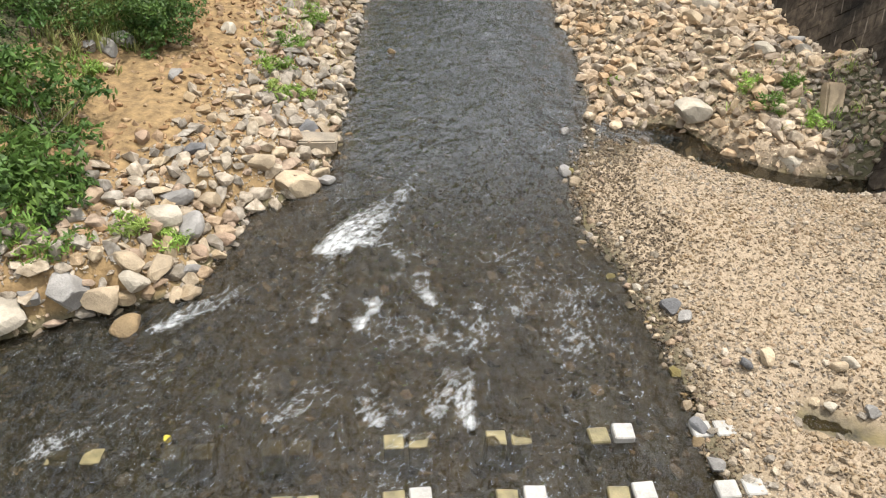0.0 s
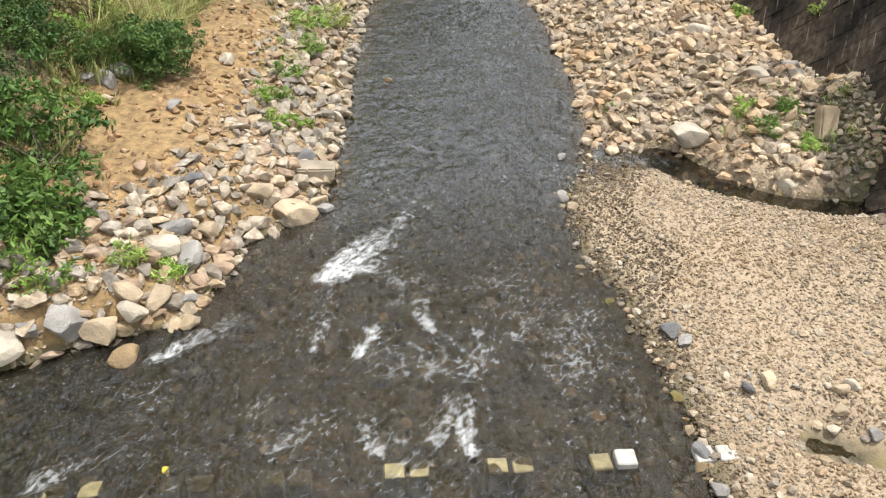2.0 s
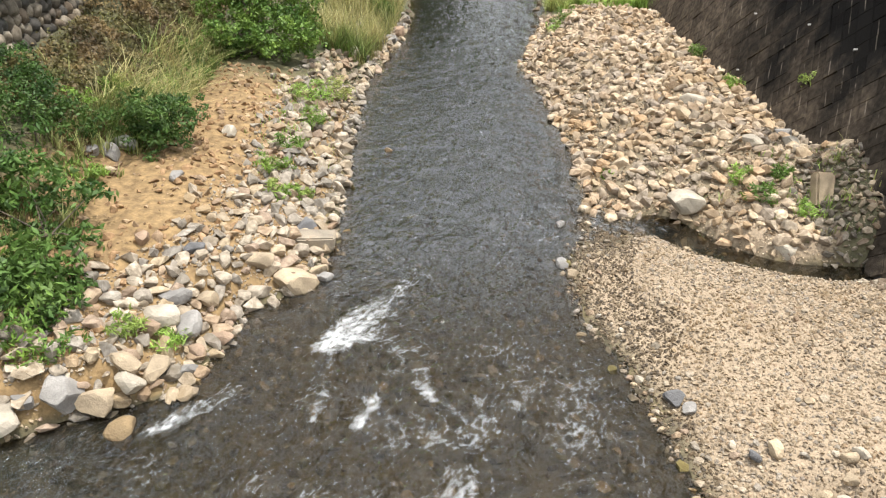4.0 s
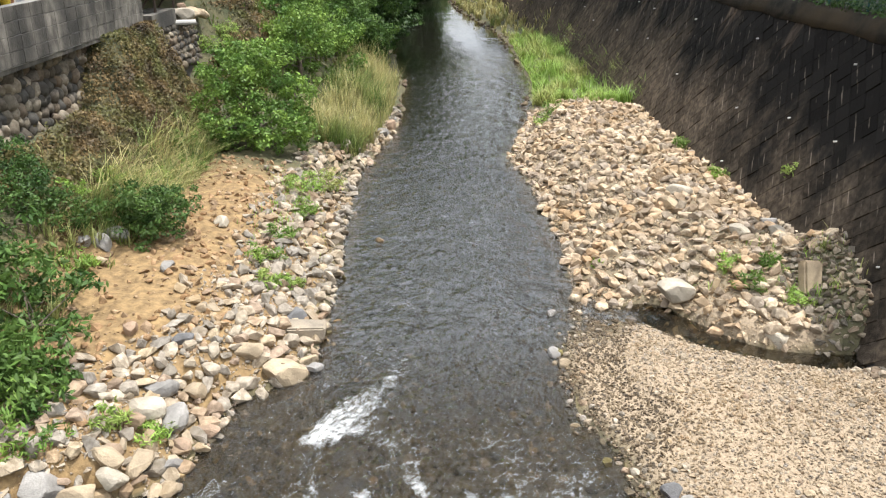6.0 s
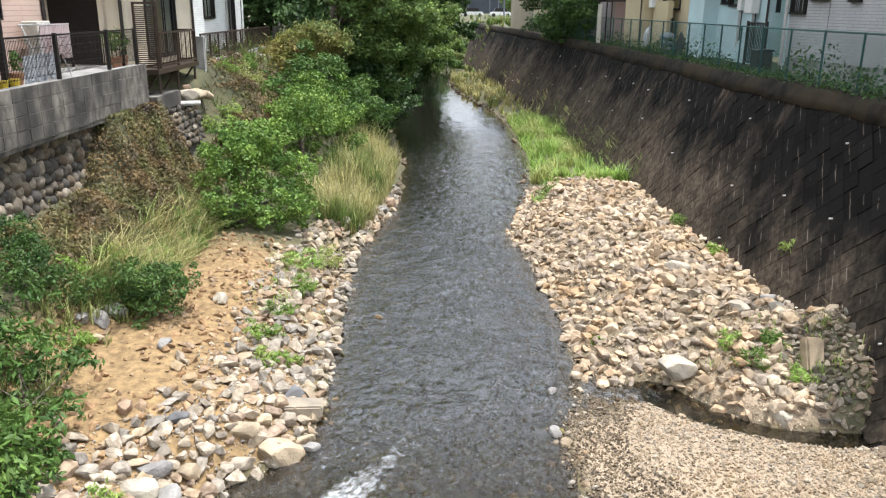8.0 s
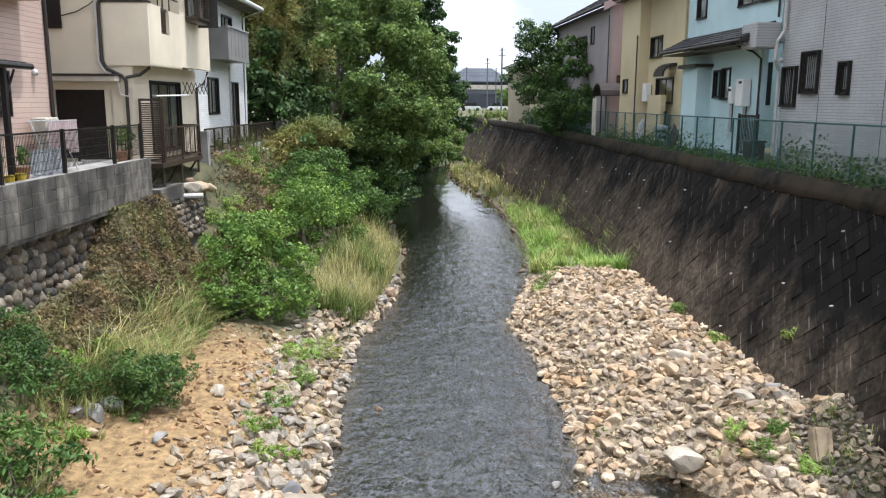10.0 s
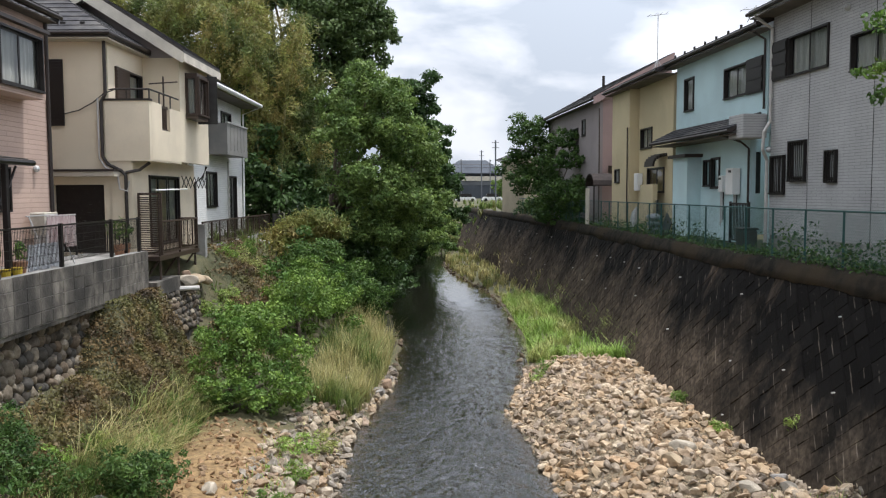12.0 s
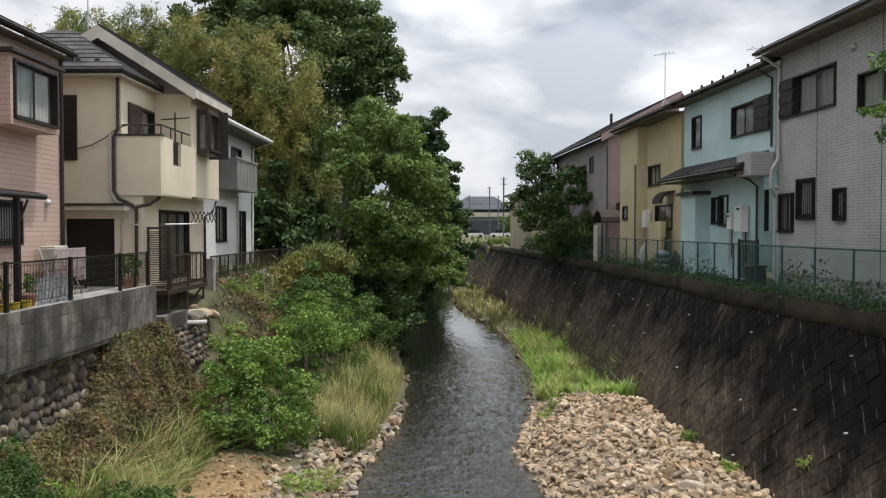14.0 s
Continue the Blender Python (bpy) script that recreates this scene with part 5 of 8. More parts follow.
tagged(new("verge_weeds", me), "leafy weeds climbing through the fence", "weeds", kind="stuff")

# withered creeper over the slope and up under the block wall
n = 190000
yy, xx = rr.uniform(11.8, 31.0, n), -rr.uniform(5.6, 7.68, n)
steep = np.hypot(1, (land(xx - 0.05, yy) - land(xx + 0.05, yy)) / 0.1)
bare = (yy < 15.9 + 0.4 * np.sin(9 * xx)) * (xx < -7.42) + (yy > 20.7) * (yy < 25.6) * (xx < -6.95 + 0.12 * (yy - 21)) + 0.25 * (yy > 22)
ok = rr.uniform(0, 1, n) < np.where(xx < -5.95 - 0.35 * fbm(xx, yy, 0.8, 31), 0.34 * steep, 0.0) * np.clip(1.0 + fbm(xx, yy, 1.2, 32), 0.1, 1) * (1 - 0.97 * np.clip(bare, 0, 1))
xx, yy = xx[ok], yy[ok]
zz = land(xx, yy) + 0.10 + 0.28 * fbm(xx, yy, 2.1, 33) + rr.uniform(-0.12, 0.12, len(xx))
pts = np.stack([xx + rr.uniform(0, 0.12, len(xx)), yy, np.minimum(zz, 3.6)], 1)
nn = rr.normal(size=pts.shape) * 0.7 + (0.5, -0.3, 0.6)
me = leaves_mesh("withered_creeper", pts, nn / np.linalg.norm(nn, axis=1, keepdims=True), rr.uniform(0.035, 0.10, len(pts)), rr, 0.6, M_DRY)
tagged(new("withered_creeper", me), "withered brown creeper covering the slope", "creeper", kind="stuff")

# dry creeper and dead leaves over the slope below the far houses
n = 15000
yy, xx = rr.uniform(21.3, 31.5, n), -rr.uniform(4.9, 7.5, n)
ok = (rr.uniform(0, 1, n) < np.clip(0.65 + 0.9 * fbm(xx, yy, 0.9, 36), 0.1, 1)) & ~((yy < 25.4) & (xx < -6.7))
xx, yy = xx[ok], yy[ok]
pts = np.stack([xx, yy, land(xx, yy) + 0.06 + 0.16 * np.clip(fbm(xx, yy, 1.9, 37), 0, 1) + rr.uniform(-0.03, 0.1, len(xx))], 1)
nn = rr.normal(size=pts.shape) * 0.6 + (0.4, -0.3, 0.7)
me = leaves_mesh("withered_creeper", pts, nn / np.linalg.norm(nn, axis=1, keepdims=True), rr.uniform(0.06, 0.15, len(pts)), rr, 0.55, M_DRY)
tagged(new("withered_creeper", me), "brown and olive dry creeper below the garden wall", "creeper", kind="stuff")

plant("shrub", "dark ivy shrub at the foot of the cobble wall", "shrub", (-7.1, 12.7, 1.75), [(-7.25, 12.9, 2.3, 0.4, 0.9), (-7.1, 12.5, 1.95, 0.45, 0.9), (-7.0, 13.4, 1.75, 0.35, 0.8)], 0.07, 3200, M_LEAF_DARK, M_BARK, 620, 0.5, 0.03)

# shrubs and low boughs that darken the left shore under the trees
for i, (x, y, z, r) in enumerate([(-3.4, 34.5, 1.3, 1.2), (-3.2, 38.0, 1.4, 1.3), (-3.0, 41.5, 1.6, 1.5), (-3.3, 45.0, 1.7, 1.6), (-3.4, 49.0, 1.9, 1.7), (-3.4, 53.0, 1.9, 1.7), (-3.0, 57.5, 1.7, 1.5), (-2.9, 62.0, 1.5, 1.4), (-2.7, 66.5, 1.5, 1.7), (-2.3, 71.0, 1.6, 1.8), (-2.0, 76.0, 1.6, 1.8)]):
    plant("shrub", "dark shrub drooping over the shaded water", "shrub", (x - 1.0, y, 0.8), [(x, y, z, r, 0.85), (x + 0.8, y + 0.8, z - 0.3, r * 0.6, 0.8), (x - 0.7, y - 0.9, z + 0.9, r * 0.9, 0.9), (x - 0.6, y + 1.2, z + 2.2, r, 0.9), (x - 1.4, y, z + 3.6, r, 0.9)], 0.24, 4200, M_LEAF_DARK, M_BARK, 500 + i, 0.5, 0.06, 0.3, group="shrubs on the shaded shore")

# weedy growth on the banks at the bend
for i, (x, y, z, r) in enumerate([(0.6, 79.0, 0.6, 1.1), (2.2, 84.0, 0.8, 1.3), (3.6, 89.0, 1.0, 1.4), (-1.0, 82.0, 1.2, 1.6), (0.8, 90.0, 1.6, 1.8), (3.0, 97.0, 2.2, 2.0), (5.8, 95.0, 1.6, 1.5)]):
    plant("shrub", "olive green shrub on the bank at the bend", "shrub", (x, y, z - 0.5), [(x, y, z + 0.3, r, 0.6), (x + 1.0, y + 0.6, z, r * 0.7, 0.6), (x - 0.9, y + 0.8, z + 0.4, r * 0.8, 0.7)], 0.3, 1500, M_GRASS if i % 2 else M_LEAF, M_BARK, 540 + i, 0.4, 0.05, group="shrubs at the bend")

# dark garden hedge behind the fence, by the small tree
for i, (y, r) in enumerate([(42.0, 0.75), (45.0, 0.85), (48.0, 0.9), (52.0, 1.0), (55.5, 1.1), (59.0, 1.1)]):
    x = float(along(WALL_TOP, y)) + 1.15
    plant("shrub", "dark garden shrub behind the fence", "shrub", (x, y, 4.35), [(x, y, 4.9, r, 0.8), (x + 0.2, y + 1.0, 5.2, r * 0.8, 0.8), (x, y - 1.0, 4.8, r * 0.7, 0.8)], 0.16, 2600, M_LEAF_DARK, M_BARK, 640 + i, 0.5, 0.04, group="garden shrubs by the fence")

# ---- trees ----
plant("tree", "broad green tree leaning over the river", "tree", (-5.0, 36, 3.2), [(-3.0, 36, 10.4, 1.7, 0.85), (-3.9, 35, 8.6, 1.4, 0.85), (-1.6, 36, 8.6, 1.8, 0.85), (-2.4, 35, 6.4, 2.0, 0.85), (-1.1, 37, 6.2, 1.8, 0.85), (-3.7, 35, 6.6, 1.3, 0.85), (-0.5, 38, 7.6, 1.2, 0.85), (-3.3, 37, 11.4, 0.9, 0.85), (-1.5, 36, 4.3, 1.6, 0.85), (-4.3, 36, 9.9, 0.9, 0.85), (-0.4, 39, 5.0, 1.3, 0.85), (-2.7, 35, 4.6, 1.4, 0.85), (-2.0, 36, 9.9, 1.2, 0.85)], 0.17, 62000, M_LEAF_TREE, M_BARK, 81, 0.5, 0.28)
plant("tree", "tall dark evergreen tree behind the bamboo", "tree", (-7.5, 48, 4.0), [(-7.7, 48, 17.8, 2.8, 0.85), (-5.1, 48, 17.9, 2.6, 0.85), (-3.7, 49, 16.3, 1.8, 0.85), (-6.2, 47, 14.5, 2.6, 0.85), (-9.7, 48, 18.8, 2.6, 0.85), (-4.6, 48, 13.9, 2.2, 0.85), (-11.3, 49, 17.0, 2.4, 0.85), (-6.9, 50, 21.1, 2.4, 0.85), (-8.0, 46, 13.0, 2.2, 0.85), (-4.9, 48, 11.4, 2.2, 0.85), (-9.5, 48, 12.5, 2.6, 0.9), (-11.5, 48, 13.5, 2.6, 0.9), (-9, 47, 9.5, 2.6, 0.9), (-12, 48, 10, 2.6, 0.9), (-6.5, 48, 9.0, 2.4, 0.9), (-4.4, 47, 15.4, 1.7, 0.9), (-6.6, 46, 16.6, 2.0, 0.9), (-14, 49, 17.8, 2.8, 0.9), (-16.5, 50, 17.0, 2.4, 0.9), (-12.6, 49, 20.2, 2.6, 0.9), (-10.2, 49, 21.6, 2.5, 0.9)], 0.24, 145000, M_LEAF_TALL, M_BARK, 82, 0.55, 0.4)
plant("tree", "dark broadleaf tree farther along the river", "tree", (-3.5, 58, 2.5), [(-1.8, 58, 13.0, 2.0, 0.85), (-0.8, 58, 10.3, 2.2, 0.85), (-0.2, 58, 6.8, 2.0, 0.85), (-2.4, 57, 9.0, 2.0, 0.85), (0.7, 60, 4.5, 1.6, 0.85), (-1.6, 57, 5.4, 2.2, 0.85), (-0.2, 60, 8.8, 1.6, 0.85), (-3.5, 58, 12.0, 2.2, 0.85), (1.3, 63, 6.4, 1.2, 0.85), (-2.0, 60, 2.4, 1.7, 0.8), (-0.8, 61, 2.8, 1.4, 0.8), (-1.3, 57, 3.0, 1.4, 0.8), (-0.2, 63, 3.6, 1.2, 0.8), (-2.2, 52, 3.0, 1.6, 0.8), (-2.4, 47, 2.9, 1.5, 0.8), (-2.2, 43, 3.1, 1.4, 0.8), (-1.6, 59, 1.5, 1.2, 0.8), (-1.4, 62, 1.6, 1.1, 0.8), (-2.2, 65, 1.4, 1.2, 0.8)], 0.32, 50000, M_LEAF_DARK, M_BARK, 83, 0.5, 0.3)
plant("tree", "dark tree at the river bend", "tree", (-4.6, 72, 2.0), [(-2.5, 72, 4.0, 2.2, 0.85), (-1.5, 72, 6.5, 2.2, 0.85), (-1.8, 73, 9.0, 2.0, 0.85), (-3.5, 72, 11.0, 2.2, 0.85), (-0.9, 75, 4.5, 1.5, 0.85), (-3.5, 70, 2.5, 2.0, 0.85), (-1.5, 77, 2.8, 1.6, 0.85), (-1.6, 73, 1.5, 1.3, 0.85)], 0.36, 15000, M_LEAF_DARK, M_BARK, 87, 0.5, 0.2)
plant("tree", "shaded undergrowth tree beside the houses", "tree", (-9.0, 40, 4.2), [(-8.7, 40, 8.1, 2.2, 0.85), (-7.1, 38, 6.1, 2.2, 0.85), (-6.5, 41, 7.6, 2.4, 0.85), (-9.8, 41, 9.7, 2.2, 0.85), (-4.7, 40, 4.4, 2.0, 0.85), (-8.7, 39, 5.3, 1.6, 0.85), (-3.0, 40, 2.7, 1.5, 0.85)], 0.3, 16000, M_LEAF_DARK, M_BARK, 84, 0.5, 0.2)
plant("tree", "small garden tree beside the fence", "tree", (7.6, 50.5, 4.3), [(6.4, 51, 9.3, 1.8, 0.85), (7.9, 50, 8.5, 1.8, 0.85), (7.0, 50, 7.1, 1.9, 0.85), (5.7, 51, 7.3, 1.6, 0.85), (8.4, 50, 6.7, 1.7, 0.85), (6.0, 51, 10.0, 1.1, 0.7), (7.7, 50, 5.8, 1.6, 0.85), (7.5, 42.5, 6.4, 1.1, 0.7), (7.4, 43, 7.8, 1.1, 0.7), (7.1, 44, 8.9, 0.9, 0.6), (7.6, 41.5, 5.6, 0.9, 0.8), (7.2, 45, 6.0, 1.2, 0.8), (7.2, 47, 5.4, 1.4, 0.8), (6.8, 49, 5.6, 1.5, 0.8), (7.9, 47.5, 6.6, 1.6, 0.85), (7.4, 45.5, 5.0, 1.0, 0.8), (7.9, 44, 5.2, 1.1, 0.8)], 0.19, 42000, M_LEAF_BUSH, M_BARK, 85, 0.5, 0.12)
plant("tree", "garden tree with sparse light green branches", "tree", (9.6, 11.0, 4.4), [(8.0, 14.2, 9.1, 0.42, 0.6), (8.05, 14.4, 8.2, 0.35, 0.5), (8.0, 14.2, 7.7, 0.28, 0.5), (8.7, 12.6, 9.2, 0.9, 0.8), (9.6, 11.2, 9.4, 1.2, 0.9), (8.8, 11.0, 8.2, 1.0, 0.8), (9.4, 10, 7.6, 1.0, 0.8)], 0.13, 6500, M_LEAF_BRIGHT, M_BARK, 86, 0.5, 0.1)


def bamboo(x, y, top, way, seed):
    """One culm that arches over, with plumes of slim drooping leaves."""
    r = np.random.default_rng(seed)
    ob = thing("bamboo", "arching yellow green bamboo culm with slim leaves", "bamboo", (x, y, 4.2), group="bamboo grove")
    pts = [Vector((x + way[0] * s**2.2, y + way[1] * s**2.2, 4.1 + (top - 4.1) * (s * 1.12 - 0.12 * s**4))) for s in np.linspace(0, 1, 7)]
    bm = bmesh.new()
    tube_bm(bm, pts, [0.05 * (1 - 0.12 * i) for i in range(7)], 6)
    part("culm", bm, M_STRAW, ob)
    k = 2700
    s = r.uniform(0.3, 1.0, k)
    c = np.stack([np.interp(s, np.linspace(0, 1, 7), [q[i] for q in pts]) for i in range(3)], 1)
    node = np.floor(s * 22)
    off = np.stack([np.sin(node * 2.4 + seed), np.cos(node * 2.4 + seed), 0 * s], 1) * (r.uniform(0.1, 1.25, k) * (1.3 - 0.8 * s))[:, None]
    p = c + off + r.normal(size=(k, 3)) * 0.16
    p[:, 2] -= 0.75 * np.linalg.norm(off, axis=1) ** 1.5
    nn = r.normal(size=(k, 3)) * 0.6 + off * 0.8 + (0.3, -0.4, 0.4)
    mesh_part("foliage", leaves_mesh("foliage", p, nn / np.linalg.norm(nn, axis=1, keepdims=True), r.uniform(0.12, 0.32, k), r, 0.2, M_BAMBOO), ob)


for i in range(62):
    x = -20.0 + 0.222 * i + random.uniform(-0.4, 0.4)
    y = 42 - 0.03 * i + random.uniform(-1.5, 1.5)
    top = np.interp(x, [-20, -14.8, -13, -10, -8.1, -7.3, -6.8, -6.2], [17.2, 17.2, 16.7, 16.1, 15.0, 14.0, 12.7, 9.5]) + random.uniform(-1.6, 0.5)
    bamboo(x, y, top, (random.uniform(0.2, 1.6), random.uniform(-1.6, 0.4)), 300 + i)
for i in range(4):
    bamboo(-6.9 + 0.3 * i, 33.6 + random.uniform(-0.4, 0.6), 5.4 - 0.15 * i + random.uniform(-0.3, 0.3), (2.3, -1.0), 360 + i)
for i in range(9):
    bamboo(-26 + 1.0 * i + random.uniform(-0.3, 0.3), 46 + random.uniform(-2, 2), 17.5 + random.uniform(-1, 1.2), (random.uniform(-1, 1), -0.8), 380 + i)


# ---- building kit ----
class Face:
    """A vertical plane: u metres along it from p0 towards p1, n outwards, z up."""

    def __init__(self, p0, p1, out):
        self.o, self.u = Vector((*p0, 0)), Vector((p1[0] - p0[0], p1[1] - p0[1], 0))
        self.len = self.u.length
        self.u.normalize()
        self.n = Vector((self.u.y, -self.u.x, 0))
        if self.n.dot(Vector((*out, 0))) < 0:
            self.n.negate()

    def at(self, u, n, z):
        return self.o + self.u * u + self.n * n + Vector((0, 0, z))

    def of_y(self, y):
        return (y - self.o.y) / self.u.y

    def of_x(self, x):
        return (x - self.o.x) / self.u.x


def fbox(bm, f, u0, u1, n0, n1, z0, z1):
    v = [bm.verts.new(f.at(*c)) for c in ((u0, n0, z0), (u1, n0, z0), (u1, n1, z0), (u0, n1, z0), (u0, n0, z1), (u1, n0, z1), (u1, n1, z1), (u0, n1, z1))]
    fs = [bm.faces.new([v[i] for i in q]) for q in ((0, 3, 2, 1), (4, 5, 6, 7), (0, 1, 5, 4), (1, 2, 6, 5), (2, 3, 7, 6), (3, 0, 4, 7))]
    bmesh.ops.recalc_face_normals(bm, faces=fs)


def fpart(name, f, boxes, material, parent, label="", bevel=0.0):
    bm = bmesh.new()
    for b in boxes:
        fbox(bm, f, *b)
    if bevel:
        bmesh.ops.bevel(bm, geom=bm.edges[:], offset=bevel, segments=1, affect="EDGES")
    return part(name, bm, material, parent, label)


def facade(name, f, u0, u1, z0, z1, holes, material, parent, label="", thick=0.16):
    """A wall with real openings (u0, u1, z0, z1) cut through it."""
    us = sorted({u0, u1, *[h[0] for h in holes], *[h[1] for h in holes]})
    zs = sorted({z0, z1, *[h[2] for h in holes], *[h[3] for h in holes]})
    bm = bmesh.new()
    for a, b in zip(us, us[1:]):
        run = None
        for c, d in zip(zs, zs[1:]):
            mu, mz = (a + b) / 2, (c + d) / 2
            if any(h[0] < mu < h[1] and h[2] < mz < h[3] for h in holes):
                continue
            fbox(bm, f, a, b, -thick, 0, c, d)
    bmesh.ops.remove_doubles(bm, verts=bm.verts[:], dist=0.0005)
    seen = {}
    for face in bm.faces[:]:
        seen.setdefault(tuple(sorted(v.index for v in face.verts)), []).append(face)
    bm.verts.index_update()
    seen = {}
    for face in bm.faces:
        seen.setdefault(tuple(sorted(v.index for v in face.verts)), []).append(face)
    bmesh.ops.delete(bm, geom=[q for k in seen.values() if len(k) > 1 for q in k], context="FACES_ONLY")
    return part(name, bm, material, parent, label)


def glass_material():
    m = bpy.data.materials.new("window_glass")
    m.use_nodes = True
    n, l = m.node_tree.nodes, m.node_tree.links
    n.remove(n["Principled BSDF"])
    gl, tr, ms, fr = n.new("ShaderNodeBsdfGlossy"), n.new("ShaderNodeBsdfTransparent"), n.new("ShaderNodeMixShader"), n.new("ShaderNodeFresnel")
    gl.inputs["Roughness"].default_value = 0.03
    tr.inputs["Color"].default_value = (0.72, 0.76, 0.75, 1)
    fr.inputs["IOR"].default_value = 1.7
    l.new(fr.outputs[0], ms.inputs["Fac"]); l.new(tr.outputs[0], ms.inputs[1]); l.new(gl.outputs[0], ms.inputs[2])
    l.new(ms.outputs[0], n["Material Output"].inputs["Surface"])
    return m


def siding_mat(name, a, b, row, length, axis="Y", line=0.55, bump=0.35):
    """Horizontal boards or tile courses along an axis, with weather streaks."""
    m = mat(name, a, b, rough=0.7, scale=0.9, fine=30, bump=0)
    n, l = m.node_tree.nodes, m.node_tree.links
    p, sc = n["Principled BSDF"], [x for x in n if x.type == "VECT_MATH"][0]
    co, sep, com, br = n.new("ShaderNodeNewGeometry"), n.new("ShaderNodeSeparateXYZ"), n.new("ShaderNodeCombineXYZ"), n.new("ShaderNodeTexBrick")
    l.new(co.outputs["Position"], sep.inputs[0])
    l.new(sep.outputs[axis], com.inputs[0]); l.new(sep.outputs["Z"], com.inputs[1])
    l.new(com.outputs[0], br.inputs["Vector"])
    br.inputs["Scale"].default_value = 1.0
    br.inputs["Brick Width"].default_value, br.inputs["Row Height"].default_value = length, row
    br.inputs["Mortar Size"].default_value, br.inputs["Mortar Smooth"].default_value = row * 0.09, 0.3
    br.inputs["Color1"].default_value, br.inputs["Color2"].default_value, br.inputs["Mortar"].default_value = (1, 1, 1, 1), (0.93, 0.93, 0.93, 1), (line, line, line, 1)
    mx = n.new("ShaderNodeMixRGB")
    mx.blend_type, mx.inputs["Fac"].default_value = "MULTIPLY", 1.0
    l.new(sc.outputs[0], mx.inputs["Color1"]); l.new(br.outputs["Color"], mx.inputs["Color2"])
    l.new(mx.outputs["Color"], p.inputs["Base Color"])
    bp = n.new("ShaderNodeBump")
    bp.inputs["Strength"].default_value, bp.inputs["Distance"].default_value, bp.invert = bump, 0.01, True
    l.new(br.outputs["Fac"], bp.inputs["Height"]); l.new(bp.outputs[0], p.inputs["Normal"])
    return m


def stucco(name, a):
    return mat(name, a, tuple(v * 0.9 for v in a), rough=0.9, scale=0.7, fine=90, bump=0.25, c=tuple(v * 0.84 for v in a), coarse=0.5)


M_GLASS = glass_material()
M_FRAME = mat("dark_bronze_aluminium", (0.028, 0.024, 0.022), rough=0.4, metal=0.3, bump=0)
M_BROWN = mat("brown_aluminium", (0.055, 0.036, 0.026), (0.045, 0.03, 0.022), rough=0.45, bump=0, scale=3)
M_SILVER = mat("pale_aluminium", (0.55, 0.55, 0.54), rough=0.4, metal=0.4, bump=0)
M_CURTAIN = mat("net_curtain", (0.82, 0.80, 0.76), (0.66, 0.64, 0.60), rough=0.95, scale=14, bump=0.2, stretch=(1, 1, 0.05))
# near-black: indoor shade put into the colour; also a dark fence panel
M_ROOM_SHADE_AND_FENCE = mat("room_shade_and_fence", (0.05, 0.047, 0.043), rough=0.9, bump=0)
M_FROST = mat("frosted_pane", (0.30, 0.31, 0.31), rough=0.25, scale=2, bump=0)
M_ROOF = mat("dark_slate_roof", (0.062, 0.060, 0.064), (0.036, 0.035, 0.038), rough=0.8, spec=0.2, scale=4, per_piece=0.4, island=True, c=(0.10, 0.095, 0.09), coarse=1.2)
M_GUTTER = mat("dark_brown_gutter", (0.035, 0.027, 0.023), rough=0.45, bump=0)
M_PIPE = mat("pale_pvc_pipe", (0.50, 0.48, 0.45), (0.42, 0.40, 0.38), rough=0.5, bump=0)
M_GREY = siding_mat("grey_tile_siding", (0.43, 0.43, 0.425), (0.36, 0.36, 0.355), 0.075, 0.46)
M_BLUE = stucco("pale_blue_stucco", (0.52, 0.68, 0.70))
M_YELLOW = stucco("pale_yellow_stucco", (0.58, 0.49, 0.31))
M_PINK = stucco("dusky_pink_stucco", (0.42, 0.30, 0.28))
# mauve stucco; also painted shade on the cream gable and a door recess
M_MAUVE_AND_SHADE = stucco("mauve_stucco_and_shade", (0.33, 0.29, 0.29))
M_CREAM = stucco("cream_stucco", (0.74, 0.645, 0.49))
M_ROSE = siding_mat("rose_beige_siding", (0.52, 0.385, 0.315), (0.465, 0.34, 0.28), 0.11, 1.8, line=0.7)
M_WHITE = siding_mat("white_siding", (0.78, 0.78, 0.75), (0.70, 0.70, 0.68), 0.075, 0.6, line=0.7)
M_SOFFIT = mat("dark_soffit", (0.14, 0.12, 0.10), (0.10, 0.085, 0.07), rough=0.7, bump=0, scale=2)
M_FASCIA = mat("cream_fascia", (0.60, 0.55, 0.46), rough=0.6, bump=0, scale=2)
M_WHITEPAINT = mat("white_paint", (0.74, 0.74, 0.72), (0.66, 0.66, 0.64), rough=0.5, bump=0, scale=2)
M_BALC = mat("grey_balcony_panel", (0.235, 0.225, 0.21), (0.19, 0.185, 0.175), rough=0.5, bump=0, scale=2)


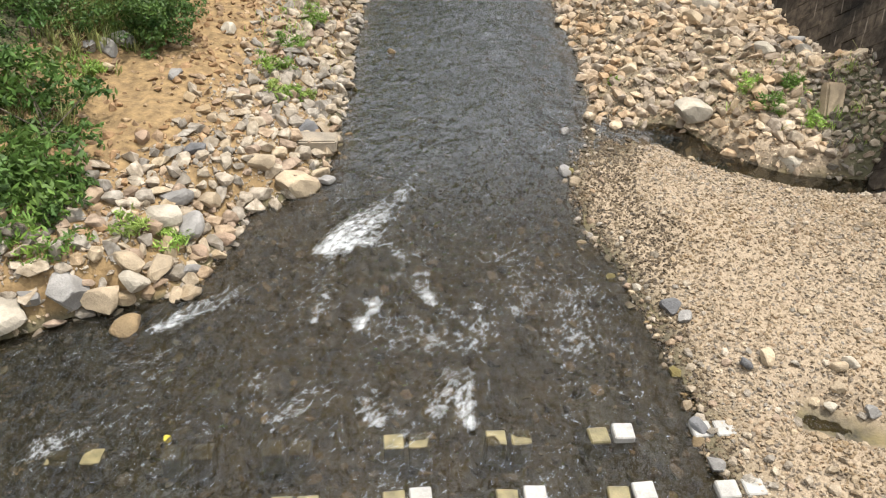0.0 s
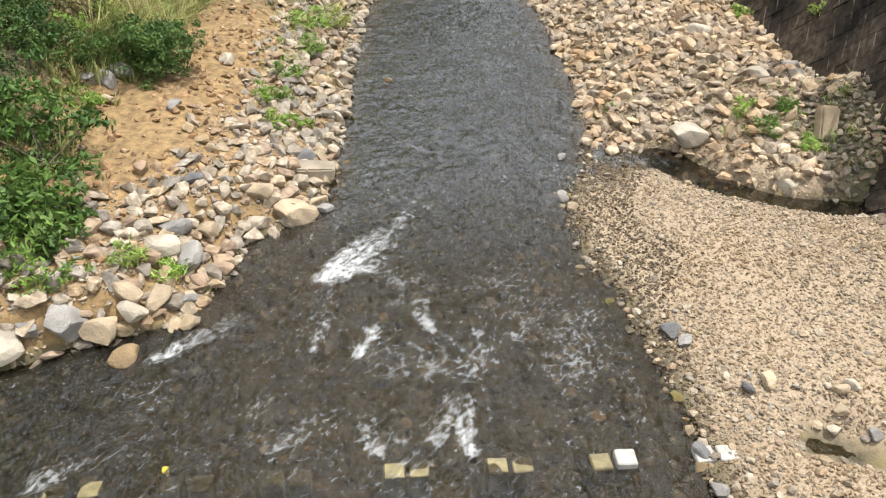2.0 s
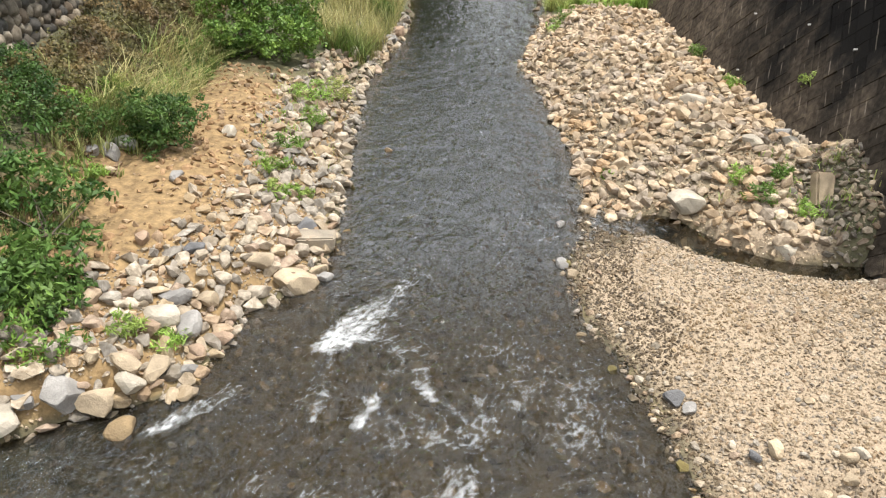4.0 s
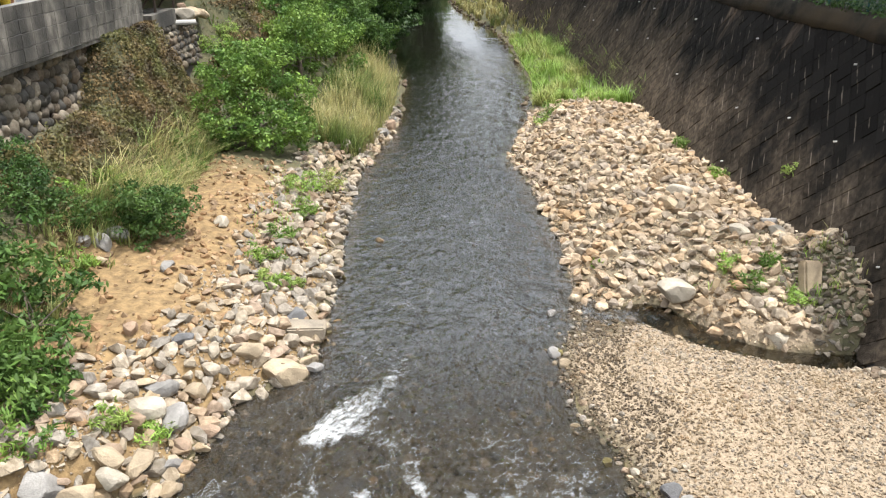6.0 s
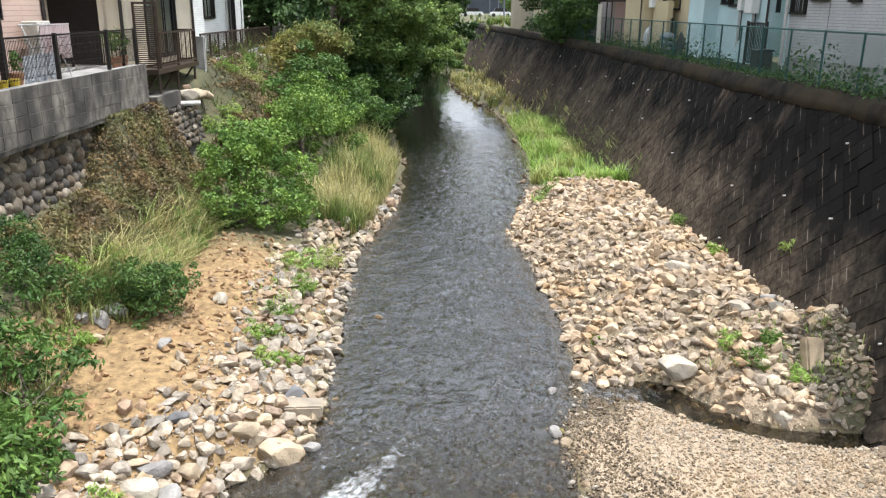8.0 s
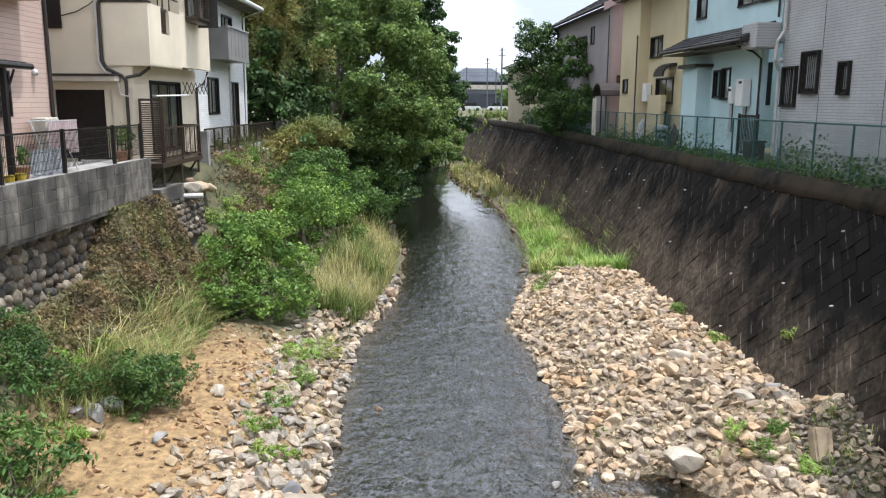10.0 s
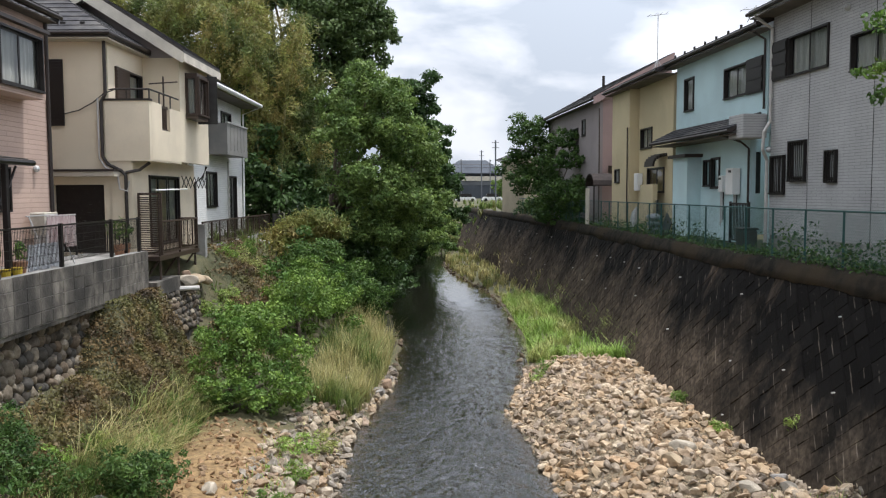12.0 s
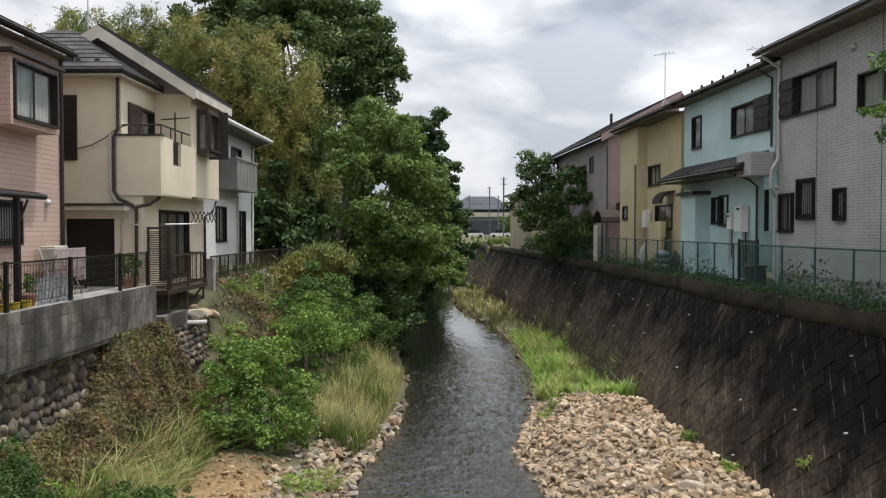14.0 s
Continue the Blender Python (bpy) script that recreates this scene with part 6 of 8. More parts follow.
def window(f, u0, u1, z0, z1, parent, sashes=2, curtain=True, frame_mat=None, depth=0.05, back=-0.35, frost=False, label="dark framed sliding window", bar=0.045):
    """A window in its opening: proud frame, sashes, panes, curtain and a dark sheet for the unlit inside."""
    fm = frame_mat or M_FRAME
    e = 0.04
    w = fpart("window", f, [(u0 - e, u1 + e, -0.1, depth, z1 - 0.01, z1 + e), (u0 - e, u1 + e, -0.1, depth + 0.02, z0 - e, z0 + 0.01), (u0 - e, u0 + 0.01, -0.1, depth, z0 + 0.01, z1 - 0.01), (u1 - 0.01, u1 + e, -0.1, depth, z0 + 0.01, z1 - 0.01)], fm, parent, label)
    step_u = (u1 - u0) / sashes
    for i in range(sashes):
        a, b = u0 + i * step_u, u0 + (i + 1) * step_u
        k = -0.02 - 0.03 * (i % 2)
        fpart("sash", f, [(a, a + bar, k - 0.02, k, z0, z1), (b - bar, b, k - 0.02, k, z0, z1), (a + bar, b - bar, k - 0.02, k, z0, z0 + bar), (a + bar, b - bar, k - 0.02, k, z1 - bar, z1)], fm, w)
        bm = bmesh.new()
        bm.faces.new([bm.verts.new(f.at(u, k - 0.01, z)) for u, z in ((a + bar, z0 + bar), (b - bar, z0 + bar), (b - bar, z1 - bar), (a + bar, z1 - bar))])
        bm.faces.ensure_lookup_table()
        bm.normal_update()
        if bm.faces[0].normal.dot(f.n) < 0:
            bmesh.ops.reverse_faces(bm, faces=bm.faces[:])
        pane = part("pane", bm, M_FROST if frost else M_GLASS, w, "frosted glass" if frost else "")
        pane.visible_shadow = False
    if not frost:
        # flat dark sheet standing in for the shade indoors
        fpart("room_shade", f, [(u0 - 0.3, u1 + 0.3, back - 0.9, back - 0.88, z0 - 0.2, z1 + 0.2)], M_ROOM_SHADE_AND_FENCE, w)
        if curtain:
            bm = bmesh.new()
            n = max(8, int((u1 - u0) / 0.04))
            for i in range(n):
                a, b = u0 + (u1 - u0) * i / n, u0 + (u1 - u0) * (i + 1) / n
                if curtain == "half" and 0.35 < (a - u0) / (u1 - u0) < 0.7:
                    continue
                na, nb = -0.12 + 0.02 * math.sin(i * 1.7), -0.12 + 0.02 * math.sin((i + 1) * 1.7)
                bm.faces.new([bm.verts.new(f.at(*c)) for c in ((a, na, z0), (b, nb, z0), (b, nb, z1), (a, na, z1))])
            part("curtain", bm, M_CURTAIN, w, "pale drawn curtain")
    return w


def shutter(f, u0, u1, z0, z1, parent, material=None, slats=14, depth=0.1, label="dark storm shutter case"):
    """A shutter case or louvred leaf, with horizontal slats on its face."""
    case = fpart("shutter", f, [(u0, u1, 0.0, depth * 0.8, z0, z1)], material or M_FRAME, parent, label)
    h = (z1 - z0) / slats
    for i in range(slats):
        fpart("slat", f, [(u0 + 0.02, u1 - 0.02, depth * 0.8 + 0.001, depth, z0 + i * h + h * 0.15, z0 + (i + 1) * h - h * 0.2)], material or M_FRAME, case)
    return case


def grille(f, u0, u1, z0, z1, parent, out=0.22, bars=9):
    """A projecting security grille: frame, uprights and a scrolled lattice of bars."""
    t = 0.015
    g = fpart("grille", f, [(u0, u1, out - t, out, z0, z0 + 0.04), (u0, u1, out - t, out, z1 - 0.04, z1), (u0, u0 + 0.04, 0, out, z0 + 0.001, z1 - 0.001), (u1 - 0.04, u1, 0, out, z0 + 0.001, z1 - 0.001), (u0, u1, 0, out - t, z0, z0 + t), (u0, u1, 0, out - t, z1 - t, z1)], M_FRAME, parent, "dark security grille")
    for i in range(bars):
        u = u0 + 0.05 + (u1 - u0 - 0.1) * i / (bars - 1)
        fpart("bar", f, [(u - 0.008, u + 0.008, out - t - 0.006, out - 0.004, z0 + 0.04, z1 - 0.04)], M_FRAME, g)
    return g


def downpipe(pts, parent, material=None, r=0.04, name="downpipe", label=""):
    bm = bmesh.new()
    tube_bm(bm, pts, [r] * len(pts), 8)
    return part(name, bm, material or M_PIPE, parent, label)


def slab_poly(name, pts, thick, material, parent, label=""):
    """A flat sheet of given corners with thickness downwards."""
    bm = bmesh.new()
    a = [bm.verts.new(p) for p in pts]
    b = [bm.verts.new(Vector(p) - Vector((0, 0, thick))) for p in pts]
    bm.faces.new(a); bm.faces.new(b[::-1])
    for i in range(len(a)):
        bm.faces.new((a[i], b[i], b[(i + 1) % len(a)], a[(i + 1) % len(a)]))
    bmesh.ops.recalc_face_normals(bm, faces=bm.faces)
    return part(name, bm, material, parent, label)


def slates(name, e0, e1, r1, r0, courses, parent, label=""):
    """Slate courses between an eave e0-e1 and a ridge r0-r1, each lapping the one below."""
    e0, e1, r0, r1 = map(Vector, (e0, e1, r0, r1))
    nrm = (e1 - e0).cross(r0 - e0).normalized()
    if nrm.z < 0:
        nrm.negate()
    for i in range(courses):
        s, t = i / courses, min(1.0, (i + 1.15) / courses)
        a, b, c, d = e0.lerp(r0, s), e1.lerp(r1, s), e1.lerp(r1, t), e0.lerp(r0, t)
        lo, hi = [a + nrm * 0.035, b + nrm * 0.035, c + nrm * 0.012, d + nrm * 0.012], [a - nrm * 0.01, b - nrm * 0.01, c - nrm * 0.01, d - nrm * 0.01]
        if (c - d).length < 0.02:
            continue
        bm = bmesh.new()
        u, v = [bm.verts.new(p) for p in lo], [bm.verts.new(p) for p in hi]
        bm.faces.new(u); bm.faces.new(v[::-1])
        for k in range(4):
            bm.faces.new((u[k], v[k], v[(k + 1) % 4], u[(k + 1) % 4]))
        bmesh.ops.recalc_face_normals(bm, faces=bm.faces)
        part(name, bm, M_ROOF, parent, label)


def eave_roof(f, u0, u1, over, z, rise, run, parent, thick=0.14, fascia=None, gutter=True, ends=0.3, courses=12):
    """One slope: eave standing out from a facade, fascia, soffit and gutter."""
    a, b = f.at(u0 - ends, over, z), f.at(u1 + ends, over, z)
    c, d = f.at(u1 + ends, -run, z + rise), f.at(u0 - ends, -run, z + rise)
    r = slab_poly("roof", [a, b, c, d], thick, fascia or M_GUTTER, parent, "dark slate roof with deep eaves")
    slates("slate_course", a + Vector((0, 0, 0.01)), b + Vector((0, 0, 0.01)), c + Vector((0, 0, 0.01)), d + Vector((0, 0, 0.01)), courses, r)
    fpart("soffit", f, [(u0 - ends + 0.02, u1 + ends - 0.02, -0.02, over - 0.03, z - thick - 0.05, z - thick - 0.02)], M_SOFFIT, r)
    if gutter:
        downpipe([f.at(u0 - ends, over + 0.05, z - 0.06), f.at(u1 + ends, over + 0.05, z - 0.06)], r, M_GUTTER, 0.055, "gutter")
    return r


def gable_end(f, u, run, z, rise, material, parent, over=0.0, board=None):
    """Triangle of wall under a roof slope at one end of a facade, and the board along its edge."""
    bm = bmesh.new()
    a = [f.at(u, -0.02, z - 0.2), f.at(u, -0.02, z - 0.12), f.at(u, -run, z + rise - 0.2), f.at(u, -run, z - 0.2)]
    va, vb = [bm.verts.new(p) for p in a], [bm.verts.new(p + f.u * 0.15) for p in a]
    bm.faces.new(va); bm.faces.new(vb[::-1])
    for i in range(4):
        bm.faces.new((va[i], vb[i], vb[(i + 1) % 4], va[(i + 1) % 4]))
    bmesh.ops.recalc_face_normals(bm, faces=bm.faces)
    wall = part("gable", bm, material, parent)
    if board:
        bm = bmesh.new()
        a = [f.at(u - 0.32, over, z + 0.0), f.at(u - 0.32, -run, z + rise + 0.0), f.at(u - 0.32, -run, z + rise - 0.42), f.at(u - 0.32, over, z - 0.36)]
        va, vb = [bm.verts.new(p) for p in a], [bm.verts.new(p - f.u * 0.05) for p in a]
        bm.faces.new(va); bm.faces.new(vb[::-1])
        for i in range(4):
            bm.faces.new((va[i], vb[i], vb[(i + 1) % 4], va[(i + 1) % 4]))
        bmesh.ops.recalc_face_normals(bm, faces=bm.faces)
        part("bargeboard", bm, board, parent, "dusky pink bargeboard")
    return wall


def railing(f, u0, u1, z0, z1, parent, material, gap=0.11, posts=1.2, n=0.0, r=0.012):
    """Post and bar railing; every post and bar is a piece."""
    fpart("top_rail", f, [(u0, u1, n - 0.025, n + 0.025, z1 - 0.05, z1)], material, parent)
    fpart("bottom_rail", f, [(u0, u1, n - 0.02, n + 0.02, z0 + 0.06, z0 + 0.1)], material, parent)
    k = max(1, round((u1 - u0) / posts))
    for i in range(k + 1):
        u = u0 + 0.03 + (u1 - u0 - 0.06) * i / k
        fpart("post", f, [(u - 0.025, u + 0.025, n - 0.024, n + 0.024, z0, z1 - 0.05)], material, parent)
    k = int((u1 - u0) / gap)
    bm = bmesh.new()
    fbox(bm, f, -r, r, n - r * 0.5, n + r * 0.5, z0 + 0.1, z1 - 0.05)
    bar = part("bar", bm, material, parent)
    for i in range(1, k):
        b = new("bar", bar.data)
        b.parent = parent
        b.location = f.u * (u0 + (u1 - u0) * i / k)
    bar.location = f.u * (u0 + 0.5 * (u1 - u0) / k)


# ---- right bank houses, facades along one line that closes in on the river ----
RX = lambda y: 11.3 - 0.07 * y


def right_face(y0, y1, off=0.0):
    return Face((RX(y0) - off, y0), (RX(y1) - off, y1), (-1, 0))


def plain_body(f, depth, z0, z1, material, parent, ends=(True, True), name="wall"):
    """Side and back walls that close a house behind its facade."""
    b = [(0, f.len, -depth, -depth + 0.16, z0, z1)]
    if ends[0]:
        b.append((0, 0.16, -depth + 0.16, -0.16, z0, z1))
    if ends[1]:
        b.append((f.len - 0.16, f.len, -depth + 0.16, -0.16, z0, z1))
    for x in b:
        fpart(name, f, [x], material, parent)


# grey house
house = thing("house", "two storey house in pale grey tile siding", "house", (13, 17, 4.4), group="houses on the right bank")
f = right_face(11.5, 22.95)
U = f.of_y
wins = [(U(20.1), U(22.0), 9.15, 10.17), (U(17.3), U(19.07), 8.84, 9.66), (U(22.1), U(22.98) - 0.1, 5.95, 6.97), (U(21.05), U(21.78), 6.35, 7.28), (U(19.6), U(20.0), 6.3, 6.95)]
facade("wall", f, 0, f.len, 4.75, 11.0, wins, M_GREY, house, "pale grey tile siding")
fpart("foundation", f, [(0.02, f.len - 0.02, -0.2, -0.02, 4.2, 4.75)], M_CONCRETE, house, "bare concrete")
plain_body(f, 7.5, 4.3, 11.0, M_GREY, house)
window(f, *wins[0], house, 2, True)
shutter(f, U(22.04), U(22.9), 9.12, 10.2, house, slats=3)
window(f, *wins[1], house, 2, True)
window(f, *wins[2], house, 2, False, frost=True)
grille(f, U(22.1), U(22.85), 5.9, 7.0, house, 0.08, 8)
window(f, *wins[3], house, 1, False, frost=True)
grille(f, U(20.98), U(21.85), 6.25, 7.36, house, 0.09, 9)
window(f, *wins[4], house, 1, False, frost=True)
grille(f, U(19.55), U(20.05), 6.2, 7.02, house, 0.09, 6)
eave_roof(f, 0, f.len, 0.6, 11.12, 1.7, 4.0, house, fascia=M_SILVER)
for u in (U(20.93), U(18.18)):
    fpart("joint", f, [(u - 0.008, u + 0.008, 0.001, 0.006, 4.75, 11.0)], M_FRAME, house)
downpipe([f.at(f.len - 0.1, 0.6, 10.95), f.at(f.len - 0.1, 0.08, 10.6), f.at(f.len - 0.1, 0.08, 8.0), f.at(f.len - 0.18, 0.3, 7.7), f.at(f.len - 0.12, 0.3, 7.2), f.at(f.len + 0.05, 0.08, 6.9), f.at(f.len + 0.05, 0.08, 4.5)], house, M_PIPE, 0.05)
for y, z in ((19.3, 10.4), (23.0, 7.2)):
    bm = bmesh.new()
    bmesh.ops.create_uvsphere(bm, u_segments=10, v_segments=6, radius=0.09)
    bmesh.ops.transform(bm, matrix=Matrix.Translation(f.at(U(y), 0.02, z)), verts=bm.verts)
    part("vent_hood", bm, M_SILVER, house)

# blue house
house = thing("house", "two storey house in pale blue stucco with porch roof", "house", (13, 26.7, 4.4), group="houses on the right bank")
f = right_face(23.2, 30.3)
U = f.of_y
wins = [(U(28.64), U(29.43), 8.95, 10.07), (U(24.45), U(26.05), 9.0, 9.92), (U(27.1), U(27.6), 6.2, 7.05), (U(26.35), U(26.95), 6.13, 7.1)]
facade("wall", f, U(24.15), f.len, 4.4, 7.7, wins[2:], M_BLUE, house, "pale blue stucco")
facade("wall", f, 0, f.len, 7.701, 10.75, wins[:2], M_BLUE, house, "pale blue stucco")
plain_body(f, 7, 4.3, 10.75, M_BLUE, house)
# the recess takes its shade from the greyish colour
fpart("door_recess", f, [(U(23.2), U(24.15), -0.9, -0.8, 4.4, 7.7)], M_MAUVE_AND_SHADE, house, "shaded grey green recess")
window(f, *wins[0], house, 1, True)
window(f, *wins[1], house, 2, True)
shutter(f, U(23.4), U(24.42), 8.93, 9.98, house, slats=3)
for w in wins[2:]:
    window(f, *w, house, 1, False)
eave_roof(f, 0, f.len, 0.45, 10.82, 1.6, 3.8, house)
gable_end(f, 0.0, 3.8, 10.82, 1.6, M_BLUE, house)
for u in np.arange(0.4, f.len, 0.9):
    fpart("snow_guard", f, [(u - 0.03, u + 0.03, 0.2, 0.26, 10.93, 11.06)], M_GUTTER, house)
# porch roof
eave_roof(f, U(23.6), U(30.3), 0.95, 7.85, 0.47, 0.0, house, 0.12, ends=0.05, courses=5)
downpipe([f.at(U(24.4), 0.9, 7.75), f.at(U(24.2), 0.3, 7.5), f.at(U(24.18), 0.06, 7.3), f.at(U(24.18), 0.06, 4.5)], house, M_GUTTER, 0.035)
downpipe([f.at(0.25, 0.45, 10.7), f.at(0.1, 0.06, 10.4), f.at(0.1, 0.06, 8.4)], house, M_GUTTER, 0.035)
fpart("parapet_box", f, [(U(23.15), U(24.1), 0.02, 0.75, 7.55, 8.25)], M_GREY, house, "boxed end in grey siding", 0.02)
bay = fpart("bay", f, [(U(27.9), U(29.25), 0.002, 0.5, 4.4, 7.2)], M_BLUE, house, "projecting stucco bay")
fpart("bay_roof", f, [(U(27.75), U(29.4), 0.0, 0.65, 7.203, 7.32)], M_GUTTER, bay)
for a, b, z0, z1, d in ((24.75, 25.25, 5.9, 6.73, 0.26), (25.72, 26.0, 5.98, 6.52, 0.16)):
    h = fpart("water_heater", f, [(U(a), U(b), 0.04, 0.04 + d, z0, z1)], M_WHITEPAINT, house, "white gas water heater on the wall", 0.015)
    fpart("flue", f, [(U(a) + 0.1, U(a) + 0.25, 0.041 + d, 0.07 + d, z1 - 0.14, z1 - 0.07)], M_FRAME, h)
    for k in range(3):
        fpart("pipe", f, [(U(a) + 0.05 + 0.1 * k, U(a) + 0.075 + 0.1 * k, 0.1, 0.13, z0 - 0.9 - 0.1 * k, z0)], M_PIPE if k else M_FRAME, h)

# yellow house
house = thing("house", "two storey house in pale yellow stucco", "house", (13, 34, 4.4), group="houses on the right bank")
f = right_face(30.6, 34.6)
U = f.of_y
wins = [(U(32.95), U(34.3), 7.85, 8.65), (U(31.5), U(33.4), 6.0, 6.95)]
facade("wall", f, 0, f.len, 4.4, 10.5, wins, M_YELLOW, house)
plain_body(f, 7, 4.3, 10.5, M_YELLOW, house)
window(f, *wins[0], house, 2, True)
window(f, *wins[1], house, 2, False, label="dark framed bay window")
fpart("planter_wall", f, [(U(31.4), U(32.9), 0.3, 0.5, 4.4, 6.3)], M_YELLOW, house)
eave_roof(f, 0, f.len, 0.75, 10.65, 1.7, 3.8, house)
gable_end(f, 0.0, 3.8, 10.65, 1.7, M_YELLOW, house)
g = right_face(34.62, 37.15, 0.42)
facade("wall", g, 0, g.len, 4.4, 10.45, [(g.of_y(36.0), g.of_y(36.6), 6.45, 7.0)], M_YELLOW, house)
window(g, g.of_y(36.0), g.of_y(36.6), 6.45, 7.0, house, 1, False, frost=True)
fpart("side_wall", g, [(0.001, 0.16, -0.6, -0.161, 4.4, 10.45)], M_YELLOW, house)
eave_roof(g, 0.31, g.len, 0.35, 10.62, 1.5, 3.6, house)
fpart("water_heater", f, [(U(33.95), U(34.4), 0.04, 0.28, 6.05, 6.8)], M_WHITEPAINT, house, "white gas water heater on the wall", 0.015)
downpipe([g.at(0.1, 0.06, 8.8), g.at(0.1, 0.06, 4.5)], house, M_BROWN, 0.03)
awning = None
for i in range(7):
    bm = bmesh.new()
    a = math.pi / 2 * i / 6
    fbox(bm, f, U(31.2), U(32.2), 0.02 + 0.55 * math.sin(a) - 0.06, 0.04 + 0.55 * math.sin(a), 7.0 + 0.4 * math.cos(a), 7.12 + 0.4 * math.cos(a))
    if awning:
        part("panel", bm, M_GUTTER, awning)
    else:
        awning = part("awning", bm, M_GUTTER, house, "small curved dark brown awning")

# pink house
house = thing("house", "two storey house in dusky pink stucco", "house", (12, 43, 4.4), group="houses on the right bank")
f = right_face(39.2, 51, 0.45)
U = f.of_y
wins = [(U(43.4), U(44.7), 8.6, 9.45), (U(41.9), U(42.5), 9.0, 9.8), (U(43.5), U(44.9), 5.2, 6.3)]
facade("wall", f, 0, f.len, 4.4, 10.45, wins, M_MAUVE_AND_SHADE, house, "greyish mauve stucco")
plain_body(f, 7, 4.3, 10.45, M_PINK, house)
window(f, *wins[0], house, 2, False)
window(f, *wins[1], house, 1, False, frost=True)
window(f, *wins[2], house, 2, False)
eave_roof(f, 0, f.len, 0.4, 10.62, 2.15, 3.6, house)
gable_end(f, 0.0, 3.6, 10.62, 2.15, M_PINK, house, 0.4, M_PINK)
downpipe([f.at(5.0, -1.6, 11.2), f.at(5.0, -1.6, 12.4)], house, M_GUTTER, 0.08, "flue")
downpipe([f.at(-0.02, 0.02, 10.1), f.at(-0.02, 0.02, 4.5)], house, M_BROWN, 0.03)
fpart("meter_box", f, [(-0.05, 0.0, -0.9, -0.45, 6.9, 7.3)], M_BROWN, house)
# arched shed roof beside it
shed = thing("garden_shed", "small lean-to shelter with dark arched roof", "shed", (8.1, 38.6, 4.4))
bm = bmesh.new()
arch = [(38.6 - 1.02 * math.cos(math.pi * i / 8), 6.3 + 0.55 * math.sin(math.pi * i / 8)) for i in range(9)]
rings = [[bm.verts.new(c) for c in ((7.5, y, z), (8.5, y, z), (8.5, y, z + 0.06), (7.5, y, z + 0.06))] for y, z in arch]
for a, b in zip(rings, rings[1:]):
    for k in range(4):
        bm.faces.new((a[k], b[k], b[(k + 1) % 4], a[(k + 1) % 4]))
bm.faces.new(rings[0][::-1]); bm.faces.new(rings[-1])
bmesh.ops.recalc_face_normals(bm, faces=bm.faces)
part("roof", bm, mat("smoked_roof_sheet", (0.045, 0.036, 0.034), (0.03, 0.025, 0.024), rough=0.75, bump=0, spec=0.15), shed, "dark arched roof sheet")
for x, y in ((7.55, 37.7), (7.55, 39.5), (8.45, 37.7), (8.45, 39.5)):
    bm = bmesh.new()
    box_bm(bm, x - 0.03, x + 0.03, y - 0.03, y + 0.03, 4.3, 6.3)
    part("post", bm, M_FRAME, shed)
bm = bmesh.new()
box_bm(bm, 7.5, 7.54, 38.7, 39.55, 4.4, 6.2)
part("side_panel", bm, M_FASCIA, shed, "pale side panel")

# far cream house and low sheds
M_FARWALL = stucco("aged_cream_render", (0.46, 0.39, 0.28))
house = thing("house", "small distant cream house with dark roof", "house", (8.5, 63, 4.4), group="houses on the right bank")
f = Face((6.6, 59), (5.6, 66), (-1, 0))
facade("wall", f, 0, f.len, 4.4, 8.6, [(1.5, 2.6, 6.6, 7.5)], M_FARWALL, house)
plain_body(f, 6, 4.3, 8.6, M_FARWALL, house)
window(f, 1.5, 2.6, 6.6, 7.5, house, 2, False)
eave_roof(f, 0, f.len, 0.4, 8.75, 1.3, 3.2, house, courses=6)


def aerial(x, y, z, h, arms=4):
    a = thing("roof_aerial", "thin television aerial on a roof tripod", "aerial", (x, y, z))
    downpipe([(x, y, z), (x, y, z + h)], a, M_SILVER, 0.02, "mast")
    for dx, dy in ((0.25, 0), (-0.2, 0.2), (-0.2, -0.2)):
        downpipe([(x + dx, y + dy, z), (x, y, z + 0.5)], a, M_SILVER, 0.015, "stay")
    downpipe([(x - 0.5, y, z + h - 0.15), (x + 0.5, y + 0.2, z + h)], a, M_SILVER, 0.015, "boom")
    for i in range(arms):
        k = -0.4 + 0.8 * i / (arms - 1)
        downpipe([(x + k, y - 0.3, z + h - 0.06 + k * 0.15), (x + k, y + 0.3, z + h - 0.06 + k * 0.15)], a, M_SILVER, 0.008, "element")


aerial(10.3, 37.0, 11.6, 2.6)
aerial(10.6, 26.5, 11.6, 0.5, 2)

# ---- chain link fence along the wall top ----
M_FENCE = mat("green_fence_steel", (0.022, 0.085, 0.078), (0.016, 0.062, 0.058), rough=0.5, bump=0, scale=5)
fence_f = Face((along(WALL_TOP, 12) + 0.3, 12), (along(WALL_TOP, 12) + 0.3, 13), (-1, 0))
M_MESH = mat("green_wire_mesh", (0.026, 0.095, 0.088), rough=0.5, bump=0)
SPAN = 1.48


